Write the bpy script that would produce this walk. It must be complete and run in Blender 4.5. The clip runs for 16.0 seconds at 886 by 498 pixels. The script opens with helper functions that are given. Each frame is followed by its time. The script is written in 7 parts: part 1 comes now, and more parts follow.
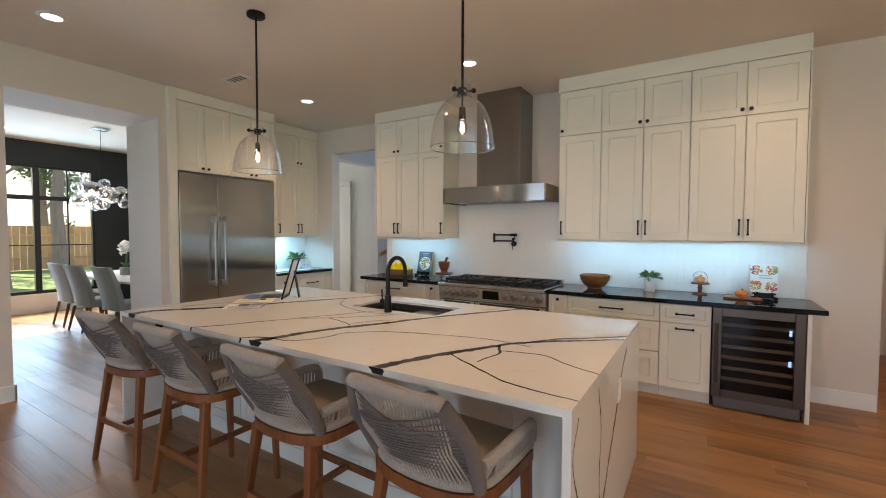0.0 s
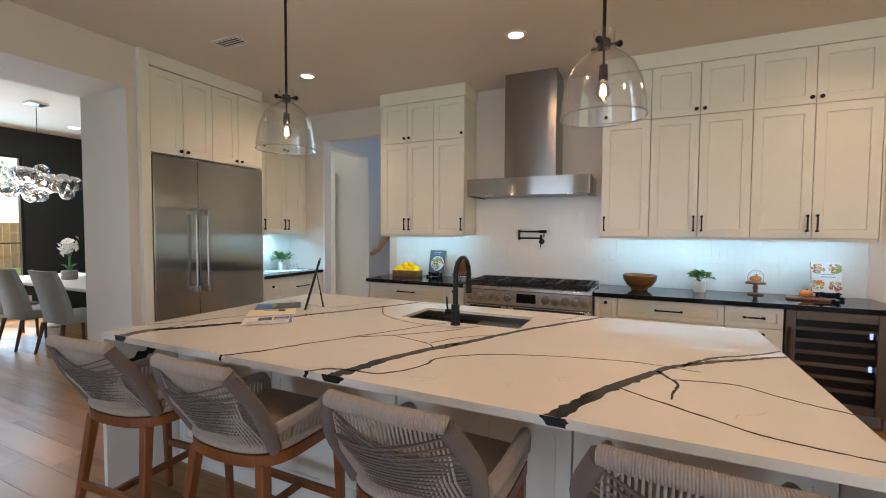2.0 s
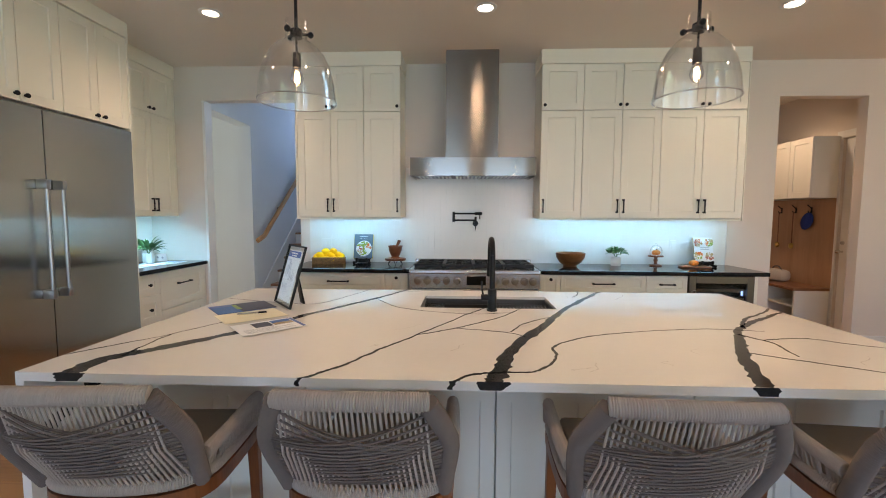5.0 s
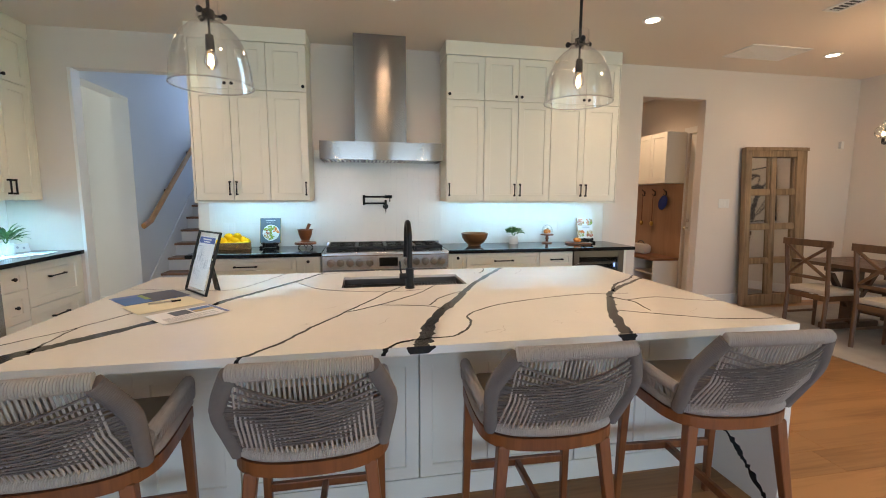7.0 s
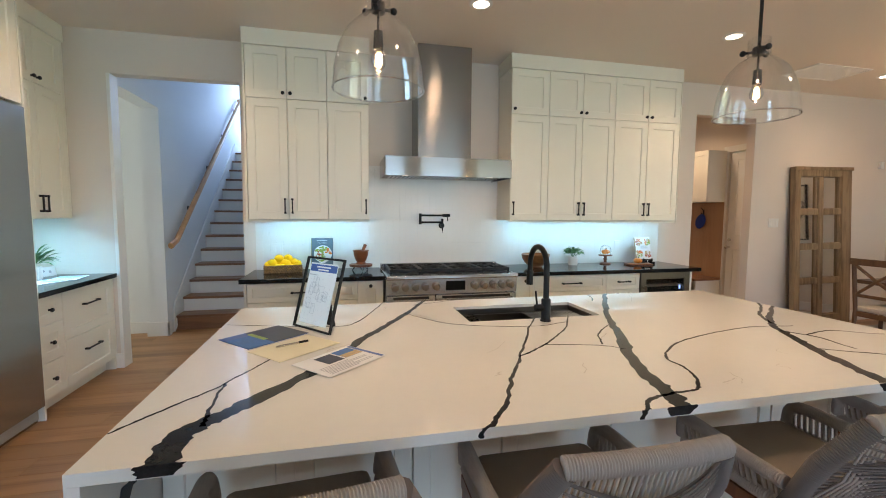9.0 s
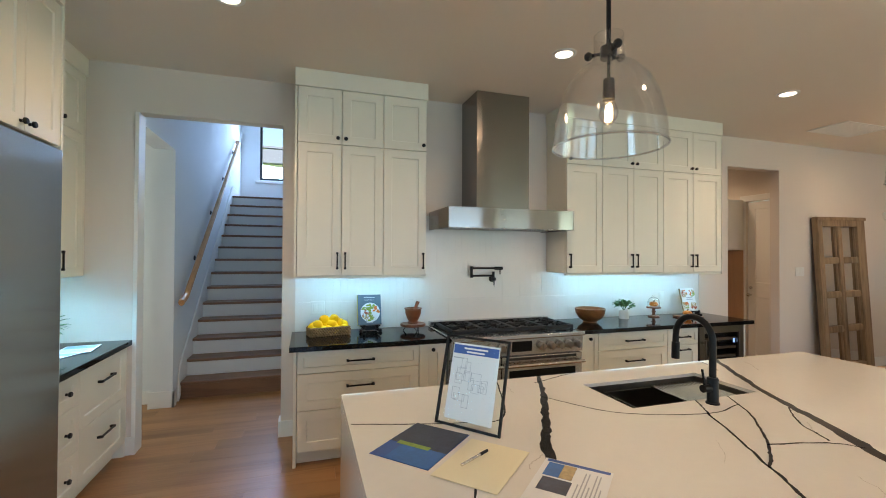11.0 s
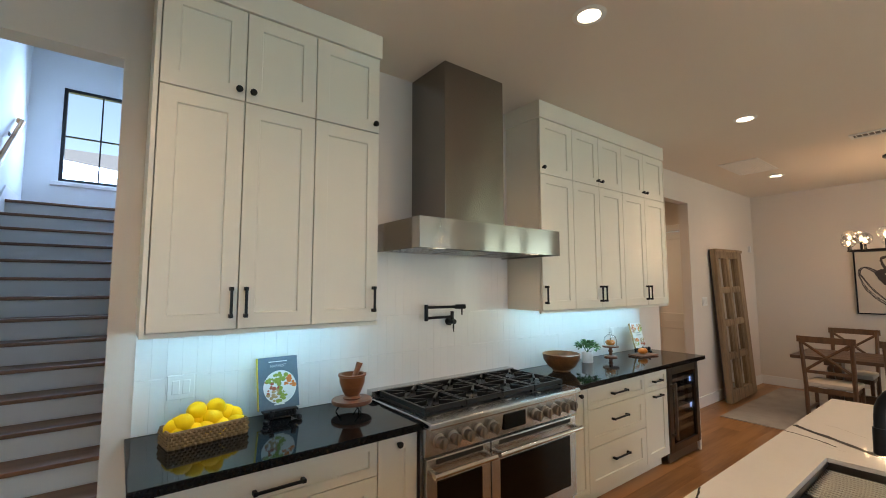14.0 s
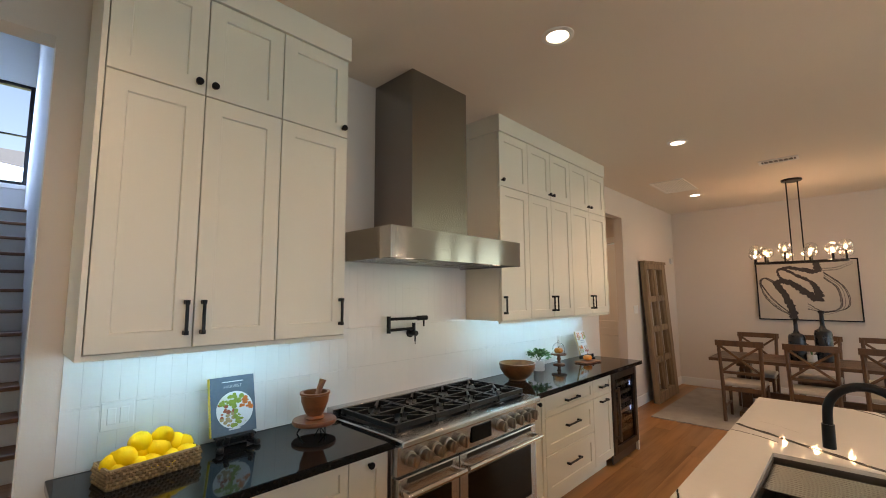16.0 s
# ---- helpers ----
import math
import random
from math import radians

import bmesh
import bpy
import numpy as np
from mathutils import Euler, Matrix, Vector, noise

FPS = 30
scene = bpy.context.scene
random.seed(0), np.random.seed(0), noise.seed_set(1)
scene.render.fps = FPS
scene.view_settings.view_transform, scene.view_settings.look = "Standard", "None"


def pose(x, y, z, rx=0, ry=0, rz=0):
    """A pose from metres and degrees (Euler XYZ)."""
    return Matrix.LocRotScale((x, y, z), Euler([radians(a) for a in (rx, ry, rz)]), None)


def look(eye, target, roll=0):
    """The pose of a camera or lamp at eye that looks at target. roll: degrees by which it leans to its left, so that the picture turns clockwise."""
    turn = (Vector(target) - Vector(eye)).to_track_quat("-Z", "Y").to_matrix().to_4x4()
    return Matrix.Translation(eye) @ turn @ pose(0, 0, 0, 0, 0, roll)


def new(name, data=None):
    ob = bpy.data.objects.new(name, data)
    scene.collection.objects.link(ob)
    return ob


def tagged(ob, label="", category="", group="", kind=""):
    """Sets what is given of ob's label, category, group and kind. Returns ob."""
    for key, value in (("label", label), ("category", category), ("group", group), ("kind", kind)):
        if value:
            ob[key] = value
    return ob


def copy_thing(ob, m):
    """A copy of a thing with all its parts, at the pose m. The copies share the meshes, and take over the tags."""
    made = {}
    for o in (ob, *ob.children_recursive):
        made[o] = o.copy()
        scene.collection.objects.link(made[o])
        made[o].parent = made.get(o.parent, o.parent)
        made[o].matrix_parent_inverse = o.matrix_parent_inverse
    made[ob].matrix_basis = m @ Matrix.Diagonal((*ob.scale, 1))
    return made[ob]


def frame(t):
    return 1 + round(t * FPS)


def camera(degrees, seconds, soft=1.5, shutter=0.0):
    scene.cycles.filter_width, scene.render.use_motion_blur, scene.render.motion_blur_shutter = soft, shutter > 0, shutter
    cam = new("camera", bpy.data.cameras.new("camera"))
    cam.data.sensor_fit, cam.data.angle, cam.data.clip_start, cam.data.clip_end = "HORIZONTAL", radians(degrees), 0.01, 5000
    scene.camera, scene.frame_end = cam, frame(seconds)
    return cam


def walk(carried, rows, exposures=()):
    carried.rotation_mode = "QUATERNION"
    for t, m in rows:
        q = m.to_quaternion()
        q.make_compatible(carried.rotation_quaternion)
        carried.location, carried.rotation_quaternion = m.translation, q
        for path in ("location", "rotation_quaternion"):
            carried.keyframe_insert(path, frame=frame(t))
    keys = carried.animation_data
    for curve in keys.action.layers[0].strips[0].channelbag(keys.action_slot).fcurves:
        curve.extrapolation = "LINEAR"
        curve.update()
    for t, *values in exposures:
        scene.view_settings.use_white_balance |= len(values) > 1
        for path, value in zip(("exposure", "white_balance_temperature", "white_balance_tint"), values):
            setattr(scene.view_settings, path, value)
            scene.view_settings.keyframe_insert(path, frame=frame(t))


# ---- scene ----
cam = camera(92.3, 16.0, soft=1.0)
METRES, EYE, TILT, LEAN, TURN = 6.5, 1.5, 0.0, 0.0, 31.6
ROWS = [
    (0.0, 0.0, 0.0, 0.0, 0.01, -2.21, -0.21),
    (0.5, -0.0317, 0.0141, 0.001, -0.17, -2.49, -0.25),
    (1.0, -0.0592, 0.0481, -0.0023, -1.36, -2.58, -0.23),
    (1.5, -0.0823, 0.0781, -0.0027, -3.65, -2.48, -0.26),
    (2.0, -0.1177, 0.0919, -0.0034, -6.43, -2.43, -0.28),
    (2.5, -0.1493, 0.0993, 0.0034, -9.58, -2.23, -0.27),
    (3.0, -0.1696, 0.1217, -0.0008, -12.59, -2.21, -0.24),
    (5.5, -0.2916, 0.1892, -0.0094, -33.07, -5.09, -0.23),
    (6.0, -0.3095, 0.1716, -0.0077, -36.58, -5.86, -0.18),
    (6.5, -0.3073, 0.1672, -0.0047, -39.65, -6.46, -0.17),
    (7.0, -0.3023, 0.1664, -0.0064, -42.05, -6.78, -0.16),
    (7.5, -0.3112, 0.18, -0.006, -43.5, -6.79, -0.2),
    (8.0, -0.3272, 0.2105, -0.0081, -44.12, -6.5, -0.28),
    (8.5, -0.3427, 0.2553, -0.0064, -44.4, -5.74, -0.33),
    (9.0, -0.3691, 0.2906, -0.0018, -44.62, -4.67, -0.37),
    (9.5, -0.4063, 0.3235, 0.0055, -44.87, -3.22, -0.4),
    (12.0, -0.3932, 0.4995, 0.0189, -54.96, 2.78, -0.11),
    (12.5, -0.3814, 0.5386, 0.0165, -58.18, 3.67, -0.07),
    (13.0, -0.3805, 0.5754, 0.019, -62.03, 4.03, -0.02),
    (13.5, -0.3612, 0.602, 0.0195, -65.65, 4.33, 0.06),
    (14.0, -0.3307, 0.6324, 0.0204, -68.92, 4.86, 0.1),
    (14.5, -0.3221, 0.6553, 0.0223, -71.67, 5.49, 0.14),
    (15.0, -0.3274, 0.676, 0.0225, -74.38, 5.94, 0.2),
    (15.5, -0.3299, 0.6814, 0.0203, -76.47, 6.03, 0.28),
    (16.0, -0.3334, 0.6657, 0.0221, -77.86, 6.08, 0.32),
]
walk(cam, [(t, pose(0, 0, EYE, TILT, LEAN, TURN) @ pose(METRES * x, METRES * y, METRES * z, 90 + pitch, roll, yaw)) for t, x, y, z, yaw, pitch, roll in ROWS], [(0.0, 1.22, 7000, 21), (3.0, 1.30, 7250, 23), (5.5, 1.50, 6600, 16), (7.0, 1.59, 6850, 16), (9.5, 1.56, 6600, 12), (12.0, 1.32, 6600, 10), (14.0, 1.28, 6800, 13), (16.0, 1.19, 7350, 19)])

# ---- world, sun and daylight ----
world = bpy.data.worlds.new("sky")
scene.world = world
world.use_nodes = True
_wn = world.node_tree.nodes
_sky = _wn.new("ShaderNodeTexSky")
_sky.sky_type, _sky.sun_disc = "NISHITA", False
_sky.sun_elevation, _sky.sun_rotation = radians(47), radians(248)
world.node_tree.links.new(_sky.outputs[0], _wn["Background"].inputs[0])
_wn["Background"].inputs[1].default_value = 0.13


DIM = 0.435


def lamp(name, kind, m, power, col, **extra):
    data = bpy.data.lights.new(name, kind)
    data.energy, data.color = power if kind == "SUN" else power * DIM, col
    if "size" in extra:
        data.shape, data.size, data.size_y = "RECTANGLE", extra["size"][0], extra["size"][1]
    if "radius" in extra:
        data.shadow_soft_size = extra["radius"]
    if "cone" in extra:
        data.spot_size, data.spot_blend = radians(extra["cone"]), 0.9
    ob = new(name, data)
    ob.matrix_basis = m
    return ob


_sun = lamp("sun", "SUN", look((-17.4, -7.0, 20.0), (0, 0, 0)), 5.0, (1.0, 0.93, 0.82))
_sun.data.angle = radians(0.5)

WARM = (1.0, 0.71, 0.46)
COOL = (0.31, 0.72, 1.0)
CEIL, WALL_Y = 3.13, 4.93
DOWNLIGHTS = [(-4.26, 3.68, 50), (-1.97, 3.67, 45), (0.46, 3.69, 44), (3.16, 4.17, 17), (-4.27, 1.25, 8), (-1.97, 1.25, 32), (0.46, 1.25, 39), (2.89, 1.25, 28), (-1.97, -1.18, 10), (0.46, -1.18, 55), (2.89, -1.18, 30)]
for _x, _y, _p in DOWNLIGHTS:
    lamp("downlight_lamp", "SPOT", pose(_x, _y, CEIL - 0.02), _p, WARM, cone=150, radius=0.07)
for _x, _p in ((-3.2, 74), (0.0, 58), (3.2, 18)):
    lamp("rear_window_daylight", "AREA", look((_x, -5.85, 1.25), (_x, 0, 1.0)), _p, (0.34, 0.60, 1.0), size=(2.2, 2.2))
EAST_WINDOWS = ((-3.45, -2.35), (-2.15, -1.05), (-0.85, 0.45))
for _y0, _y1 in EAST_WINDOWS:
    lamp("east_window_daylight", "AREA", look((4.62, (_y0 + _y1) / 2, 1.5), (0, (_y0 + _y1) / 2, 1.5)), 16, (0.80, 1.0, 0.86), size=(_y1 - _y0 - 0.1, 2.3))
lamp("dining_window_daylight", "AREA", look((-10.25, 2.3, 1.5), (-6, 2.3, 1.2)), 145, (0.40, 0.72, 1.0), size=(2.9, 2.3))
lamp("stair_window_daylight", "AREA", look((-4.36, 10.6, 3.9), (-4.5, 7, 2.6)), 58, (0.36, 0.58, 1.0), size=(0.8, 1.4))
# Added light to brighten the hall; its end wall has no window.
lamp("hall_daylight", "AREA", look((-8.9, 5.6, 1.5), (-5, 5.6, 1.5)), 50, (0.83, 0.96, 0.94), size=(0.9, 2.0))
# Added spot without a fixture, to brighten the mud room.
lamp("mudroom_lamp", "SPOT", pose(1.7, 6.0, 3.05), 46, WARM, cone=150, radius=0.07)
for _x0, _x1, _p in ((-3.86, -2.82, 2.8), (-1.30, 0.66, 5.2)):
    lamp("under_cabinet_light", "AREA", look(((_x0 + _x1) / 2, 4.66, 1.412), ((_x0 + _x1) / 2, 4.86, 0.9)), _p, COOL, size=(_x1 - _x0, 0.03))
# Added spots under the hood that warm the tiles behind the range.
for _x in (-2.46, -1.62):
    lamp("hood_lamp", "SPOT", look((_x, 4.39, 1.845), (_x, 4.75, 1.0)), 5, WARM, cone=140, radius=0.03)
lamp("under_cabinet_light", "AREA", look((-5.56, 4.38, 1.412), (-5.72, 4.38, 0.9)) @ pose(0, 0, 0, 0, 0, 90), 15.0, COOL, size=(0.95, 0.03))


# ---- materials ----
def nodes_of(name):
    m = bpy.data.materials.new(name)
    m.use_nodes = True
    t = m.node_tree
    return m, t, t.nodes["Principled BSDF"]


def surf(name, col, rough=0.5, metal=0.0, vary=0.08, scale=3.0, fine=90.0, bump=0.03, stretch=(1, 1, 1), rvary=0.1, coat=0.0, piece=0.0, tint=None, glow=None, spec=0.5):
    """A surface: colour with two scales of variation, roughness wear and fine relief."""
    m, t, b = nodes_of(name)
    N, L = t.nodes, t.links
    tc, mp, oi = N.new("ShaderNodeTexCoord"), N.new("ShaderNodeMapping"), N.new("ShaderNodeObjectInfo")
    off = N.new("ShaderNodeVectorMath")
    off.operation = "MULTIPLY_ADD"
    off.inputs[1].default_value = (7.3, 3.1, 5.7)
    L.new(oi.outputs["Random"], off.inputs[0])
    L.new(tc.outputs["Object"], off.inputs[2])
    L.new(off.outputs[0], mp.inputs[0])
    mp.inputs["Scale"].default_value = stretch
    big, small = N.new("ShaderNodeTexNoise"), N.new("ShaderNodeTexNoise")
    for n, s, d in ((big, scale, 3), (small, fine, 2)):
        n.inputs["Scale"].default_value, n.inputs["Detail"].default_value = s, d
        L.new(mp.outputs[0], n.inputs["Vector"])
    add = N.new("ShaderNodeMath")
    add.operation = "MULTIPLY_ADD"
    add.inputs[1].default_value = 0.45
    L.new(small.outputs[0], add.inputs[0])
    L.new(big.outputs[0], add.inputs[2])
    ramp = N.new("ShaderNodeMapRange")
    ramp.inputs[1].default_value, ramp.inputs[2].default_value = 0.35, 1.1
    L.new(add.outputs[0], ramp.inputs[0])
    mix = N.new("ShaderNodeMix")
    mix.data_type = "RGBA"
    other = tint or col
    mix.inputs[6].default_value = (*[c * (1 - vary) for c in other], 1)
    mix.inputs[7].default_value = (*[min(1, c * (1 + vary)) for c in col], 1)
    L.new(ramp.outputs[0], mix.inputs[0])
    out = mix.outputs[2]
    if piece:
        hsv, mr = N.new("ShaderNodeHueSaturation"), N.new("ShaderNodeMapRange")
        mr.inputs[3].default_value, mr.inputs[4].default_value = 1 - piece, 1 + piece
        L.new(oi.outputs["Random"], mr.inputs[0])
        L.new(mr.outputs[0], hsv.inputs["Value"])
        L.new(out, hsv.inputs["Color"])
        out = hsv.outputs[0]
    L.new(out, b.inputs["Base Color"])
    rr = N.new("ShaderNodeMapRange")
    rr.inputs[3].default_value, rr.inputs[4].default_value = max(0.02, rough - rvary), min(1, rough + rvary)
    L.new(big.outputs[0], rr.inputs[0])
    L.new(rr.outputs[0], b.inputs["Roughness"])
    b.inputs["Metallic"].default_value = metal
    b.inputs["Specular IOR Level"].default_value = spec
    b.inputs["Coat Weight"].default_value = coat
    if bump:
        bp = N.new("ShaderNodeBump")
        bp.inputs["Strength"].default_value, bp.inputs["Distance"].default_value = min(1, bump * 4), 0.002
        L.new(small.outputs[0], bp.inputs["Height"])
        L.new(bp.outputs[0], b.inputs["Normal"])
    if glow:
        b.inputs["Emission Color"].default_value, b.inputs["Emission Strength"].default_value = (*glow[0], 1), glow[1]
    return m


def wood(name, light, dark, along=0, rough=0.45, piece=0.0, grain=14.0, coat=0.0, island=False):
    """Wood with grain drawn out along one axis."""
    s = [1.0, 1.0, 1.0]
    s[along] = 0.07
    m, t, b = nodes_of(name)
    N, L = t.nodes, t.links
    tc, mp, oi = N.new("ShaderNodeTexCoord"), N.new("ShaderNodeMapping"), N.new("ShaderNodeObjectInfo")
    off = N.new("ShaderNodeVectorMath")
    off.operation = "MULTIPLY_ADD"
    off.inputs[1].default_value = (31.0, 17.0, 11.0)
    chance = N.new("ShaderNodeNewGeometry").outputs["Random Per Island"] if island else oi.outputs["Random"]
    L.new(chance, off.inputs[0])
    L.new(tc.outputs["Object"], off.inputs[2])
    L.new(off.outputs[0], mp.inputs[0])
    mp.inputs["Scale"].default_value = s
    a, f = N.new("ShaderNodeTexNoise"), N.new("ShaderNodeTexNoise")
    a.inputs["Scale"].default_value, a.inputs["Detail"].default_value, a.inputs["Distortion"].default_value = grain, 5, 0.8
    f.inputs["Scale"].default_value, f.inputs["Detail"].default_value = grain * 9, 2
    L.new(mp.outputs[0], a.inputs["Vector"])
    L.new(mp.outputs[0], f.inputs["Vector"])
    soft = N.new("ShaderNodeTexNoise")
    soft.inputs["Scale"].default_value = 1.7
    L.new(off.outputs[0], soft.inputs["Vector"])
    m1, m2 = N.new("ShaderNodeMath"), N.new("ShaderNodeMath")
    m1.operation = m2.operation = "MULTIPLY_ADD"
    m1.inputs[1].default_value, m2.inputs[1].default_value = 0.35, 0.5
    L.new(f.outputs[0], m1.inputs[0])
    L.new(a.outputs[0], m1.inputs[2])
    L.new(soft.outputs[0], m2.inputs[0])
    L.new(m1.outputs[0], m2.inputs[2])
    cr = N.new("ShaderNodeValToRGB")
    cr.color_ramp.elements[0].position, cr.color_ramp.elements[0].color = 0.62, (*dark, 1)
    cr.color_ramp.elements[1].position, cr.color_ramp.elements[1].color = 1.15, (*light, 1)
    cr.color_ramp.elements[1].position = 1.0
    L.new(m2.outputs[0], cr.inputs[0])
    out = cr.outputs[0]
    if piece:
        hsv, mr = N.new("ShaderNodeHueSaturation"), N.new("ShaderNodeMapRange")
        mr.inputs[3].default_value, mr.inputs[4].default_value = 1 - piece, 1 + piece
        L.new(chance, mr.inputs[0])
        L.new(mr.outputs[0], hsv.inputs["Value"])
        L.new(out, hsv.inputs["Color"])
        out = hsv.outputs[0]
    L.new(out, b.inputs["Base Color"])
    rr = N.new("ShaderNodeMapRange")
    rr.inputs[3].default_value, rr.inputs[4].default_value = rough + 0.08, rough - 0.08
    L.new(a.outputs[0], rr.inputs[0])
    L.new(rr.outputs[0], b.inputs["Roughness"])
    b.inputs["Coat Weight"].default_value = coat
    bp = N.new("ShaderNodeBump")
    bp.inputs["Strength"].default_value, bp.inputs["Distance"].default_value = 0.15, 0.002
    L.new(m1.outputs[0], bp.inputs["Height"])
    L.new(bp.outputs[0], b.inputs["Normal"])
    return m


def glass(name, tint=(1, 1, 1), rough=0.0, ior=1.45):
    m, t, b = nodes_of(name)
    b.inputs["Base Color"].default_value = (*tint, 1)
    b.inputs["Roughness"].default_value = rough
    b.inputs["Transmission Weight"].default_value = 1.0
    b.inputs["IOR"].default_value = ior
    return m


def thin_glass(name, edge=0.7, face=0.04):
    """Blown glass too thin to bend light: clear, with gloss that grows towards the rim."""
    m, t, b = nodes_of(name)
    N, L = t.nodes, t.links
    clear, gloss, mix, lw, mr = N.new("ShaderNodeBsdfTransparent"), N.new("ShaderNodeBsdfGlossy"), N.new("ShaderNodeMixShader"), N.new("ShaderNodeLayerWeight"), N.new("ShaderNodeMapRange")
    gloss.inputs["Roughness"].default_value = 0.04
    lw.inputs["Blend"].default_value = 0.35
    mr.inputs["To Min"].default_value, mr.inputs["To Max"].default_value = face, edge
    L.new(lw.outputs["Facing"], mr.inputs["Value"])
    L.new(mr.outputs[0], mix.inputs[0])
    L.new(clear.outputs[0], mix.inputs[1])
    L.new(gloss.outputs[0], mix.inputs[2])
    L.new(mix.outputs[0], N["Material Output"].inputs["Surface"])
    N.remove(b)
    return m


def glow(name, col, power):
    m, t, b = nodes_of(name)
    b.inputs["Base Color"].default_value = (0.8, 0.8, 0.8, 1)
    b.inputs["Emission Color"].default_value = (*col, 1)
    b.inputs["Emission Strength"].default_value = power * DIM
    return m


WALL = surf("wall_paint", (0.70, 0.635, 0.57), 0.75, vary=0.025, scale=1.2, fine=160, bump=0.05)
COOLWALL = surf("hall_paint", (0.72, 0.73, 0.72), 0.75, vary=0.025, scale=1.2, fine=160, bump=0.05)
CEILING = surf("ceiling_paint", (0.76, 0.69, 0.61), 0.85, vary=0.02, scale=1.0, fine=200, bump=0.05)
TRIM = surf("trim_paint", (0.78, 0.77, 0.74), 0.4, vary=0.02, scale=4, fine=120, bump=0.015)
CAB = surf("cabinet_paint", (0.81, 0.785, 0.685), 0.36, vary=0.02, scale=2.5, fine=140, bump=0.012)
CABIN = surf("cabinet_inside", (0.35, 0.33, 0.30), 0.6)
TILE = surf("backsplash_tile", (0.80, 0.785, 0.75), 0.2, vary=0.015, scale=9, fine=60, bump=0.01, piece=0.004)
GROUT = surf("grout", (0.80, 0.785, 0.75), 0.6, vary=0.05)
QUARTZ = surf("white_quartz", (0.79, 0.76, 0.71), 0.045, vary=0.03, scale=2.3, fine=30, bump=0.0, rvary=0.012, spec=0.34)
VEIN = surf("dark_vein", (0.024, 0.023, 0.023), 0.12, vary=0.45, scale=25, fine=160, bump=0.0, rvary=0.04, spec=0.16)
PALEVEIN = surf("pale_vein", (0.62, 0.58, 0.53), 0.13, vary=0.1, scale=20, bump=0.0, rvary=0.03)
GRANITE = surf("black_granite", (0.006, 0.006, 0.0065), 0.06, vary=0.5, scale=90, fine=350, bump=0.0, rvary=0.02, spec=0.22)
STEEL = surf("brushed_steel", (0.40, 0.39, 0.375), 0.17, 1.0, vary=0.0, scale=3, fine=160, bump=0.0, stretch=(0.05, 0.05, 10), rvary=0.0)
STEELV = surf("brushed_steel_upright", (0.34, 0.305, 0.275), 0.22, 1.0, vary=0.0, scale=3, fine=160, bump=0.0, stretch=(10, 10, 0.05), rvary=0.0)
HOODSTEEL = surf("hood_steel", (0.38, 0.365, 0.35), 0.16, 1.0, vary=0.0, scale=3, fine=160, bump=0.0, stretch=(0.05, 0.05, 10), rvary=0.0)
# Hood steel again, darkened and browned for the dim room the flue reflects.
DIMHOODSTEEL = surf("dim_hood_steel", (0.26, 0.235, 0.21), 0.2, 1.0, vary=0.0, scale=3, fine=160, bump=0.0, stretch=(10, 10, 0.05), rvary=0.0)
RANGESTEEL = surf("range_steel", (0.54, 0.54, 0.55), 0.2, 1.0, vary=0.0, scale=3, fine=160, bump=0.0, stretch=(0.05, 0.05, 10), rvary=0.0)
for _m in (STEEL, STEELV, HOODSTEEL, DIMHOODSTEEL, RANGESTEEL):
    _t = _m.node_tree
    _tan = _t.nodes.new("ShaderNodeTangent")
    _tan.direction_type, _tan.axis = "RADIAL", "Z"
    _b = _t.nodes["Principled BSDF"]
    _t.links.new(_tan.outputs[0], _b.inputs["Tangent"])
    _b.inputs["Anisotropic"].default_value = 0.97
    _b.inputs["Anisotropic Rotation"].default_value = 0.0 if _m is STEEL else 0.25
# Steel of the wine cooler door, with its dim reflections put into the colour.
DIMSTEEL = surf("dim_reflection_steel", (0.12, 0.095, 0.075), 0.3, 1.0, vary=0.01, bump=0.0, rvary=0.02)
CHROME = surf("polished_steel", (0.68, 0.66, 0.63), 0.15, 1.0, vary=0.03, bump=0.0)
DULLSTEEL = surf("satin_steel", (0.36, 0.35, 0.34), 0.32, 1.0, vary=0.04, bump=0.0)
BRONZE = surf("knob_metal", (0.38, 0.33, 0.28), 0.3, 1.0, vary=0.08, bump=0.0)
BLACK = surf("matte_black_metal", (0.006, 0.0055, 0.0055), 0.4, 0.0, vary=0.2, scale=15, bump=0.01, spec=0.28)
IRON = surf("cast_iron", (0.009, 0.009, 0.0095), 0.42, 0.0, vary=0.25, scale=20, fine=260, bump=0.08, spec=0.35)
OVEN = surf("oven_glass", (0.004, 0.0035, 0.0035), 0.05, vary=0.3, bump=0.0, rvary=0.02, spec=0.25)
SINK = surf("sink_steel", (0.17, 0.152, 0.135), 0.36, 1.0, vary=0.08, scale=6, bump=0.01)
OAK = wood("oak_plank", (0.36, 0.18, 0.070), (0.20, 0.088, 0.031), 0, 0.33, piece=0.16, grain=7)
OAKFAR = wood("oak_plank_far", (0.36, 0.18, 0.070), (0.20, 0.088, 0.031), 0, 0.33, piece=0.16, grain=7, island=True)
for _m in (OAK, OAKFAR):
    _m.node_tree.nodes["Principled BSDF"].inputs["Specular IOR Level"].default_value = 0.32
TREAD = wood("stair_oak", (0.24, 0.11, 0.05), (0.13, 0.055, 0.025), 0, 0.4, grain=9)
RAILWOOD = wood("rail_oak", (0.56, 0.29, 0.11), (0.38, 0.18, 0.06), 1, 0.42, grain=9)
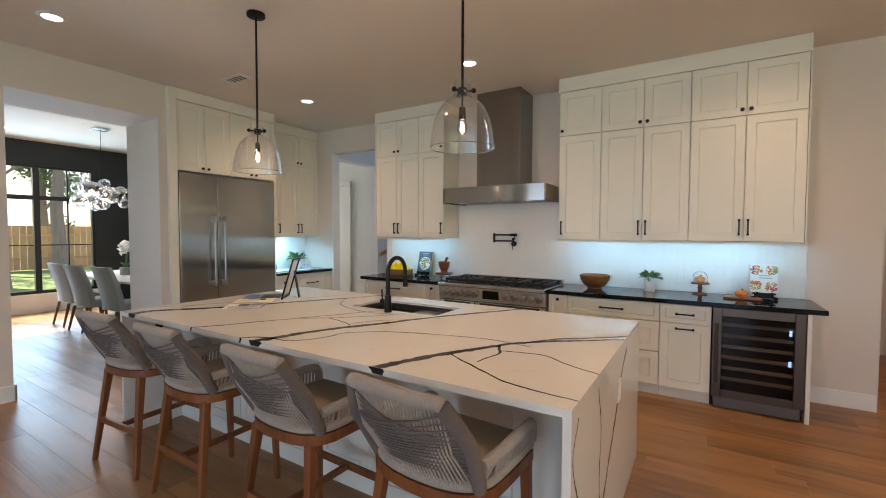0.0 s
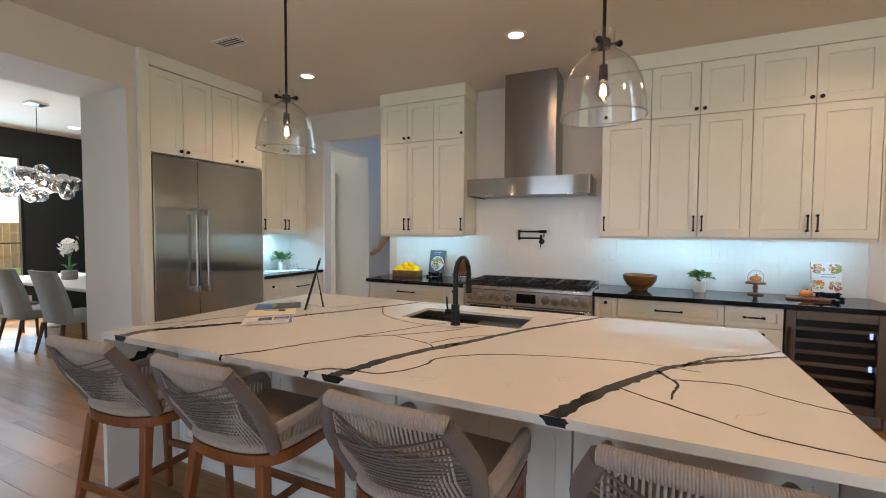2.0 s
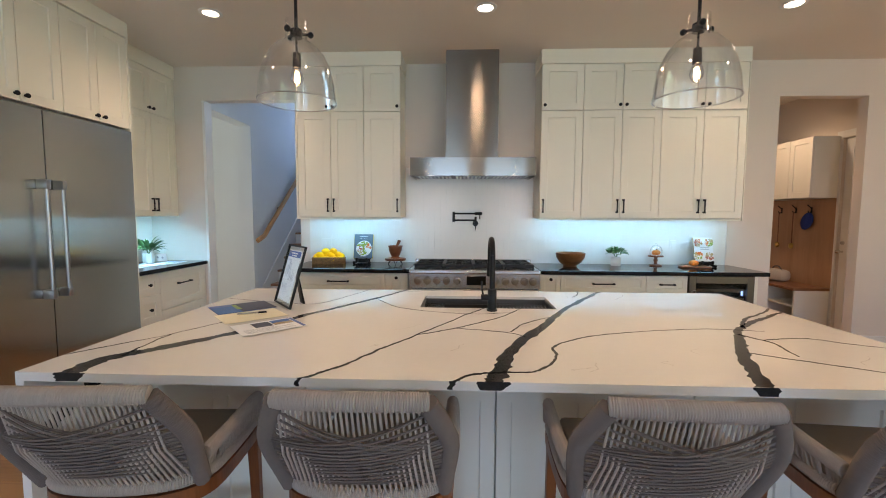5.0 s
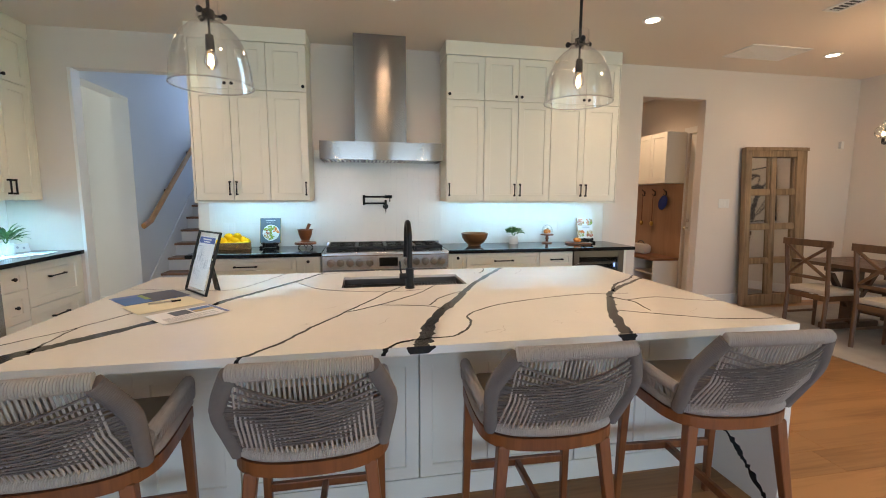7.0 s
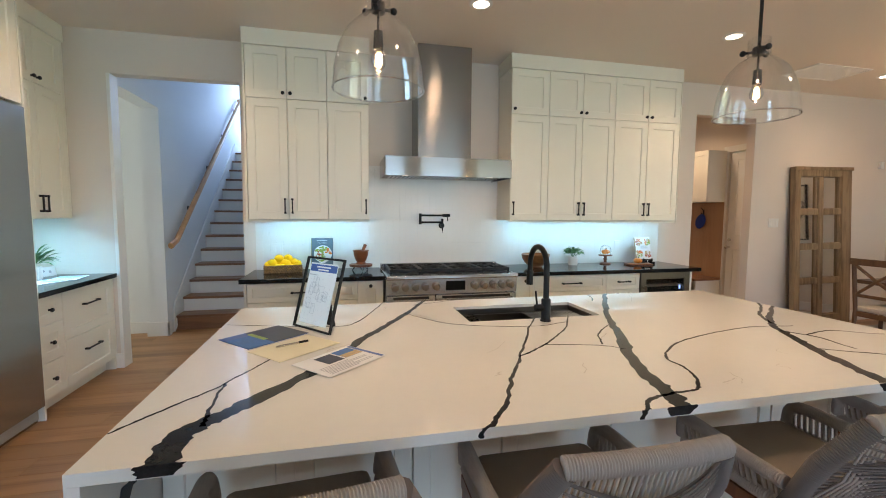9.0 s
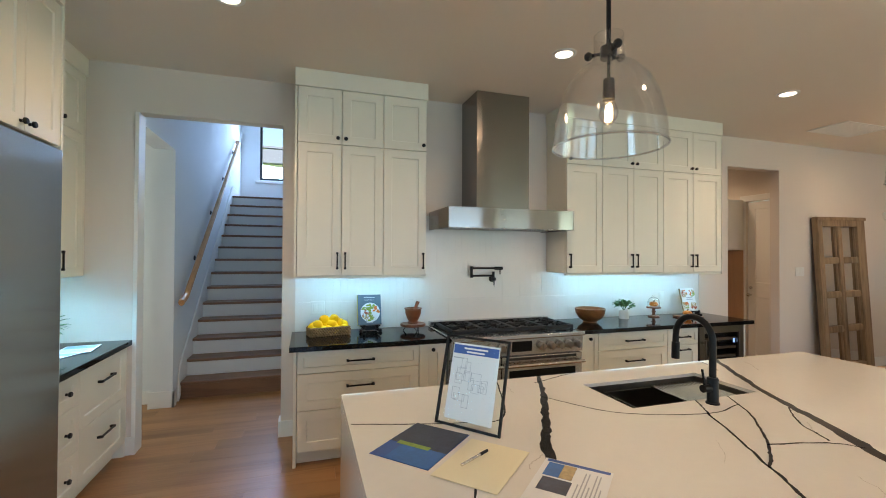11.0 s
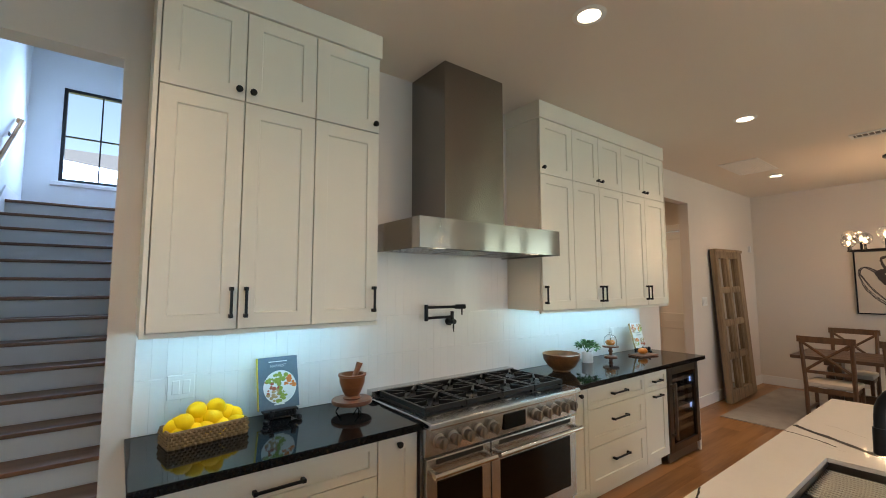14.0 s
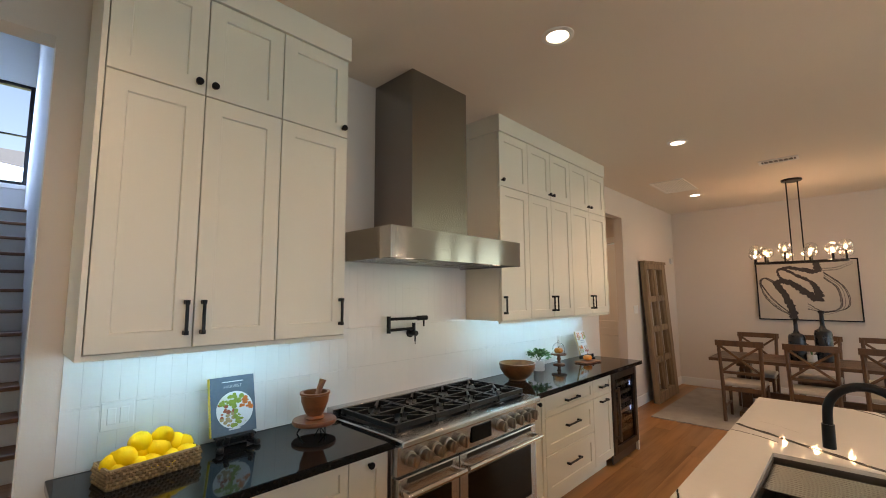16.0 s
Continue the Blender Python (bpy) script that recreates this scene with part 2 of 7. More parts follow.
STOOLWOOD = wood("stool_wood", (0.22, 0.070, 0.020), (0.11, 0.032, 0.009), 2, 0.4, grain=12)
TABLEWOOD = wood("table_wood", (0.11, 0.055, 0.025), (0.05, 0.024, 0.011), 1, 0.4, grain=10)
CHAIRWOOD = wood("chair_wood", (0.14, 0.068, 0.030), (0.07, 0.032, 0.014), 2, 0.45, grain=12)
OLDWOOD = wood("weathered_wood", (0.30, 0.205, 0.12), (0.12, 0.078, 0.045), 2, 0.7, grain=16)
BOWLWOOD = wood("bowl_wood", (0.28, 0.12, 0.040), (0.12, 0.045, 0.015), 0, 0.32, grain=10, coat=0.2)
ACACIA = wood("acacia_wood", (0.22, 0.075, 0.028), (0.09, 0.028, 0.011), 0, 0.3, grain=14)
MUDWOOD = wood("locker_back_wood", (0.42, 0.25, 0.14), (0.33, 0.18, 0.095), 2, 0.5, grain=8)
ROPE = surf("light_rope", (0.42, 0.365, 0.325), 0.85, vary=0.14, scale=40, fine=300, bump=0.3, stretch=(5, 0.6, 0.6))
TAUPE = surf("taupe_rope", (0.15, 0.118, 0.104), 0.85, vary=0.1, scale=40, fine=420, bump=0.2)
CORD = surf("grey_brown_cord", (0.165, 0.132, 0.118), 0.85, vary=0.15, scale=40, fine=300, bump=0.25, stretch=(5, 0.6, 0.6))
CUSHION = surf("seat_cushion", (0.30, 0.245, 0.195), 0.9, vary=0.06, scale=20, fine=500, bump=0.12)
LINEN = surf("linen", (0.55, 0.50, 0.43), 0.9, vary=0.06, scale=20, fine=500, bump=0.12)
GREYFAB = surf("grey_fabric", (0.29, 0.30, 0.29), 0.9, vary=0.08, scale=12, fine=400, bump=0.1)
DARKWALL = surf("dark_accent_wall", (0.022, 0.026, 0.026), 0.6, vary=0.1, scale=2, bump=0.03)
BLACKFRAME = surf("window_frame_black", (0.012, 0.013, 0.015), 0.35, vary=0.1, bump=0.01)
RUG = surf("rug_pile", (0.36, 0.335, 0.31), 0.95, vary=0.22, scale=5, fine=260, bump=0.35)
LEMON = surf("lemon_skin", (1.0, 0.60, 0.0), 0.6, vary=0.07, scale=12, fine=110, bump=0.12, spec=0.3)
PUMPKIN = surf("pumpkin_skin", (0.72, 0.22, 0.025), 0.4, vary=0.12, scale=12, fine=90, bump=0.05)
STEM = surf("dry_stem", (0.16, 0.12, 0.05), 0.8, vary=0.2)
WEAVE = surf("basket_weave", (0.24, 0.15, 0.065), 0.75, vary=0.6, scale=60, fine=260, bump=0.2)
LEAF = surf("leaf_green", (0.06, 0.16, 0.045), 0.45, vary=0.3, scale=14, bump=0.03, piece=0.2)
PALELEAF = surf("sage_leaf", (0.08, 0.20, 0.055), 0.5, vary=0.3, scale=14, bump=0.03, piece=0.2)
CERAMIC = surf("white_ceramic", (0.78, 0.77, 0.74), 0.35, vary=0.03, bump=0.02)
PAPER = surf("paper", (0.78, 0.79, 0.80), 0.6, vary=0.02, bump=0.0)
CREAM = surf("cream_paper", (0.78, 0.72, 0.52), 0.6, vary=0.02, bump=0.0)
BLUE = surf("print_blue", (0.03, 0.09, 0.34), 0.35, vary=0.1, bump=0.0)
SKYBLUE = surf("print_sky", (0.22, 0.42, 0.68), 0.35, vary=0.25, scale=30, bump=0.0)
MIDBLUE = surf("print_mid_blue", (0.045, 0.15, 0.42), 0.5, vary=0.2, scale=20, bump=0.0)
DUSK = surf("print_dusk", (0.055, 0.065, 0.10), 0.5, vary=0.4, scale=30, bump=0.0)
GREYPRINT = surf("print_grey", (0.42, 0.44, 0.48), 0.6, vary=0.08, bump=0.0)
SLATE = surf("print_slate", (0.09, 0.13, 0.17), 0.4, vary=0.25, scale=14, bump=0.0, tint=(0.09, 0.14, 0.19))
YELLOW = surf("print_yellow", (0.75, 0.55, 0.02), 0.4, bump=0.0)
ORANGE = surf("print_orange", (0.72, 0.19, 0.03), 0.4, vary=0.3, scale=60, bump=0.0)
GREENP = surf("print_green", (0.26, 0.36, 0.05), 0.4, vary=0.3, scale=60, bump=0.0)
REDP = surf("print_red", (0.42, 0.10, 0.05), 0.4, vary=0.3, scale=60, bump=0.0)
TANP = surf("print_tan", (0.46, 0.33, 0.16), 0.4, vary=0.4, scale=60, bump=0.0)
PLASTIC = surf("white_plastic", (0.78, 0.77, 0.74), 0.35, vary=0.015, bump=0.0)
INK = surf("black_ink", (0.045, 0.034, 0.034), 0.6, vary=0.3, scale=12, bump=0.0)
PALEINK = surf("grey_ink", (0.20, 0.18, 0.17), 0.6, vary=0.3, scale=12, bump=0.0)
CANVAS = surf("canvas", (0.58, 0.53, 0.46), 0.85, vary=0.05, scale=5, fine=300, bump=0.1)
VASE = surf("black_vase", (0.012, 0.012, 0.014), 0.28, vary=0.2, scale=10, bump=0.02)
PETAL = surf("white_petal", (0.80, 0.79, 0.77), 0.5, vary=0.05, bump=0.02)
CAPBLUE = surf("blue_cloth", (0.02, 0.04, 0.20), 0.85, vary=0.1, fine=300, bump=0.1)
BRASS = surf("brass", (0.55, 0.38, 0.12), 0.3, 1.0, vary=0.06, bump=0.0)
DARKIN = surf("dark_interior", (0.02, 0.018, 0.016), 0.5, vary=0.2)
SHELF = wood("wine_shelf_wood", (0.36, 0.26, 0.16), (0.22, 0.15, 0.09), 0, 0.5)
BLUELED = glow("blue_display", (0.25, 0.45, 1.0), 5.0)
HOODLENS = glow("hood_lens", (1.0, 0.82, 0.62), 1.2)
DISC = glow("downlight_lens", (1.0, 0.86, 0.68), 9.0)
BULB = glow("bulb_filament", (1.0, 0.60, 0.25), 30.0)
BULBSOFT = glow("warm_bulb", (1.0, 0.68, 0.36), 9.0)
LEDSTRIP = glow("led_strip", (0.55, 0.85, 1.0), 6.5)
CLEAR = glass("clear_glass", ior=1.45)
DOME = thin_glass("pendant_glass", 0.45, 0.035)
RIMGLASS = thin_glass("rim_glass", 0.7, 0.3)
THIN = thin_glass("thin_bulb_glass", 0.5, 0.05)
BUBBLE = thin_glass("bubble_glass", 0.75, 0.05)
BUBBLEBULB = glow("bubble_lamp", (1.0, 0.74, 0.5), 22.0)
PANE = glass("pane_glass", (0.97, 1.0, 0.99), ior=1.05)
SMOKE = glass("tinted_glass", (0.35, 0.33, 0.32), ior=1.3)
MIRROR = surf("mirror_glass", (0.62, 0.60, 0.56), 0.05, 1.0, vary=0.06, scale=4, bump=0.0, rvary=0.02)
LAWN = surf("lawn", (0.26, 0.36, 0.12), 0.9, vary=0.35, scale=0.8, fine=20, bump=0.3)
BARK = surf("bark", (0.27, 0.21, 0.20), 0.9, vary=0.3, scale=3, fine=25, bump=0.4, stretch=(3, 3, 0.5))
FENCE = surf("fence_board", (0.62, 0.36, 0.20), 0.8, vary=0.15, scale=3, piece=0.12)
FOLIAGE = surf("tree_foliage", (0.14, 0.20, 0.09), 0.7, vary=0.4, scale=2, piece=0.3)
SHINGLE = surf("far_roof", (0.13, 0.15, 0.18), 0.8, vary=0.15, scale=4)


# ---- mesh helpers ----
def part(name, bm, material, parent=None, label="", smooth=False, keep=False):
    me = bpy.data.meshes.new(name)
    if not keep:
        bmesh.ops.recalc_face_normals(bm, faces=bm.faces)
    bm.to_mesh(me)
    bm.free()
    me.materials.append(material)
    if smooth:
        me.shade_smooth()
        me.set_sharp_from_angle(angle=radians(38))
    ob = new(name, me)
    if parent is not None:
        ob.parent = parent
    if label:
        ob["label"] = label
    return ob


def thing(name, m, label, category, group=""):
    ob = new(name)
    ob.empty_display_size = 0.1
    ob.matrix_basis = m
    return tagged(ob, label, category, group)


def box(x0, y0, z0, x1, y1, z1, bevel=0.0, bm=None, m=None):
    own = bmesh.new()
    bmesh.ops.create_cube(own, size=1)
    bmesh.ops.transform(own, matrix=Matrix.Translation(((x0 + x1) / 2, (y0 + y1) / 2, (z0 + z1) / 2)) @ Matrix.Diagonal((abs(x1 - x0), abs(y1 - y0), abs(z1 - z0), 1)), verts=own.verts)
    if bevel:
        bmesh.ops.bevel(own, geom=own.edges[:], offset=bevel, segments=2, affect="EDGES", profile=0.5)
    return merge(bm, own, m)


def merge(bm, own, m=None):
    if m is not None:
        bmesh.ops.transform(own, matrix=m, verts=own.verts)
    if bm is None:
        return own
    me = bpy.data.meshes.new("tmp")
    own.to_mesh(me)
    own.free()
    bm.from_mesh(me)
    bpy.data.meshes.remove(me)
    return bm


def rod(p0, p1, r0, r1=None, seg=12, bm=None):
    """A tapered round bar from p0 to p1."""
    r1 = r0 if r1 is None else r1
    p0, p1 = Vector(p0), Vector(p1)
    own = bmesh.new()
    d = p1 - p0
    bmesh.ops.create_cone(own, cap_ends=True, segments=seg, radius1=r0, radius2=max(r1, 1e-4), depth=d.length)
    m = Matrix.Translation((p0 + p1) / 2) @ d.to_track_quat("Z", "Y").to_matrix().to_4x4()
    return merge(bm, own, m)


def tube(points, r, seg=8, bm=None, radii=None, flat=1.0):
    """A round bar swept along points."""
    pts = [Vector(p) for p in points]
    own = bmesh.new()
    rings, n = [], len(pts)
    up = Vector((0, 0, 1))
    for i, p in enumerate(pts):
        d = (pts[min(i + 1, n - 1)] - pts[max(i - 1, 0)]).normalized()
        side = d.cross(up)
        if side.length < 0.05:
            side = d.cross(Vector((0, 1, 0)))
        side.normalize()
        top = side.cross(d).normalized()
        rr = radii[i] if radii else r
        rings.append([own.verts.new(p + (side * math.cos(a) + top * math.sin(a) * flat) * rr) for a in (2 * math.pi * k / seg for k in range(seg))])
    for a, b in zip(rings, rings[1:]):
        for k in range(seg):
            own.faces.new((a[k], a[(k + 1) % seg], b[(k + 1) % seg], b[k]))
    own.faces.new(rings[0][::-1])
    own.faces.new(rings[-1])
    return merge(bm, own)


def curve_points(ctrl, n=8):
    """Catmull-Rom points through the control points."""
    c = [Vector(p) for p in ctrl]
    c = [c[0] * 2 - c[1]] + c + [c[-1] * 2 - c[-2]]
    out = []
    for i in range(1, len(c) - 2):
        for k in range(n):
            t = k / n
            out.append(0.5 * (2 * c[i] + (c[i + 1] - c[i - 1]) * t + (2 * c[i - 1] - 5 * c[i] + 4 * c[i + 1] - c[i + 2]) * t * t + (3 * c[i] - c[i - 1] - 3 * c[i + 1] + c[i + 2]) * t ** 3))
    return out + [c[-2]]


def lathe(profile, seg=28, bm=None, at=(0, 0, 0), closed=False):
    """A turned body; profile: (radius, height) from bottom to top."""
    own = bmesh.new()
    rings = []
    for r, z in profile:
        if r < 1e-5:
            rings.append([own.verts.new((at[0], at[1], at[2] + z))])
        else:
            rings.append([own.verts.new((at[0] + r * math.cos(2 * math.pi * k / seg), at[1] + r * math.sin(2 * math.pi * k / seg), at[2] + z)) for k in range(seg)])
    for a, b in list(zip(rings, rings[1:])) + ([(rings[-1], rings[0])] if closed else []):
        for k in range(seg):
            j = (k + 1) % seg
            if len(a) == 1 and len(b) > 1:
                own.faces.new((a[0], b[j], b[k]))
            elif len(b) == 1 and len(a) > 1:
                own.faces.new((a[k], a[j], b[0]))
            elif len(a) > 1:
                own.faces.new((a[k], a[j], b[j], b[k]))
    return merge(bm, own)


def ball(at, r, bm=None, squash=(1, 1, 1), u=14, v=9, turn=None):
    own = bmesh.new()
    bmesh.ops.create_uvsphere(own, u_segments=u, v_segments=v, radius=r)
    m = Matrix.Translation(at) @ (turn or Matrix()) @ Matrix.Diagonal((*squash, 1))
    return merge(bm, own, m)


def hollow(at, r, th=0.002, bm=None, u=20, v=14):
    """A thin blown glass ball."""
    bm = ball(at, r, bm, u=u, v=v)
    own = bmesh.new()
    bmesh.ops.create_uvsphere(own, u_segments=u, v_segments=v, radius=r - th)
    bmesh.ops.reverse_faces(own, faces=own.faces)
    return merge(bm, own, Matrix.Translation(at))


def shaker(x0, z0, x1, z1, y=0.0, t=0.02, rail=0.062, dip=0.009):
    """A framed panel front whose face looks to -y at y."""
    bm = bmesh.new()
    def ring(inset, yy):
        return [bm.verts.new((x, yy, z)) for x, z in ((x0 + inset, z0 + inset), (x1 - inset, z0 + inset), (x1 - inset, z1 - inset), (x0 + inset, z1 - inset))]
    e = 0.0018
    rings = [ring(0, y + t), ring(0, y + e), ring(e, y), ring(rail, y), ring(rail + 0.004, y + dip)]
    for a, b in zip(rings, rings[1:]):
        for k in range(4):
            bm.faces.new((a[k], a[(k + 1) % 4], b[(k + 1) % 4], b[k]))
    bm.faces.new(rings[-1])
    bm.faces.new(rings[0][::-1])
    return bm


def pull(x, z, length, upright, y=0.0):
    """A square bar pull on two posts, standing off the face at y."""
    h = length / 2
    bm = bmesh.new()
    if upright:
        box(x - 0.006, y - 0.034, z - h, x + 0.006, y - 0.022, z + h, 0.002, bm)
        for s in (-1, 1):
            box(x - 0.0085, y - 0.036, z + s * h - 0.009, x + 0.0085, y, z + s * h + 0.009, 0.003, bm)
    else:
        box(x - h, y - 0.034, z - 0.006, x + h, y - 0.022, z + 0.006, 0.002, bm)
        for s in (-1, 1):
            box(x + s * h - 0.009, y - 0.036, z - 0.0085, x + s * h + 0.009, y, z + 0.0085, 0.003, bm)
    return bm


def knob_mesh(x, z, y=0.0, r=0.016):
    bm = lathe([(0, 0), (r * 0.55, 0), (r * 0.45, 0.012), (r, 0.018), (r, 0.027), (r * 0.8, 0.031), (0, 0.031)], 16)
    bmesh.ops.transform(bm, matrix=Matrix.Translation((x, y, z)) @ Matrix.Rotation(math.pi / 2, 4, "X"), verts=bm.verts)
    return bm


def cabinet(name, m, w, depth, z0, z1, fronts, label, category, group, toe=0.0):
    """A cabinet: carcass from z0 to z1, faces at local y = 0 looking to -y. fronts: (kind, x0, z0, x1, z1, grip, gx, gz)."""
    top = thing(name, m, label, category, group)
    bm = box(0.001, 0.023, z0, w - 0.001, depth, z1)
    front = [f for f in bm.faces if all(v.co.y < 0.03 for v in f.verts)]
    bmesh.ops.inset_individual(bm, faces=front, thickness=0.018)
    bmesh.ops.translate(bm, verts=front[0].verts[:], vec=(0, 0.06, 0))
    if toe:
        box(0.001, 0.08, 0.0, w - 0.001, depth, z0 + 0.002, 0, bm)
    part("body", bm, CAB, top)
    for kind, x0, a, x1, b, grip, gx, gz in fronts:
        small = min(x1 - x0, b - a) < 0.2
        rail = 0.042 if small else 0.070
        door = part(kind, shaker(x0 + 0.0026, a + 0.0026, x1 - 0.0026, b - 0.0026, rail=rail), CAB, top)
        if grip == "knob":
            part("knob", knob_mesh(gx, gz), BLACK, door, "round matte black knob", smooth=True)
        elif grip:
            part("handle", pull(gx, gz, grip if grip > 0 else -grip, grip > 0), BLACK, door, "matte black bar pull")
    return top


def setting(name, bm, material, label="", category="", smooth=False):
    ob = part(name, bm, material, None, "", smooth)
    return tagged(ob, label, category, "", "structure")


def letters(name, text, size, m, material, parent, align="CENTER"):
    cu = bpy.data.curves.new(name, "FONT")
    cu.body, cu.size, cu.align_x, cu.extrude = text, size, align, 0.0003
    tmp = bpy.data.objects.new(name + "_tmp", cu)
    me = bpy.data.meshes.new_from_object(tmp)
    bpy.data.objects.remove(tmp)
    me.materials.clear()
    me.materials.append(material)
    ob = new(name, me)
    ob.matrix_basis = m
    ob.parent = parent
    return ob


# ---- the large structure ----
RIGHT_X, REAR_Y, LEFT_X = 4.65, -6.0, -5.17
bm = box(-4.012, WALL_Y, 0, 1.27, WALL_Y + 0.12, CEIL)
box(-5.80, WALL_Y, 0, -5.115, WALL_Y + 0.12, CEIL, 0, bm)
box(-5.115, WALL_Y, 2.75, -4.012, WALL_Y + 0.12, CEIL, 0, bm)
box(1.27, WALL_Y, 2.75, 2.19, WALL_Y + 0.12, CEIL, 0, bm)
box(2.19, WALL_Y, 0, RIGHT_X, WALL_Y + 0.12, CEIL, 0, bm)
setting("wall_north", bm, WALL, "warm white painted kitchen wall with two cased openings", "wall")
bm = box(RIGHT_X, REAR_Y, 0, RIGHT_X + 0.12, WALL_Y + 0.12, 0.25)
box(RIGHT_X, REAR_Y, 2.75, RIGHT_X + 0.12, WALL_Y + 0.12, CEIL, 0, bm)
for a, b in zip((REAR_Y,) + tuple(w[1] for w in EAST_WINDOWS), tuple(w[0] for w in EAST_WINDOWS) + (WALL_Y + 0.12,)):
    box(RIGHT_X, a, 0.25, RIGHT_X + 0.12, b, 2.75, 0, bm)
setting("wall_east", bm, WALL, "warm white painted dining end wall", "wall")
bm = box(LEFT_X - 0.75, REAR_Y, 0, LEFT_X, 1.175, CEIL)
box(LEFT_X - 0.75, 1.175, 2.75, LEFT_X, 2.39, CEIL, 0, bm)
box(LEFT_X - 0.75, 2.39, 0, LEFT_X, 2.475, CEIL, 0, bm)
box(-5.92, 2.475, 0, -5.80, WALL_Y + 0.12, CEIL, 0, bm)
setting("wall_west", bm, WALL, "thick painted wall with a wide dining opening", "wall")
bm = box(LEFT_X - 0.75, REAR_Y - 0.12, 0, RIGHT_X + 0.12, REAR_Y, 0.35)
box(LEFT_X - 0.75, REAR_Y - 0.12, 2.65, RIGHT_X + 0.12, REAR_Y, CEIL, 0, bm)
for a, b in ((LEFT_X - 0.75, -4.35), (-2.05, -1.15), (1.15, 2.05), (4.35, RIGHT_X + 0.12)):
    box(a, REAR_Y - 0.12, 0.35, b, REAR_Y, 2.65, 0, bm)
setting("wall_south", bm, WALL, "painted rear wall with three window openings", "wall")
setting("ceiling", box(LEFT_X - 0.75, REAR_Y, CEIL, RIGHT_X + 0.12, WALL_Y + 0.12, CEIL + 0.15), CEILING, "smooth painted ceiling", "ceiling")
floor_base = setting("floor", box(-11.0, REAR_Y - 0.2, -0.2, RIGHT_X + 0.2, 7.6, -0.018), GROUT, "wide oak plank floor with knots and tone changes", "floor")

# dining room behind the wide opening
DX = -10.4
bm = box(DX - 0.15, -2.2, 0, DX, 5.05, 0.36)
box(DX - 0.15, -2.2, 2.70, DX, 5.05, CEIL, 0, bm)
box(DX - 0.15, -2.2, 0.36, DX, 0.92, 2.70, 0, bm)
box(DX - 0.15, 3.62, 0.36, DX, 5.05, 2.70, 0, bm)
setting("wall_dining_west", bm, DARKWALL, "dark charcoal green accent wall round tall windows", "wall")
setting("window_seat_panel", box(DX, -2.2, 0, DX + 0.03, 3.66, 0.35, 0.004), TRIM, "white panel below the dining windows", "trim")
setting("wall_dining_north", box(DX, 4.93, 0, -5.92, 5.05, CEIL), DARKWALL, "dark charcoal accent wall", "wall")
setting("wall_dining_south", box(DX, -2.2, 0, LEFT_X - 0.75, -2.08, CEIL), COOLWALL, "white painted dining side wall", "wall")
setting("ceiling_dining", box(DX - 0.15, -2.2, CEIL, LEFT_X - 0.75, 5.05, CEIL + 0.15), CEILING, "white dining ceiling", "ceiling")


def window_unit(name, m, w, z0, z1, transom, uprights, bars, label):
    """A black window facing local -y: frame, panes and bars, local x from 0 to w."""
    top = thing(name, m, label, "window")
    top["kind"] = "structure"
    f = 0.045
    bm = box(0, 0, z0, f, 0.09, z1, 0.004)
    box(w - f, 0, z0, w, 0.09, z1, 0.004, bm)
    box(f, 0.003, z0, w - f, 0.087, z0 + f, 0.004, bm)
    box(f, 0.003, z1 - f, w - f, 0.087, z1, 0.004, bm)
    part("window_frame", bm, BLACKFRAME, top)
    if transom:
        part("transom", box(f, 0.006, transom - 0.04, w - f, 0.085, transom + 0.04, 0.004), BLACKFRAME, top)
    for x in uprights:
        part("bar", box(x - 0.01, 0.02, z0 + f, x + 0.01, 0.06, z1 - f, 0.002), BLACKFRAME, top)
    for z in bars:
        part("bar", box(f, 0.022, z - 0.01, w - f, 0.058, z + 0.01, 0.002), BLACKFRAME, top)
    pane = part("pane", box(f - 0.01, 0.036, z0 + f - 0.01, w - f + 0.01, 0.042, z1 - f + 0.01), PANE, top)
    pane.visible_shadow = False
    return top


for i, (a, b) in enumerate(((0.92, 1.82), (1.82, 2.755), (2.755, 3.62))):
    window_unit("window_%d" % (i + 1), pose(DX - 0.02, a, 0, 0, 0, 90), b - a, 0.36, 2.70, 2.11, [(b - a) / 2 + 0.02] if i == 2 else [], [1.24], "tall black framed dining window looking on a sunny lawn")

for i, (a, b) in enumerate(EAST_WINDOWS):
    window_unit("window_%d" % (i + 5), pose(RIGHT_X + 0.02, b, 0, 0, 0, -90), b - a, 0.25, 2.75, 2.1, [], [], "tall black framed living room window looking on a lawn")

# stair hall
SX = -5.13
bm = box(SX - 0.2, 6.04, 0, SX, 10.82, 5.6)
box(SX - 0.2, WALL_Y + 0.12, 2.70, SX, 6.04, 5.6, 0, bm)
setting("wall_stair_west", bm, COOLWALL, "pale stair wall with a hall opening", "wall")
setting("wall_stair_east", box(-3.93, WALL_Y + 0.12, 0, -3.81, 10.82, 5.6), COOLWALL, "pale stair side wall", "wall")
bm = box(SX, 10.70, 0, -4.76, 10.82, 5.6)
box(-4.76, 10.70, 0, -3.93, 10.82, 3.17, 0, bm)
box(-4.76, 10.70, 4.60, -3.93, 10.82, 5.6, 0, bm)
setting("wall_stair_end", bm, COOLWALL, "pale wall at the stair landing with a window", "wall")
setting("wall_over_kitchen", box(SX - 0.2, WALL_Y, CEIL + 0.15, -3.66, WALL_Y + 0.12, 5.6), COOLWALL, "upper stair wall", "wall")
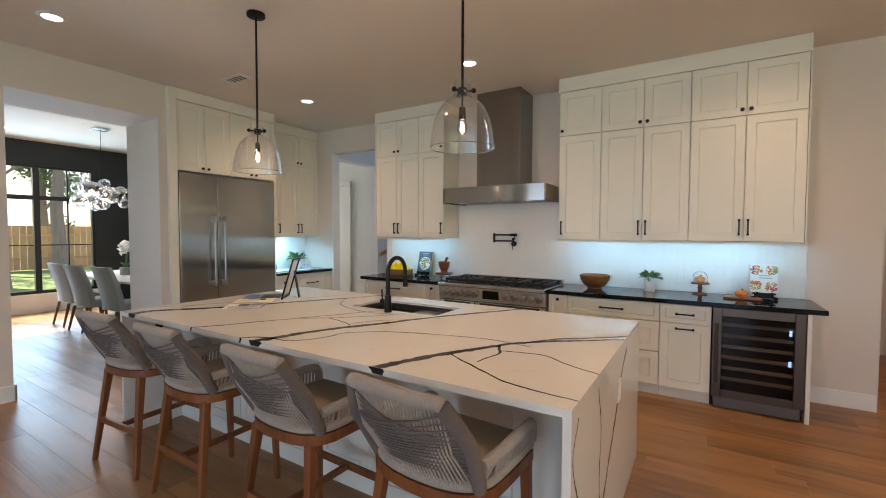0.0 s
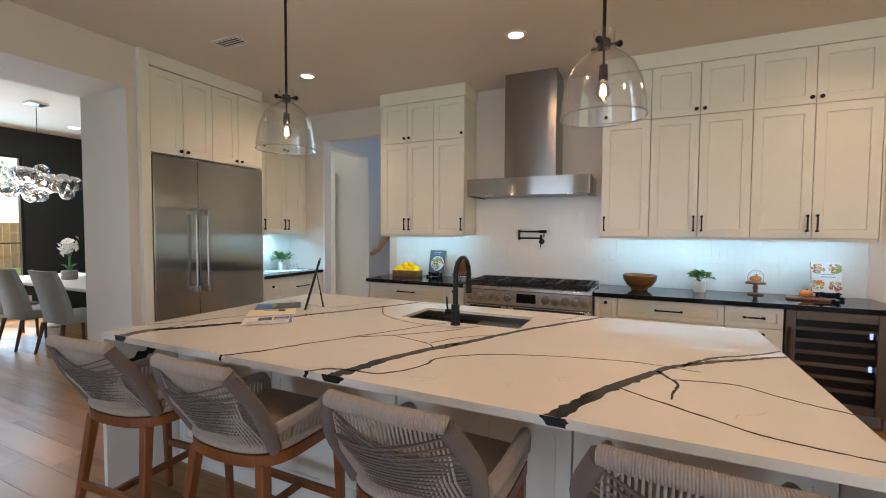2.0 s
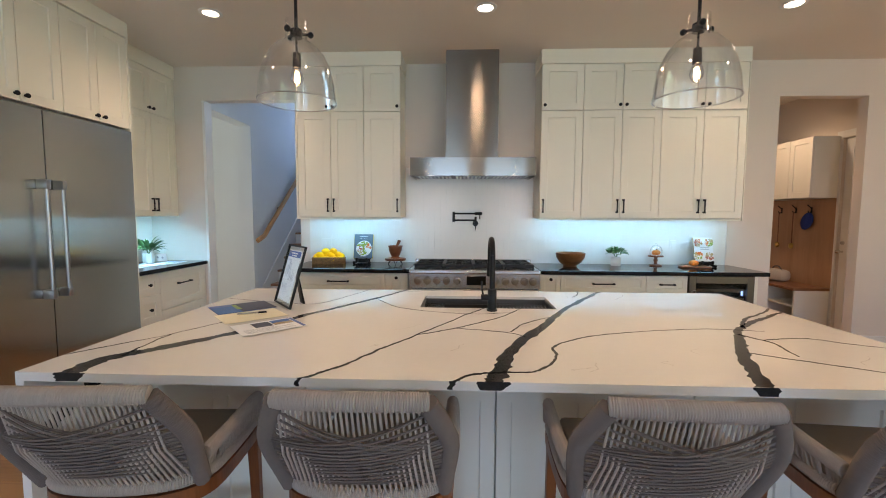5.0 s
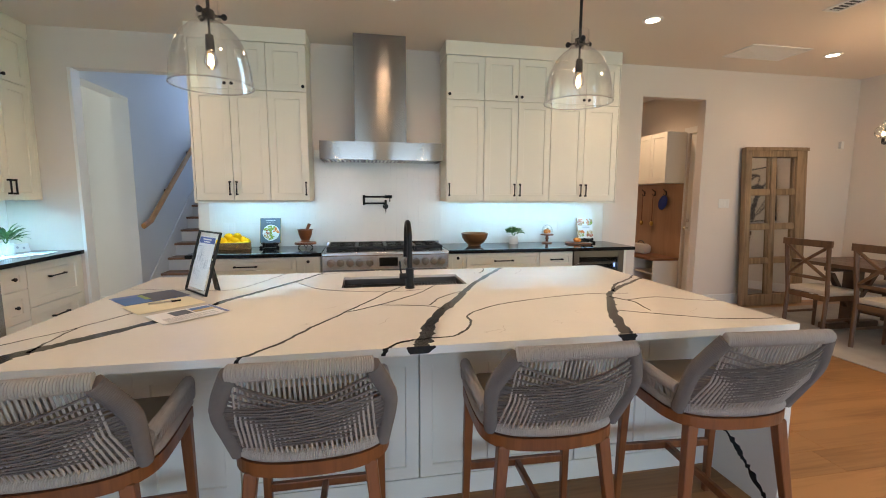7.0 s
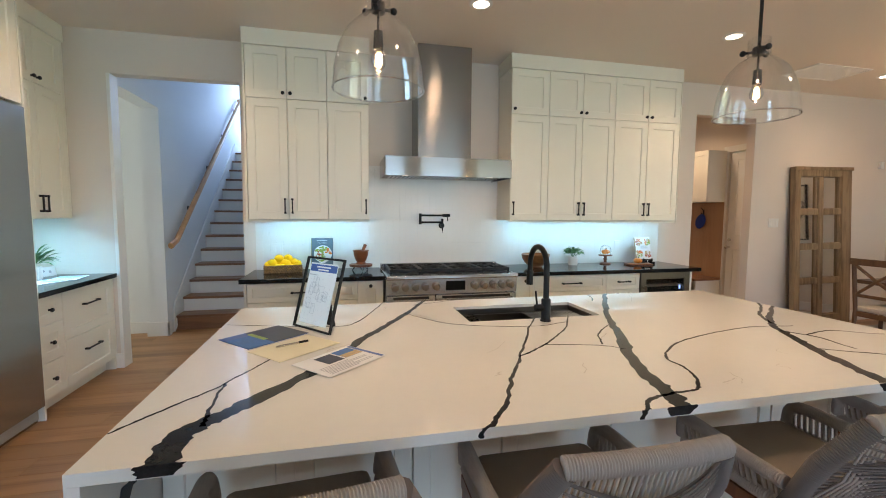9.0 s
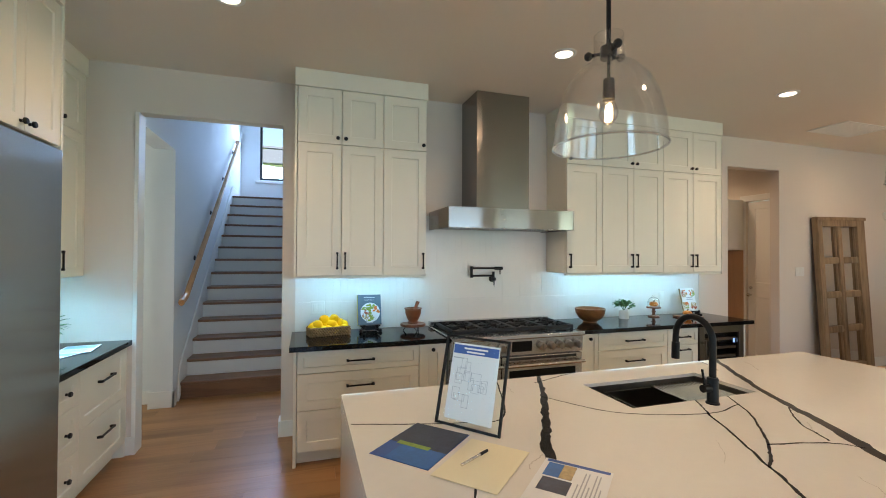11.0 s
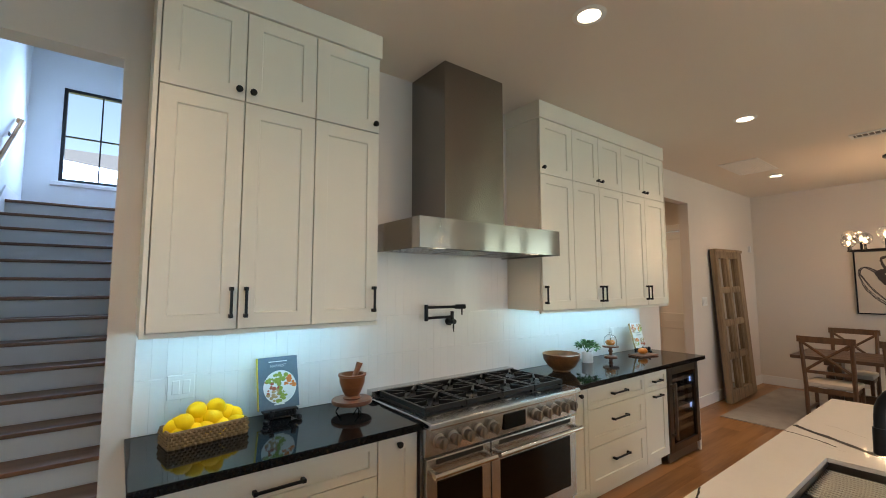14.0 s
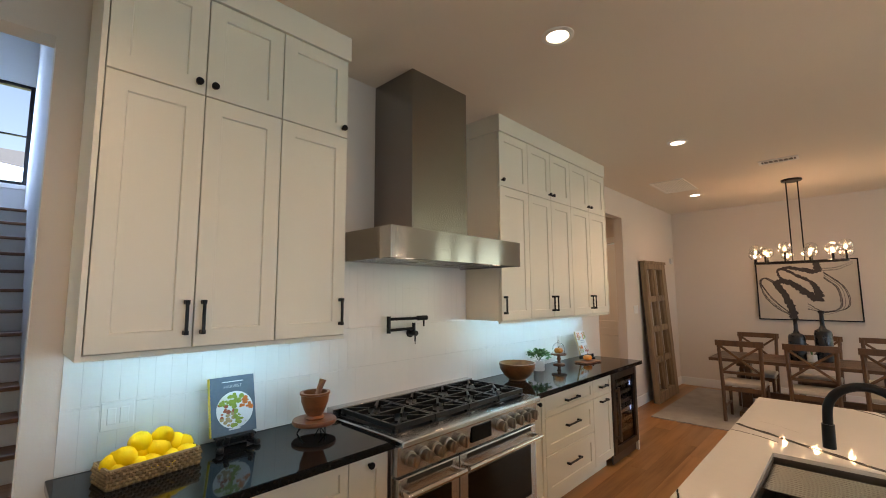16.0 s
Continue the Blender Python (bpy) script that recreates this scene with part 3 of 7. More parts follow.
setting("ceiling_stair", box(SX - 0.2, WALL_Y, 5.6, -3.66, 10.82, 5.7), CEILING, "stairwell ceiling", "ceiling")
window_unit("window_4", pose(-4.76, 10.72, 0), 0.829, 3.17, 4.60, 0, [0.46], [3.87], "black framed stair window with slim bars")
setting("window_sill", box(-4.84, 10.655, 3.10, -3.932, 10.698, 3.165, 0.006), TRIM, "white window sill board", "trim")
setting("wall_hall_north", box(-9.0, 6.22, 0, SX - 0.2, 6.34, CEIL), COOLWALL, "pale hall wall", "wall")
setting("wall_hall_south", box(-9.0, 5.06, 0, -5.92, 5.17, CEIL), COOLWALL, "pale hall wall", "wall")
setting("ceiling_hall", box(-9.0, 5.06, CEIL - 0.02, SX - 0.2, 6.34, CEIL + 0.1), CEILING, "hall ceiling", "ceiling")
setting("wall_hall_end", box(-9.12, 5.06, 0, -9.0, 6.34, CEIL), COOLWALL, "pale hall end wall", "wall")
RISE, RUN, STAIR_Y = 0.191, 0.2554, 6.26
stair = thing("staircase", pose(0, STAIR_Y, 0), "straight staircase with oak treads and white risers", "staircase")
for i in range(14):
    z, y = RISE * (i + 1), RUN * i
    part("riser", box(SX + 0.001, y + 0.02, z - RISE + 0.001, -3.931, y + 0.04, z - 0.032), TREAD if i == 0 else TRIM, stair, "oak first riser" if i == 0 else "")
    depth = RUN + 0.02 if i < 13 else 10.699 - STAIR_Y - y
    part("tread", box(SX + 0.001, y - 0.008, z - 0.032, -3.931, y + depth, z, 0.006), TREAD, stair)
    part("stringer_fill", box(SX + 0.002, y + 0.041, 0.001, -3.932, y + RUN + 0.02, z - 0.033), TRIM, stair)
skirt = bmesh.new()
L14 = RUN * 13
vs = [skirt.verts.new((SX + dx, y, z)) for dx in (0.002, 0.018) for y, z in ((-0.05, 0.0), (-0.05, 0.30), (0.0, 0.38), (L14, RISE * 14 + 0.17), (L14 + 0.8, RISE * 14 + 0.17), (L14 + 0.8, RISE * 14), (L14, RISE * 12))]
skirt.faces.new(vs[:7]); skirt.faces.new(vs[7:][::-1])
for k in range(7):
    skirt.faces.new((vs[k], vs[(k + 1) % 7], vs[7 + (k + 1) % 7], vs[7 + k]))
part("skirt_board", skirt, TRIM, stair, "white skirt board")
rail = thing("handrail", pose(SX, 0, 0), "slanted oak handrail on dark wall brackets", "handrail")
ry0, rz0, ry1, rz1 = 6.22, 1.15, 9.85, 3.72
bm = bmesh.new()
tube([(0.075, 6.02, 1.09), (0.075, ry0, rz0), (0.075, ry1, rz1), (0.03, ry1 + 0.06, rz1 + 0.03)], 0.031, 8, bm, flat=1.25)
part("rail", bm, RAILWOOD, rail)
for k in range(4):
    f = 0.18 + 0.25 * k
    y, z = ry0 + (ry1 - ry0) * f, rz0 + (rz1 - rz0) * f
    bm = rod((0.001, y, z - 0.06), (0.012, y, z - 0.06), 0.03, bm=None)
    tube([(0.005, y, z - 0.06), (0.06, y, z - 0.06), (0.075, y, z - 0.026)], 0.008, 6, bm)
    part("bracket", bm, BLACK, rail, "dark metal bracket")

# mud room behind the right opening
MX = 2.62
bm = box(MX, WALL_Y + 0.12, 0, MX + 0.1, 5.12, CEIL)
box(MX, 5.12, 2.44, MX + 0.1, 5.70, CEIL, 0, bm)
box(MX, 5.70, 0, MX + 0.1, 7.4, CEIL, 0, bm)
setting("wall_mudroom_east", bm, WALL, "painted mud room wall", "wall")
setting("wall_mudroom_north", box(0.7, 7.3, 0, MX, 7.42, CEIL), WALL, "painted mud room end wall", "wall")
setting("wall_mudroom_west", box(0.7, WALL_Y + 0.12, 0, 0.82, 7.3, CEIL), WALL, "painted mud room side wall", "wall")
setting("ceiling_mudroom", box(0.7, WALL_Y + 0.12, CEIL, MX + 0.1, 7.42, CEIL + 0.1), CEILING, "mud room ceiling", "ceiling")
door = thing("door_1", pose(MX, 5.70, 0, 0, 0, -90), "closed white panelled mud room door with a knob", "door")
door["kind"] = "structure"
part("leaf", shaker(0.005, 1.10, 0.575, 2.43, 0.03, 0.03, 0.11), TRIM, door)
part("leaf_bottom", shaker(0.005, 0.01, 0.575, 1.10, 0.03, 0.03, 0.11), TRIM, door)
bm = ball((0.055, -0.03, 1.02), 0.027)
rod((0.055, 0.03, 1.02), (0.055, -0.01, 1.02), 0.012, bm=bm)
rod((0.055, 0.03, 1.13), (0.055, 0.01, 1.13), 0.022, bm=bm)
part("door_handle", bm, CHROME, door, "steel knob", smooth=True)
bm = box(-0.085, -0.016, 0, -0.001, -0.001, 2.53, 0.003)
box(-0.001, -0.016, 2.445, 0.60, -0.001, 2.53, 0.003, bm)
setting("door_casing", bm, TRIM, "white door casing", "trim").matrix_basis = pose(MX, 5.70, 0, 0, 0, -90)

# baseboards
BB = 0.14
bm = box(0.75, WALL_Y - 0.018, 0, 1.26, WALL_Y, BB, 0.003)
box(2.20, WALL_Y - 0.018, 0, RIGHT_X - 0.001, WALL_Y, BB, 0.003, bm)
box(-4.012, WALL_Y - 0.018, 0, -3.897, WALL_Y, BB, 0.003, bm)
box(-5.17, WALL_Y - 0.018, 0, -5.1, WALL_Y + 0.135, BB, 0.003, bm)
box(-4.032, WALL_Y - 0.017, 0, -4.0125, WALL_Y + 0.135, BB, 0.003, bm)
box(RIGHT_X - 0.018, REAR_Y, 0, RIGHT_X, WALL_Y - 0.02, BB, 0.003, bm)
box(LEFT_X, REAR_Y, 0, LEFT_X + 0.018, 1.19, BB, 0.003, bm)
box(LEFT_X - 0.75, 1.175, 0, LEFT_X + 0.018, 1.193, BB, 0.003, bm)
box(SX - 0.22, 6.02, 0, SX + 0.018, 6.04, BB + 0.03, 0.003, bm)
box(-9.0, 6.20, 0, SX - 0.2, 6.22, BB, 0.003, bm)
box(SX, 6.02, 0, SX + 0.018, 6.11, BB + 0.03, 0.003, bm)
setting("baseboard", bm, TRIM, "tall white baseboard", "trim")
bm = box(-5.13, WALL_Y - 0.012, BB, -5.1, WALL_Y + 0.13, 2.75, 0.003)
setting("opening_casing", bm, TRIM, "white corner trim of the stair opening", "trim")

# ---- kitchen cabinets ----
UP = 4.555
Z0, ZM, Z2 = 1.43, 2.525, 2.985
UG, BG, FG = "upper cabinets", "base cabinets", "cabinets by the fridge"


def upper(x0, x1, doors, grips):
    w = x1 - x0
    step = w / doors
    fr = []
    for i in range(doors):
        a, b = step * i, step * (i + 1)
        side = grips[i]
        gx = b - 0.032 if side == "r" else a + 0.032
        fr.append(("door", a, Z0, b, ZM, 0.125, gx, Z0 + 0.125))
        fr.append(("upper_door", a, ZM, b, Z2, "knob", gx, ZM + 0.05))
    return cabinet("upper_cabinet", pose(x0, UP, 0), w, WALL_Y - UP - 0.001, Z0, Z2, fr, "tall off-white shaker wall cabinet with black pulls", "cabinet", UG)


upper(-3.885, -3.18, 2, "rl")
upper(-3.18, -2.795, 1, "r")
upper(-1.345, -0.92, 1, "l")
upper(-0.92, -0.135, 2, "rl")
upper(-0.135, 0.70, 2, "rl")
for a, b in ((-3.905, -2.785), (-1.355, 0.71)):
    bm = box(a, UP - 0.012, Z2 + 0.001, b, WALL_Y - 0.001, CEIL - 0.002, 0.002)
    setting("crown_board", bm, CAB, "flat off-white board between cabinets and ceiling", "trim")
    bm = box(a + 0.002, UP + 0.012, Z0 - 0.022, b - 0.002, UP + 0.032, Z0 - 0.001, 0.002)
    setting("light_rail", bm, CAB, "slim light rail under the cabinets", "trim")
for a, b in ((-3.80, -3.26), (-3.12, -2.86), (-1.28, -1.00), (-0.85, -0.20), (-0.06, 0.62)):
    led = thing("led_strip", pose((a + b) / 2, 4.635, Z0 - 0.009), "slim cool white strip light under the cabinets", "light", "under-cabinet lights")
    part("channel", box(-(b - a) / 2, -0.012, 0.0, (b - a) / 2, 0.012, 0.008), PLASTIC, led)
    part("diffuser", box(-(b - a) / 2 + 0.002, -0.009, -0.004, (b - a) / 2 - 0.002, 0.009, 0.0), LEDSTRIP, led, "glowing diffuser")
setting("cabinet_filler", box(-3.905, UP - 0.002, Z0 - 0.02, -3.887, WALL_Y - 0.001, Z2), CAB, "off-white end panel", "trim")
setting("cabinet_filler", box(0.702, UP - 0.002, Z0 - 0.02, 0.712, WALL_Y - 0.001, Z2), CAB, "off-white end panel", "trim")

BASE = 4.305
BD = WALL_Y - BASE - 0.001


def base(x0, x1, rows, label="white shaker base cabinet with black pulls"):
    w = x1 - x0
    fr = []
    for a, b, grip in rows:
        if grip == "knob":
            fr.append(("door", 0, a, w, b, "knob", w / 2, b - 0.045))
        elif grip == "low":
            fr.append(("door", 0, a, w, b, -0.13, w / 2, b - 0.045))
        else:
            fr.append(("drawer", 0, a, w, b, -0.2 if w > 0.5 else -0.13, w / 2, (a + b) / 2 + (0.0 if b > 0.85 else 0.03)))
    return cabinet("base_cabinet", pose(x0, BASE, 0), w, BD, 0.105, 0.875, fr, label, "cabinet", BG, toe=0.1)


base(-3.87, -2.92, [(0.11, 0.42, "bar"), (0.42, 0.70, "bar"), (0.70, 0.87, "bar")], "wide white drawer base with three black pulls")
base(-2.92, -2.685, [(0.11, 0.87, "knob")], "narrow white pull-out cabinet with a black knob")
base(-1.365, -1.165, [(0.11, 0.87, "knob")], "narrow white pull-out cabinet with a black knob")
base(-1.165, -0.335, [(0.11, 0.42, "bar"), (0.42, 0.70, "bar"), (0.70, 0.87, "bar")], "wide white drawer base with three black pulls")
base(-0.335, 0.065, [(0.11, 0.70, "low"), (0.70, 0.87, "bar")], "white base cabinet with a drawer over a door")
setting("cabinet_filler", box(0.70, BASE, 0, 0.73, WALL_Y - 0.001, 0.875, 0.002), CAB, "white end panel beside the wine cooler", "trim")
setting("cabinet_filler", box(-3.895, BASE, 0, -3.872, WALL_Y - 0.001, 0.875, 0.002), CAB, "white end panel by the stair opening", "trim")


def worktop(name, x0, y0, x1, y1, label):
    return tagged(part(name, box(x0, y0, 0.876, x1, y1, 0.915, 0.004), GRANITE), label, "countertop")


worktop("worktop", -3.925, 4.265, -2.672, WALL_Y - 0.001, "polished black granite worktop on white drawers")
worktop("worktop", -1.372, 4.265, 0.815, WALL_Y - 0.001, "polished black granite worktop over the wine cooler")

# fridge wall: faces look to +x, local x runs along +y
FX = -5.13
setting("fridge_panel", box(-5.79, 2.478, 0, FX + 0.01, 2.562, CEIL - 0.002, 0.003), CAB, "off-white tall panel beside the fridge", "trim")
setting("fridge_panel", box(-5.79, 3.836, 0, FX + 0.005, 3.856, CEIL - 0.002, 0.003), CAB, "off-white tall panel beside the fridge", "trim")
for a in (2.565, 3.20):
    w = 0.635
    cabinet("upper_cabinet", pose(FX, a, 0, 0, 0, 90), w, 0.64, 2.20, 3.0, [("door", 0, 2.205, w / 2, 2.995, "knob", w / 2 - 0.035, 2.25), ("door", w / 2, 2.205, w, 2.995, "knob", w / 2 + 0.035, 2.25)], "off-white shaker cabinet above the steel fridge", "cabinet", FG)
setting("crown_board", box(-5.79, 2.563, 3.001, FX + 0.012, 3.835, CEIL - 0.002, 0.002), CAB, "flat off-white board above the fridge cabinets", "trim")
fw = 4.885 - 3.86
fr = []
for a, b, gx in ((0.0, 0.34, 0.305), (0.34, 0.68, 0.648), (0.68, fw, 0.712)):
    fr += [("door", a, Z0, b, ZM, 0.125, gx, Z0 + 0.125), ("upper_door", a, ZM, b, Z2, "knob", gx, ZM + 0.05)]
cabinet("upper_cabinet", pose(-5.46, 3.86, 0, 0, 0, 90), fw, 0.335, Z0, Z2, fr, "off-white shaker wall cabinet with black pulls", "cabinet", FG)
setting("crown_board", box(-5.795, 3.86, Z2 + 0.001, -5.448, 4.929, CEIL - 0.002, 0.002), CAB, "flat off-white board above the cabinets", "trim")
setting("cabinet_filler", box(-5.795, 4.887, Z0, -5.462, 4.929, Z2), CAB, "off-white filler by the wall", "trim")
fr = [("drawer", 0, a, 0.315, b, "knob", 0.157, (a + b) / 2) for a, b in ((0.11, 0.38), (0.38, 0.66), (0.66, 0.87))]
fr += [("drawer", 0.315, a, 1.03, b, -0.2, 0.67, (a + b) / 2 + 0.05) for a, b in ((0.11, 0.48), (0.48, 0.87))]
cabinet("base_cabinet", pose(-5.165, 3.86, 0, 0, 0, 90), 1.03, 0.625, 0.105, 0.875, fr, "white drawer base with black knobs and pulls", "cabinet", FG, toe=0.1)
setting("cabinet_filler", box(-5.79, 4.891, 0, -5.168, 4.929, 0.875), CAB, "white filler by the wall", "trim")
worktop("worktop", -5.795, 3.857, -5.128, 4.929, "polished black granite worktop beside the fridge")


# ---- island ----
IX0, IX1, IY0, IY1, IZ = -3.64, -0.36, 1.40, 3.08, 0.915
island = thing("kitchen_island", pose(-2.0, 2.24, 0), "white quartz waterfall island with bold black veins", "kitchen island")
MI = Matrix.Translation((2.0, -2.24, 0))


def ipart(name, bm, material, label="", parent=None):
    bmesh.ops.transform(bm, matrix=MI, verts=bm.verts)
    return part(name, bm, material, parent or island, label)


S0, S1, SY0, SY1, TH = -2.385, -1.60, 2.50, 2.87, 0.031
bm = bmesh.new()
xs, ys = (IX0, S0, S1, IX1), (IY0, SY0, SY1, IY1)
grid = {}
for zi, z in enumerate((IZ - TH, IZ)):
    for i, x in enumerate(xs):
        for j, y in enumerate(ys):
            grid[i, j, zi] = bm.verts.new((x, y, z))
for i in range(3):
    for j in range(3):
        if (i, j) != (1, 1):
            bm.faces.new([grid[i, j, 1], grid[i + 1, j, 1], grid[i + 1, j + 1, 1], grid[i, j + 1, 1]])
            bm.faces.new([grid[i, j, 0], grid[i, j + 1, 0], grid[i + 1, j + 1, 0], grid[i + 1, j, 0]])
edge = [(0, 0), (1, 0), (2, 0), (3, 0), (3, 1), (3, 2), (3, 3), (2, 3), (1, 3), (0, 3), (0, 2), (0, 1)]
for a, b in list(zip(edge, edge[1:] + edge[:1])) + [((1, 1), (1, 2)), ((1, 2), (2, 2)), ((2, 2), (2, 1)), ((2, 1), (1, 1))]:
    bm.faces.new([grid[(*a, 0)], grid[(*b, 0)], grid[(*b, 1)], grid[(*a, 1)]])
top_slab = ipart("countertop", bm, QUARTZ, "white quartz top with black veins")
end_r = ipart("waterfall_end", box(IX1 - 0.031, IY0, 0, IX1, IY1, IZ - TH - 0.0005), QUARTZ, "veined quartz end panel")
end_l = ipart("waterfall_end", box(IX0, IY0, 0, IX0 + 0.031, IY1, IZ - TH - 0.0005), QUARTZ, "veined quartz end panel")
BY = 1.80
bm = box(IX0 + 0.032, BY + 0.055, 0.0, IX1 - 0.032, BY + 0.075, IZ - TH - 0.002)
box(IX0 + 0.032, IY1 - 0.06, 0.1, IX1 - 0.032, IY1 - 0.03, IZ - TH - 0.002, 0, bm)
box(IX0 + 0.032, BY + 0.075, 0.0, S0 - 0.06, IY1 - 0.06, IZ - TH - 0.002, 0, bm)
box(S1 + 0.06, BY + 0.075, 0.0, IX1 - 0.032, IY1 - 0.06, IZ - TH - 0.002, 0, bm)
ipart("body", bm, CAB, "white painted island body")
span = (IX1 - IX0 - 0.064)
for i in range(4):
    a = IX0 + 0.032 + span * i / 4
    b = a + span / 4
    c = (a + b) / 2
    for p, q in ((a, c), (c, b)):
        ipart("door", shaker(p + (0.0035 if p == a else 0.0), 0.112, q - (0.0035 if q == b else 0.0), 0.734, BY, 0.02, 0.06), CAB)
    ipart("apron_panel", box(a + 0.0035, BY, 0.741, b - 0.0035, BY + 0.02, IZ - TH - 0.002, 0.002), CAB)
ipart("plinth", box(IX0 + 0.032, BY + 0.004, 0.0, IX1 - 0.032, BY + 0.02, 0.106, 0.002), CAB)
for x in (-3.5, -2.6, -2.0, -1.4, -0.5):
    ipart("bracket", box(x - 0.03, IY0 + 0.12, IZ - TH - 0.012, x + 0.03, BY + 0.02, IZ - TH - 0.002), BLACK)


def vein(ctrl, width, surface, material=VEIN, rough=0.35, ends=(1.0, 1.0), seed=0):
    """A ragged band of dark mineral; surface maps (u, v) to a point on the slab."""
    rnd = random.Random(seed)
    pts = curve_points([(u, v, 0) for u, v in ctrl], 12)
    bm = bmesh.new()
    prev = None
    n = len(pts)
    wob = 0.0
    for i, p in enumerate(pts):
        d = (pts[min(i + 1, n - 1)] - pts[max(i - 1, 0)])
        d = d.normalized() if d.length > 1e-6 else Vector((1, 0, 0))
        s = Vector((-d.y, d.x, 0))
        f = i / (n - 1)
        w = width * (ends[0] * (1 - f) + ends[1] * f) * (1 + rough * (rnd.random() - 0.5) * 2)
        wob = 0.75 * wob + (rnd.random() - 0.5) * min(width, 0.014) * 0.6
        a, b = p + s * (w / 2 + wob), p - s * (w / 2 * (1 + 0.3 * (rnd.random() - 0.5)) - wob)
        cur = (bm.verts.new(surface(a.x, a.y)), bm.verts.new(surface(b.x, b.y)))
        if prev:
            bm.faces.new((prev[0], prev[1], cur[1], cur[0]))
        prev = cur
    return bm


def on_top(u, v):
    return (min(max(u, IX0 + 0.0005), IX1 - 0.0005), min(max(v, IY0 - 0.0006), IY1 - 0.0005), IZ + 0.0006)


def on_front(u, v):
    return (u, IY0 - 0.0006, min(max(v, IZ - TH + 0.0005), IZ + 0.0006))


def on_right(u, v):
    return (IX1 + 0.0006, min(max(u, IY0), IY1), v)


def on_left(u, v):
    return (IX0 + 0.0316, u, v)


def on_right_in(u, v):
    return (IX1 - 0.0316, u, v)


VEINS = [
    ([(-3.45, 1.40), (-3.44, 1.55), (-3.36, 1.65), (-3.18, 1.88), (-3.00, 2.22), (-2.85, 2.48), (-2.70, 2.75), (-2.53, 3.08)], 0.034, (2.4, 0.75)),
    ([(-2.04, 1.40), (-2.00, 1.55), (-1.92, 1.78), (-1.74, 2.14), (-1.54, 2.53), (-1.19, 3.08)], 0.044, (1.7, 0.75)),
    ([(-1.20, 1.40), (-1.11, 1.62), (-0.96, 1.90), (-0.80, 2.15), (-0.58, 2.34), (-0.36, 2.50)], 0.036, (1.7, 0.65)),
    ([(-0.80, 2.14), (-0.66, 2.33), (-0.53, 2.43), (-0.36, 2.60)], 0.016, (1.5, 0.9)),
    ([(-3.64, 1.58), (-3.54, 1.72), (-3.44, 1.85), (-3.34, 2.07), (-3.25, 2.30)], 0.007, (1.0, 0.8)),
    ([(-3.41, 1.57), (-3.42, 1.66), (-3.43, 1.87)], 0.009, (1.2, 0.7)),
    ([(-3.63, 2.69), (-3.23, 2.58), (-3.01, 2.57), (-2.88, 2.85), (-2.80, 3.08)], 0.005, (1, 1)),
    ([(-2.70, 2.76), (-2.49, 2.48), (-2.12, 2.35), (-1.86, 2.40)], 0.005, (1, 1)),
    ([(-2.17, 1.40), (-2.11, 1.46), (-1.99, 1.49), (-1.88, 1.51), (-1.79, 1.65), (-1.76, 1.79), (-1.60, 1.93), (-1.28, 2.05), (-0.99, 2.10), (-0.74, 2.08)], 0.008, (1.5, 0.6)),
    ([(-2.67, 1.40), (-2.58, 1.51), (-2.47, 1.71), (-2.34, 1.93), (-2.12, 2.33), (-2.01, 2.50)], 0.010, (1.3, 0.6)),
    ([(-2.35, 1.92), (-2.18, 2.05), (-1.94, 2.29), (-1.81, 2.50)], 0.008, (1, 0.7)),
    ([(-2.18, 2.05), (-1.95, 1.99), (-1.86, 1.92)], 0.007, (1, 0.8)),
    ([(-1.92, 2.00), (-1.83, 2.16), (-1.68, 2.30)], 0.007, (1, 0.8)),
    ([(-1.03, 1.75), (-0.80, 1.61), (-0.60, 1.52), (-0.36, 1.49)], 0.008, (1, 0.8)),
    ([(-0.90, 2.02), (-0.84, 1.89), (-0.87, 1.71)], 0.010, (1.3, 0.6)),
    ([(-0.85, 1.93), (-0.65, 1.97), (-0.52, 1.89), (-0.36, 1.82)], 0.007, (1, 0.8)),
    ([(-1.42, 2.87), (-1.36, 2.97), (-1.33, 3.08)], 0.007, (1, 0.8)),
    ([(-2.62, 2.97), (-2.45, 3.03), (-2.30, 3.08)], 0.005, (1, 1)),
]
for i, (ctrl, w, ends) in enumerate(VEINS):
    if ctrl[0][1] == 1.40:
        ctrl = [(ctrl[0][0], IY0 - 0.008)] + ctrl[1:]
    ipart("vein", vein(ctrl, w * (0.88 if w > 0.012 else 1.3), on_top, rough=0.25, ends=ends, seed=i), VEIN, parent=top_slab)


def edge_vein(u, w, lean, seed):
    """A vein turning over the front edge of the slab."""
    rnd = random.Random(seed)
    bm = bmesh.new()
    prev = None
    for k in range(6):
        f = k / 5
        z = IZ + 0.0006 - f * (TH - 0.001) * 0.96
        half = w / 2 * (1.0 - 0.35 * f * f)
        c = u + lean * f
        cur = (bm.verts.new((c - half + rnd.uniform(-0.005, 0.005), IY0 - 0.0006, z)), bm.verts.new((c + half + rnd.uniform(-0.006, 0.006), IY0 - 0.0006, z)))
        if prev:
            bm.faces.new((prev[0], prev[1], cur[1], cur[0]))
        prev = cur
    return bm


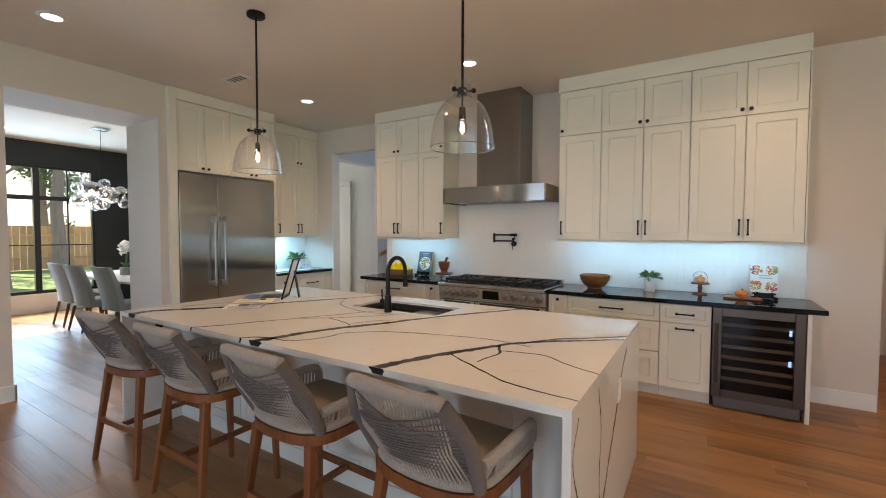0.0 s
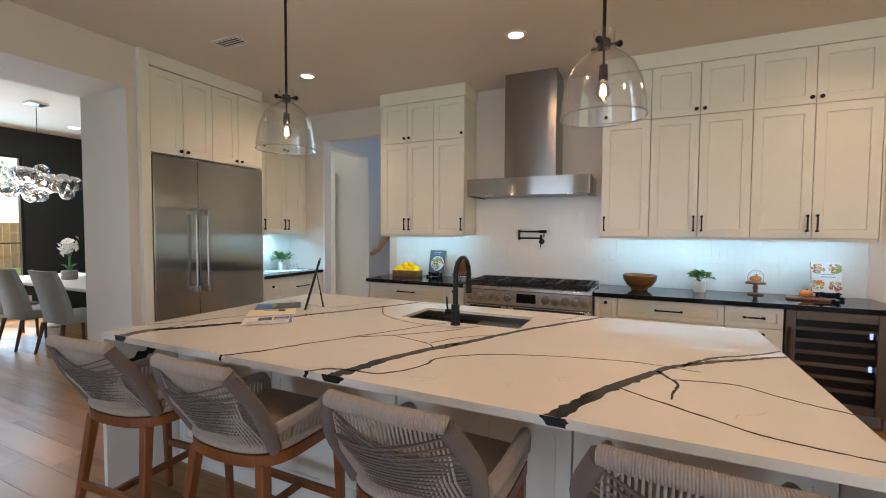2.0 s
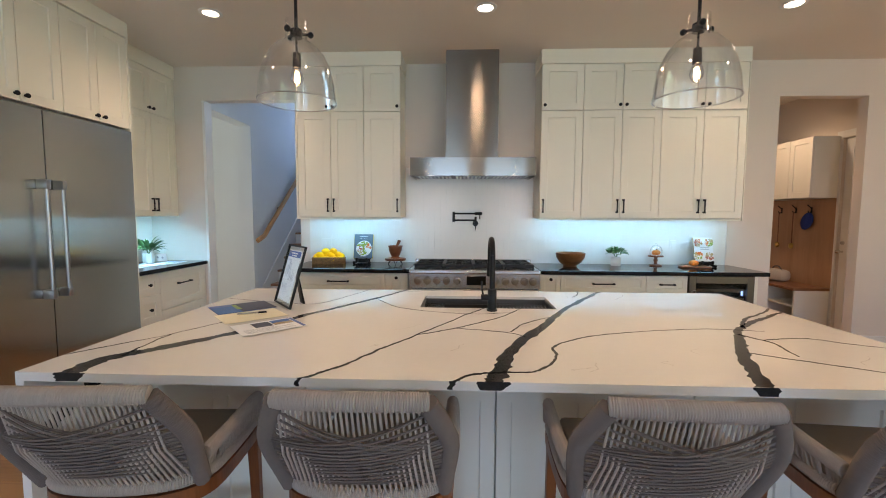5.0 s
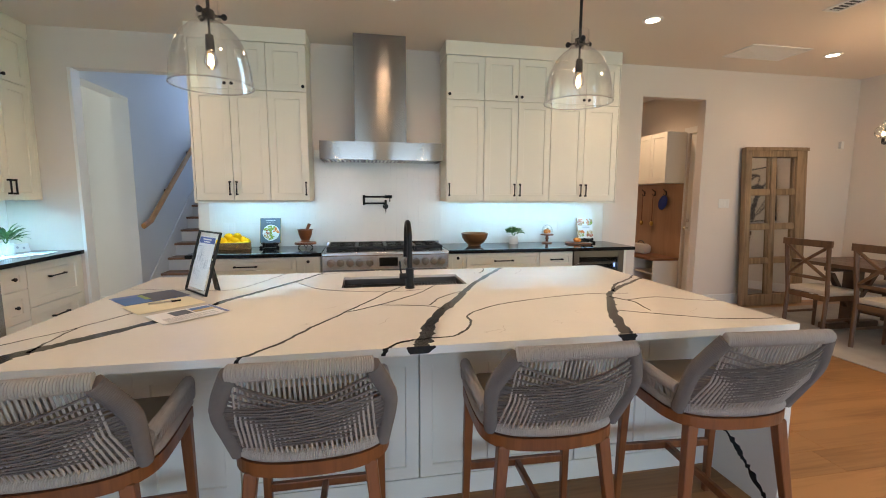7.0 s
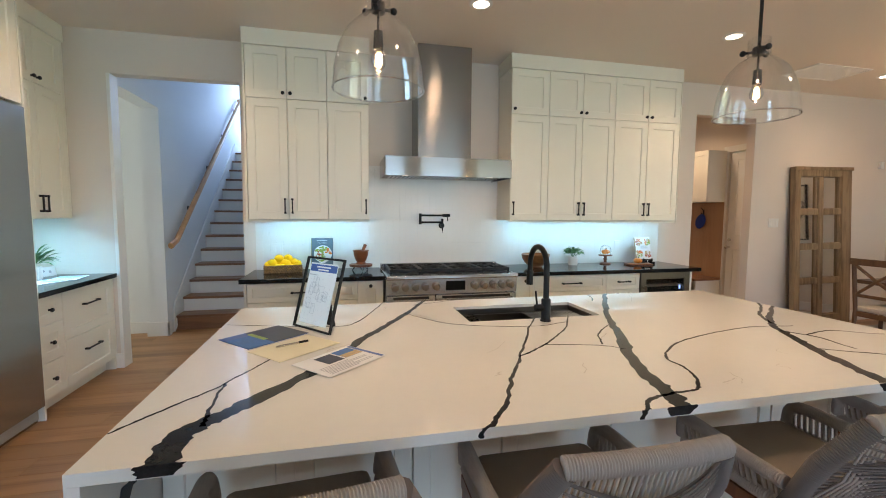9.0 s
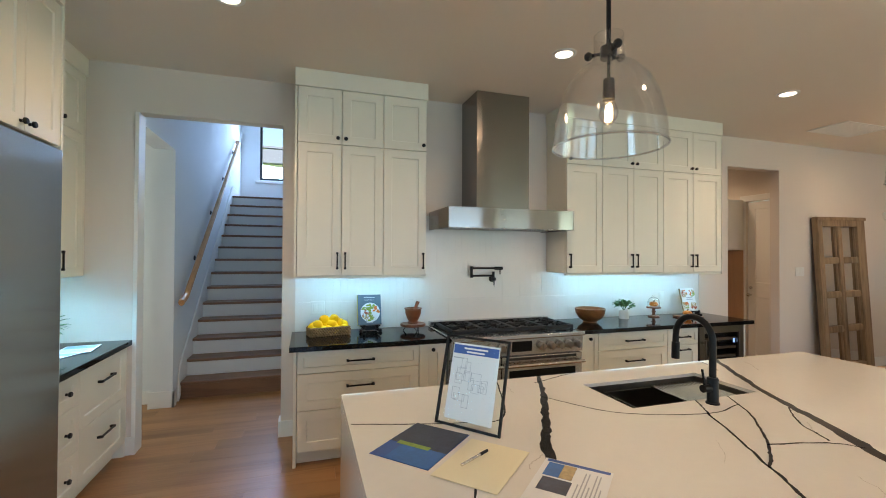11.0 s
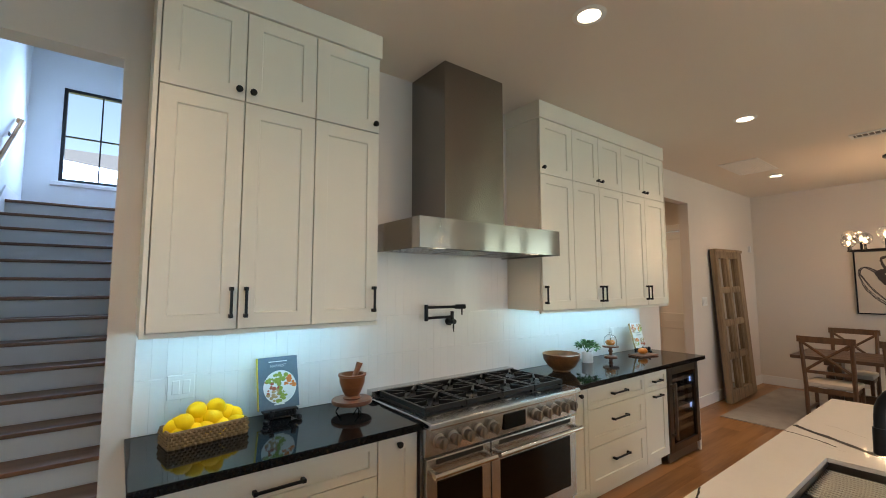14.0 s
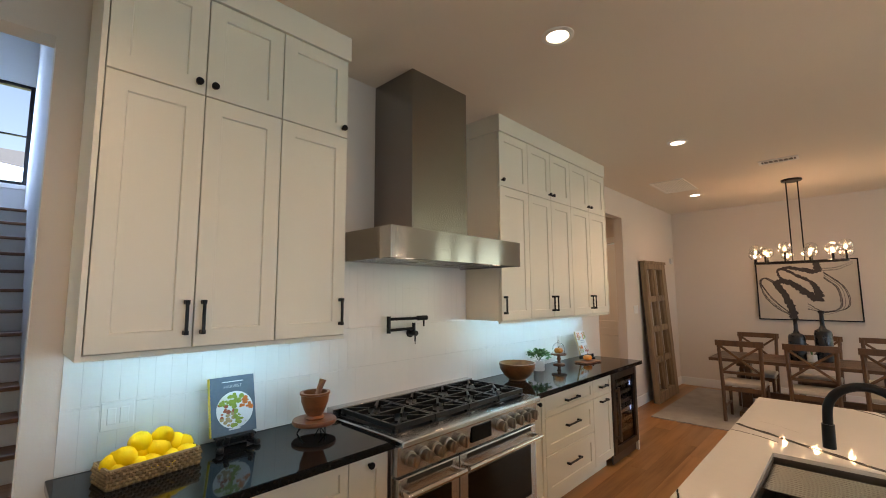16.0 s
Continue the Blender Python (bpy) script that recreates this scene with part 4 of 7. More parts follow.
for i, (u, w) in enumerate(((-3.45, 0.105), (-2.04, 0.105), (-1.20, 0.085), (-2.17, 0.018), (-2.67, 0.019))):
    ipart("vein", edge_vein(u, w, 0.012 if i == 2 else -0.012, 40 + i), VEIN, parent=top_slab)
for i, (ctrl, w) in enumerate((([(2.55, 0.855), (2.39, 0.75), (2.16, 0.52), (1.95, 0.30), (1.86, 0.0)], 0.022), ([(1.82, 0.855), (1.88, 0.67), (1.86, 0.45), (1.90, 0.2), (1.85, 0.0)], 0.009), ([(1.49, 0.855), (1.42, 0.74), (1.47, 0.6), (1.58, 0.4), (1.70, 0.1)], 0.007))):
    ipart("vein", vein(ctrl, w, on_right, seed=60 + i, rough=0.5), VEIN, parent=end_r)
ipart("vein", vein([(1.78, 0.30), (1.62, 0.20), (1.54, 0.13), (1.42, 0.02)], 0.03, on_right_in, seed=70, rough=0.6), VEIN, parent=end_r)
bm = vein([(1.40, 0.66), (1.46, 0.69), (1.55, 0.72), (1.7, 0.8)], 0.05, on_left, seed=71, rough=0.5)
ipart("vein", bm, VEIN, parent=end_l)
rnd = random.Random(5)
for i in range(16):
    x, y = rnd.uniform(IX0 + 0.2, IX1 - 0.2), rnd.uniform(IY0 + 0.1, IY1 - 0.2)
    if S0 - 0.1 < x < S1 + 0.1 and y > SY0 - 0.15:
        continue
    a = rnd.uniform(0.4, 1.4)
    l = rnd.uniform(0.05, 0.22)
    c = [(x + l * k / 3 * math.cos(a) + rnd.uniform(-0.02, 0.02), y + l * k / 3 * math.sin(a)) for k in range(4)]
    ipart("vein", vein(c, rnd.uniform(0.003, 0.007), on_top, rough=0.7, ends=(0.6, 0.6), seed=80 + i), PALEVEIN, parent=top_slab)


# ---- sink and faucet ----
sink = thing("sink", pose(-1.99, 2.685, IZ - TH), "undermount steel workstation sink in the island", "sink")
hw, hd, dp = (S1 - S0) / 2 + 0.012, (SY1 - SY0) / 2 + 0.012, 0.24
bm = bmesh.new()
box(-hw, -hd, -dp, hw, hd, -dp + 0.006, 0.001, bm)
for x0, y0, x1, y1 in ((-hw, -hd, -hw + 0.006, hd), (hw - 0.006, -hd, hw, hd), (-hw, -hd, hw, -hd + 0.006), (-hw, hd - 0.006, hw, hd)):
    box(x0, y0, -dp, x1, y1, -0.001, 0.001, bm)
for y in (-hd + 0.012, hd - 0.012):
    box(-hw + 0.006, y - 0.006, -0.03, hw - 0.006, y + 0.006, -0.024, 0, bm)
part("basin", bm, SINK, sink)
lw, ld = hw - 0.0125, hd - 0.0125
bm = box(-lw, -ld, -0.001, -lw + 0.003, ld, TH - 0.018)
box(lw - 0.003, -ld, -0.001, lw, ld, TH - 0.018, 0, bm)
box(-lw + 0.003, -ld, -0.001, lw - 0.003, -ld + 0.003, TH - 0.018, 0, bm)
box(-lw + 0.003, ld - 0.003, -0.001, lw - 0.003, ld, TH - 0.018, 0, bm)
part("rim", bm, SINK, sink, "brushed steel rim under the stone edge")
for k in range(15):
    x = 0.06 + 0.0225 * k
    part("rack_bar", rod((x, -hd + 0.012, -0.018), (x, hd - 0.012, -0.018), 0.006, seg=8), CHROME, sink, "polished steel drying rack bar", smooth=True)
bm = box(-hw + 0.02, -hd + 0.01, -0.12, -hw + 0.14, hd - 0.01, -0.112, 0.002)
for y in (-hd + 0.012, hd - 0.016):
    box(-hw + 0.02, y, -0.12, -hw + 0.14, y + 0.004, -0.02, 0, bm)
for x in (-hw + 0.02, -hw + 0.136):
    box(x, -hd + 0.012, -0.12, x + 0.004, hd - 0.012, -0.02, 0, bm)
part("colander", bm, CHROME, sink, "narrow steel colander tray")
faucet = thing("faucet", pose(-1.975, 2.44, IZ), "matte black gooseneck kitchen faucet on the quartz island", "faucet")
bm = lathe([(0, 0), (0.030, 0), (0.030, 0.006), (0.025, 0.010), (0.025, 0.118), (0.021, 0.124), (0, 0.124)], 24)
part("base", bm, BLACK, faucet, smooth=True)
arc = [(0, 0, 0.12), (0, 0, 0.27)] + [(0, 0.105 - 0.105 * math.cos(a), 0.29 + 0.105 * math.sin(a)) for a in (math.pi * k / 14 for k in range(15))] + [(0, 0.212, 0.235)]
part("spout", tube(arc[2:], 0.0155, 14), BLACK, faucet, smooth=True)
part("neck", rod((0, 0, 0.12), (0, 0, 0.312), 0.0157, seg=16), BLACK, faucet, smooth=True)
part("spray_head", rod((0, 0.2115, 0.25), (0, 0.213, 0.165), 0.019, 0.0195, 16), BLACK, faucet, smooth=True)
bm = rod((-0.015, 0, 0.075), (-0.062, 0, 0.075), 0.018, seg=16)
tube([(-0.05, 0, 0.08), (-0.056, 0.0, 0.12), (-0.06, 0.004, 0.165)], 0.0055, 8, bm)
part("lever", bm, BLACK, faucet, smooth=True)
pump = thing("soap_bottle", pose(-2.06, 2.60, IZ - TH - 0.234), "small white plastic soap pump bottle in the sink", "soap dispenser")
part("bottle", lathe([(0, 0), (0.026, 0), (0.028, 0.01), (0.028, 0.10), (0.012, 0.12), (0.012, 0.13), (0, 0.13)], 18), PLASTIC, pump, smooth=True)
bm = rod((0, 0, 0.13), (0, 0, 0.19), 0.005)
box(-0.008, -0.035, 0.19, 0.008, 0.01, 0.202, 0.003, bm)
part("pump", bm, PLASTIC, pump)
plate = thing("outlet", pose(IX1, 2.30, 0.70, 0, 0, 90), "white electrical outlet on the quartz end panel", "outlet")
part("plate", box(-0.036, -0.008, -0.058, 0.036, -0.001, 0.058, 0.003), PLASTIC, plate)

# ---- refrigerator ----
fridge = thing("refrigerator", pose(-5.115, 2.568, 0, 0, 0, 90), "built-in stainless steel side-by-side refrigerator with bar handles", "refrigerator")
HZ0, HZ1 = 0.875, 1.655
part("body", box(0.004, 0.045, 0.02, 1.262, 0.66, 2.185, 0.002), CABIN, fridge)
for a, b, g in ((0.004, 0.444, 0.382), (0.450, 1.262, 0.505)):
    d = part("door", box(a, 0.0, 0.115, b, 0.044, 2.185, 0.004), STEEL, fridge)
    bm = rod((g, -0.064, HZ0), (g, -0.064, HZ1), 0.0125, seg=16)
    for z in (HZ0, HZ1):
        box(g - 0.017, -0.080, z - 0.032, g + 0.017, 0.0, z + 0.032, 0.004, bm)
    part("handle", bm, DULLSTEEL, d, "satin steel bar handle", smooth=True)
part("grille", box(0.004, 0.05, 0.0, 1.262, 0.09, 0.10, 0.003), STEEL, fridge)

# ---- hood, range, wine cooler, pot filler ----
hood = thing("range_hood", pose(-2.045, 0, 0), "stainless steel chimney hood above the range", "range hood")
bm = bmesh.new()
rr, half, yf, yb = 0.007, 0.62, 4.32, 4.928
prof = [(-half, yb)] + [(-half + rr - rr * math.cos(a), yf + rr - rr * math.sin(a)) for a in (math.pi / 2 * k / 6 for k in range(7))] + [(half - rr + rr * math.sin(a), yf + rr - rr * math.cos(a)) for a in (math.pi / 2 * k / 6 for k in range(7))] + [(half, yb)]
lo = [bm.verts.new((x, y, 1.845)) for x, y in prof]
hi = [bm.verts.new((x, y, 2.022)) for x, y in prof]
bm.faces.new(hi)
n = len(prof)
for k in range(n):
    bm.faces.new((lo[k], lo[(k + 1) % n], hi[(k + 1) % n], hi[k]))
part("canopy", bm, HOODSTEEL, hood, smooth=True)
part("underside", box(-half + 0.02, yf + 0.02, 1.862, half - 0.02, yb - 0.01, 1.872), SINK, hood)
for i in range(3):
    x = -0.58 + 0.39 * i
    for k in range(9):
        part("baffle", box(x + 0.02 + 0.04 * k, yf + 0.12, 1.852, x + 0.042 + 0.04 * k, yb - 0.06, 1.86), CHROME, hood)
# The weak lens glow is added to go with the warm spots below.
for x in (-0.42, 0.42):
    part("hood_light", lathe([(0, 0), (0.03, 0), (0.03, 0.008), (0, 0.008)], 16, at=(x, yf + 0.07, 1.850)), HOODLENS, hood, "small hood lamp lens with a faint added glow")
part("chimney", box(-0.277, 4.53, 2.0225, 0.262, yb, CEIL - 0.002, 0.002), DIMHOODSTEEL, hood)

rng = thing("gas_range", pose(-2.022, 4.245, 0), "professional stainless gas range with two ovens and cast iron grates", "range")
R = 0.645
part("body", box(-R, 0.055, 0.11, R, 0.68, 0.898, 0.002), RANGESTEEL, rng)
part("cooktop", box(-R, -0.034, 0.880, R, 0.66, 0.918, 0.009), RANGESTEEL, rng)
part("back_guard", box(-R, 0.6, 0.919, R, 0.675, 0.962, 0.004), RANGESTEEL, rng)
part("burner_tray", box(-R + 0.04, 0.075, 0.9185, R - 0.04, 0.59, 0.921), IRON, rng)
bm = bmesh.new()
vs = [bm.verts.new((x, y, z)) for x in (-R, R) for y, z in ((0.004, 0.879), (0.055, 0.879), (0.055, 0.735), (0.016, 0.735))]
bm.faces.new(vs[:4]); bm.faces.new(vs[4:][::-1])
for k in range(4):
    bm.faces.new((vs[k], vs[(k + 1) % 4], vs[4 + (k + 1) % 4], vs[4 + k]))
part("control_panel", bm, RANGESTEEL, rng)
part("display", box(-0.075, 0.001, 0.765, 0.115, 0.02, 0.855, 0.002), OVEN, rng, "black glass display")
for x in (-0.56, -0.465, -0.37, -0.275, -0.17, 0.21, 0.305, 0.40, 0.49, 0.575):
    bm = lathe([(0, 0), (0.037, 0), (0.037, 0.009), (0.034, 0.012), (0.029, 0.013), (0.030, 0.044), (0.026, 0.049), (0, 0.049)], 22)
    box(-0.008, -0.032, 0.02, 0.008, 0.032, 0.056, 0.003, bm)
    bmesh.ops.transform(bm, matrix=Matrix.Translation((x, 0.010, 0.808)) @ Matrix.Rotation(radians(95), 4, "X"), verts=bm.verts)
    part("knob", bm, BRONZE, rng, "ribbed metal burner knob", smooth=True)
for a, b in ((-R + 0.008, -0.178), (-0.170, R - 0.008)):
    d = part("oven_door", box(a, 0.012, 0.19, b, 0.054, 0.722, 0.005), RANGESTEEL, rng)
    part("oven_window", box(a + 0.07, 0.008, 0.27, b - 0.07, 0.016, 0.60, 0.002), OVEN, d, "black oven window")
    part("vent_strip", box(a + 0.06, 0.009, 0.688, b - 0.06, 0.016, 0.712, 0.002), DARKIN, d)
    bm = rod((a + 0.01, -0.045, 0.655), (b - 0.01, -0.045, 0.655), 0.015, seg=16)
    for x in (a + 0.03, b - 0.03):
        box(x - 0.014, -0.05, 0.642, x + 0.014, 0.012, 0.668, 0.004, bm)
    part("handle", bm, CHROME, d, "round steel door bar", smooth=True)
part("kick_plate", box(-R + 0.01, 0.08, 0.02, R - 0.01, 0.10, 0.18, 0.002), RANGESTEEL, rng)
for x in (-R + 0.06, R - 0.06):
    for y in (0.14, 0.6):
        part("leg", rod((x, y, 0), (x, y, 0.11), 0.02), RANGESTEEL, rng)
for i in range(4):
    x0 = -R + 0.045 + 0.30 * i
    x1 = x0 + 0.295
    bm = bmesh.new()
    for y in (0.09, 0.335, 0.575):
        box(x0, y - 0.009, 0.936, x1, y + 0.009, 0.964, 0.003, bm)
    for x in (x0 + 0.007, x1 - 0.007):
        box(x - 0.009, 0.09, 0.936, x + 0.009, 0.575, 0.964, 0.003, bm)
    for y in (0.21, 0.455):
        c = (x0 + x1) / 2
        for k in range(4):
            a = math.pi / 4 + math.pi / 2 * k
            box(-0.007, 0.035, 0.940, 0.007, 0.165, 0.965, 0.002, bm, Matrix.Translation((c, y, 0)) @ Matrix.Rotation(a, 4, "Z"))
        for s in (-1, 1):
            box(c + s * 0.145 - 0.095 * (s > 0), y - 0.007, 0.940, c + s * 0.145 + 0.095 * (s < 0), y + 0.007, 0.965, 0.002, bm)
    for x in (x0 + 0.01, x1 - 0.01):
        for y in (0.095, 0.57):
            box(x - 0.010, y - 0.010, 0.9205, x + 0.010, y + 0.010, 0.938, 0, bm)
    part("grate", bm, IRON, rng, "cast iron grate")
    for y in (0.21, 0.455):
        part("burner", lathe([(0, 0), (0.055, 0), (0.055, 0.008), (0.04, 0.010), (0.04, 0.020), (0, 0.022)], 20, at=((x0 + x1) / 2, y, 0.9212)), IRON, rng, "round black burner cap", smooth=True)

wine = thing("wine_cooler", pose(0.07, 4.292, 0), "under-counter wine cooler with wooden shelves and glass door", "wine cooler")
W = 0.625
bm = box(0.003, 0.05, 0.1, 0.02, 0.62, 0.872)
box(W - 0.02, 0.05, 0.1, W - 0.003, 0.62, 0.872, 0, bm)
box(0.02, 0.60, 0.1, W - 0.02, 0.62, 0.872, 0, bm)
box(0.02, 0.05, 0.1, W - 0.02, 0.60, 0.12, 0, bm)
box(0.02, 0.05, 0.852, W - 0.02, 0.60, 0.872, 0, bm)
part("body", bm, DARKIN, wine)
bm = box(0.003, 0.0, 0.105, 0.07, 0.045, 0.872, 0.004)
box(W - 0.07, 0.0, 0.105, W - 0.003, 0.045, 0.872, 0.004, bm)
box(0.07, 0.001, 0.105, W - 0.07, 0.044, 0.17, 0.004, bm)
box(0.07, 0.001, 0.80, W - 0.07, 0.044, 0.872, 0.004, bm)
door = part("door", bm, DIMSTEEL, wine)
part("door_glass", box(0.068, 0.018, 0.168, W - 0.068, 0.026, 0.802), SMOKE, door).visible_shadow = False
bm = rod((0.032, -0.045, 0.24), (0.032, -0.045, 0.74), 0.012, seg=14)
for z in (0.27, 0.71):
    box(0.022, -0.046, z - 0.012, 0.042, 0.0, z + 0.012, 0.003, bm)
part("handle", bm, DIMSTEEL, door, "steel bar handle", smooth=True)
for k in range(6):
    z = 0.25 + 0.093 * k
    s = part("shelf", box(0.022, 0.07, z, W - 0.022, 0.58, z + 0.008), BLACK, wine)
    part("shelf_front", box(0.024, 0.052, z - 0.006, W - 0.024, 0.069, z + 0.024, 0.002), SHELF, s, "pale wooden shelf front")
part("kick_grille", box(0.02, 0.03, 0.012, W - 0.02, 0.05, 0.098, 0.002), SINK, wine)
for z in (0.45, 0.70):
    part("display", box(W - 0.10, 0.045, z - 0.022, W - 0.082, 0.05, z + 0.022), BLUELED, wine, "small blue lit display")

filler = thing("pot_filler", pose(-1.995, WALL_Y - 0.012, 1.365), "matte black folding pot filler on the tiled wall", "pot filler")
part("flange", rod((0, 0, 0.0), (0, -0.012, 0.0), 0.032, seg=20), BLACK, filler, smooth=True)
bm = rod((0, -0.01, 0), (0, -0.075, 0), 0.018, seg=14)
tube([(0, -0.06, 0), (0, -0.06, -0.055), (0, -0.062, -0.075)], 0.006, 8, bm)
rod((0, -0.045, 0), (0, -0.045, 0.075), 0.013, seg=14, bm=bm)
part("valve", bm, BLACK, filler, smooth=True)
bm = rod((0, -0.045, 0.035), (-0.245, -0.06, 0.035), 0.010, seg=12)
rod((-0.245, -0.06, 0.015), (-0.245, -0.06, 0.13), 0.014, seg=14, bm=bm)
rod((-0.245, -0.06, 0.11), (0.02, -0.10, 0.11), 0.010, seg=12, bm=bm)
rod((-0.01, -0.096, 0.11), (0.07, -0.108, 0.11), 0.017, seg=14, bm=bm)
tube([(0.045, -0.104, 0.11), (0.045, -0.104, 0.05)], 0.006, 8, bm)
part("arm", bm, BLACK, filler, smooth=True)


# ---- lights on the ceiling ----
for x, y, _p in DOWNLIGHTS:
    dl = thing("downlight", pose(x, y, CEIL), "round recessed downlight with a warm lit lens", "ceiling light", "recessed downlights")
    part("trim_ring", lathe([(0.062, 0), (0.092, 0), (0.092, -0.004), (0.066, -0.009), (0.062, -0.006)], 28, closed=True), PLASTIC, dl, smooth=True)
    lens = part("lens", lathe([(0, 0), (0.0625, 0), (0.0625, -0.004), (0, -0.004)], 28), DISC, dl, "glowing lens")
    lens.visible_shadow = False


def pendant(x, y):
    p = thing("pendant_light", pose(x, y, CEIL), "clear glass dome pendant on a black rod, lit", "pendant light", "pendants above the island")
    part("canopy", lathe([(0, 0), (0.065, 0), (0.065, -0.022), (0.02, -0.030), (0, -0.030)], 24), BLACK, p, smooth=True)
    zc = -0.872
    bm = rod((0, 0, -0.028), (0, 0, zc), 0.0075, seg=10)
    for z in (-0.30, -0.58):
        rod((0, 0, z - 0.008), (0, 0, z + 0.008), 0.0085, seg=10, bm=bm)
    part("rod", bm, BLACK, p)
    bm = rod((0, 0, zc - 0.018), (0, 0, zc + 0.018), 0.026, seg=18)
    for k in range(3):
        a = radians(15 + 120 * k)
        c, s = math.cos(a), math.sin(a)
        rod((0.02 * c, 0.02 * s, zc), (0.062 * c, 0.062 * s, zc), 0.006, bm=bm)
        ball((0.062 * c, 0.062 * s, zc), 0.014, bm, u=10, v=7)
    part("collar", bm, BLACK, p, smooth=True)
    bm = rod((0, 0, zc - 0.018), (0, 0, zc - 0.085), 0.005)
    rod((0, 0, zc - 0.085), (0, 0, zc - 0.15), 0.017, 0.019, 16, bm)
    part("socket", bm, BLACK, p, smooth=True)
    outer = [(0.046, zc + 0.055), (0.046, zc + 0.02), (0.05, zc - 0.028), (0.085, zc - 0.05), (0.122, zc - 0.09), (0.150, zc - 0.15), (0.166, zc - 0.22), (0.172, zc - 0.288), (0.174, zc - 0.30)]
    inner = [(r - 0.0035, z) for r, z in outer[::-1]]
    sh = part("shade", lathe(outer + inner, 40, closed=True), DOME, p, "clear blown glass dome", smooth=True)
    sh.visible_shadow = False
    ring = [(0.1723 * math.cos(a), 0.1723 * math.sin(a), zc - 0.301) for a in (2 * math.pi * k / 40 for k in range(41))]
    part("rim", tube(ring, 0.0036, 6), RIMGLASS, sh, "thicker glass rim", smooth=True).visible_shadow = False
    skin = [(0.002, -0.075), (0.012, -0.073), (0.026, -0.055), (0.030, -0.038), (0.024, -0.015), (0.013, 0.005), (0.012, 0.02)]
    b = part("bulb", lathe(skin + [(max(r - 0.0012, 0.001), z + 0.001) for r, z in skin[::-1]], 18, at=(0, 0, zc - 0.155), closed=True), THIN, p, "clear filament bulb", smooth=True)
    b.visible_shadow = False
    bm = tube([(0.008, 0, -0.045), (0.004, 0, -0.005), (-0.004, 0, -0.005), (-0.008, 0, -0.045)], 0.0055, 6)
    tube([(0, 0.011, -0.05), (0, 0.005, -0.003), (0, -0.005, -0.003), (0, -0.011, -0.05)], 0.0055, 6, bm)
    bmesh.ops.translate(bm, verts=bm.verts, vec=(0, 0, zc - 0.165))
    f = part("filament", bm, BULB, b, "glowing filament")
    lamp("pendant_glow", "POINT", pose(x, y, CEIL + zc - 0.20), 17, WARM, radius=0.014)
    return p


pendant(-2.90, 2.03)
pendant(-1.13, 2.03)


def ceiling_vent(x, y, w, d, slats, rz, label, duct=None):
    v = thing("ceiling_vent", pose(x, y, CEIL, 0, 0, rz), label, "vent")
    bm = box(-w / 2, -d / 2, -0.012, w / 2, -d / 2 + 0.025, -0.001, 0.002)
    box(-w / 2, d / 2 - 0.025, -0.012, w / 2, d / 2, -0.001, 0.002, bm)
    box(-w / 2, -d / 2 + 0.025, -0.012, -w / 2 + 0.025, d / 2 - 0.025, -0.001, 0.002, bm)
    box(w / 2 - 0.025, -d / 2 + 0.025, -0.012, w / 2, d / 2 - 0.025, -0.001, 0.002, bm)
    part("frame", bm, PLASTIC, v)
    # Flat sheet instead of a duct; DARKIN gives it the shade of the hollow.
    part("backing", box(-w / 2 + 0.02, -d / 2 + 0.02, -0.004, w / 2 - 0.02, d / 2 - 0.02, -0.002), duct or DARKIN, v, "flat backing sheet behind the slats")
    for k in range(slats):
        yy = -d / 2 + 0.025 + (d - 0.05) * (k + 0.5) / slats
        part("slat", box(-w / 2 + 0.026, yy - 0.0045, -0.010, w / 2 - 0.026, yy + 0.0025, -0.006), PLASTIC, v)


ceiling_vent(-4.28, 2.76, 0.32, 0.17, 4, 0, "small white ceiling air vent with louvres")
ceiling_vent(1.88, 3.04, 0.17, 0.36, 7, 0, "white ceiling air vent with louvres")
ceiling_vent(2.33, 4.24, 0.78, 0.42, 14, 0, "large white ceiling return air grille", TRIM)


# ---- bar stools ----
def wrapped(points, r, flat=1.0, pitch=0.0066):
    """A rail wound with rope: a tube whose girth swells at each turn."""
    pts = [Vector(p) for p in points]
    out, left = [pts[0]], pitch / 2
    for a, b in zip(pts, pts[1:]):
        d, gone = (b - a).length, 0.0
        while d - gone >= left:
            gone += left
            out.append(a.lerp(b, gone / d))
            left = pitch / 2
        left -= d - gone
    return tube(out, r, 10, radii=[r * (1.03 if k % 2 else 0.90) for k in range(len(out))], flat=flat)


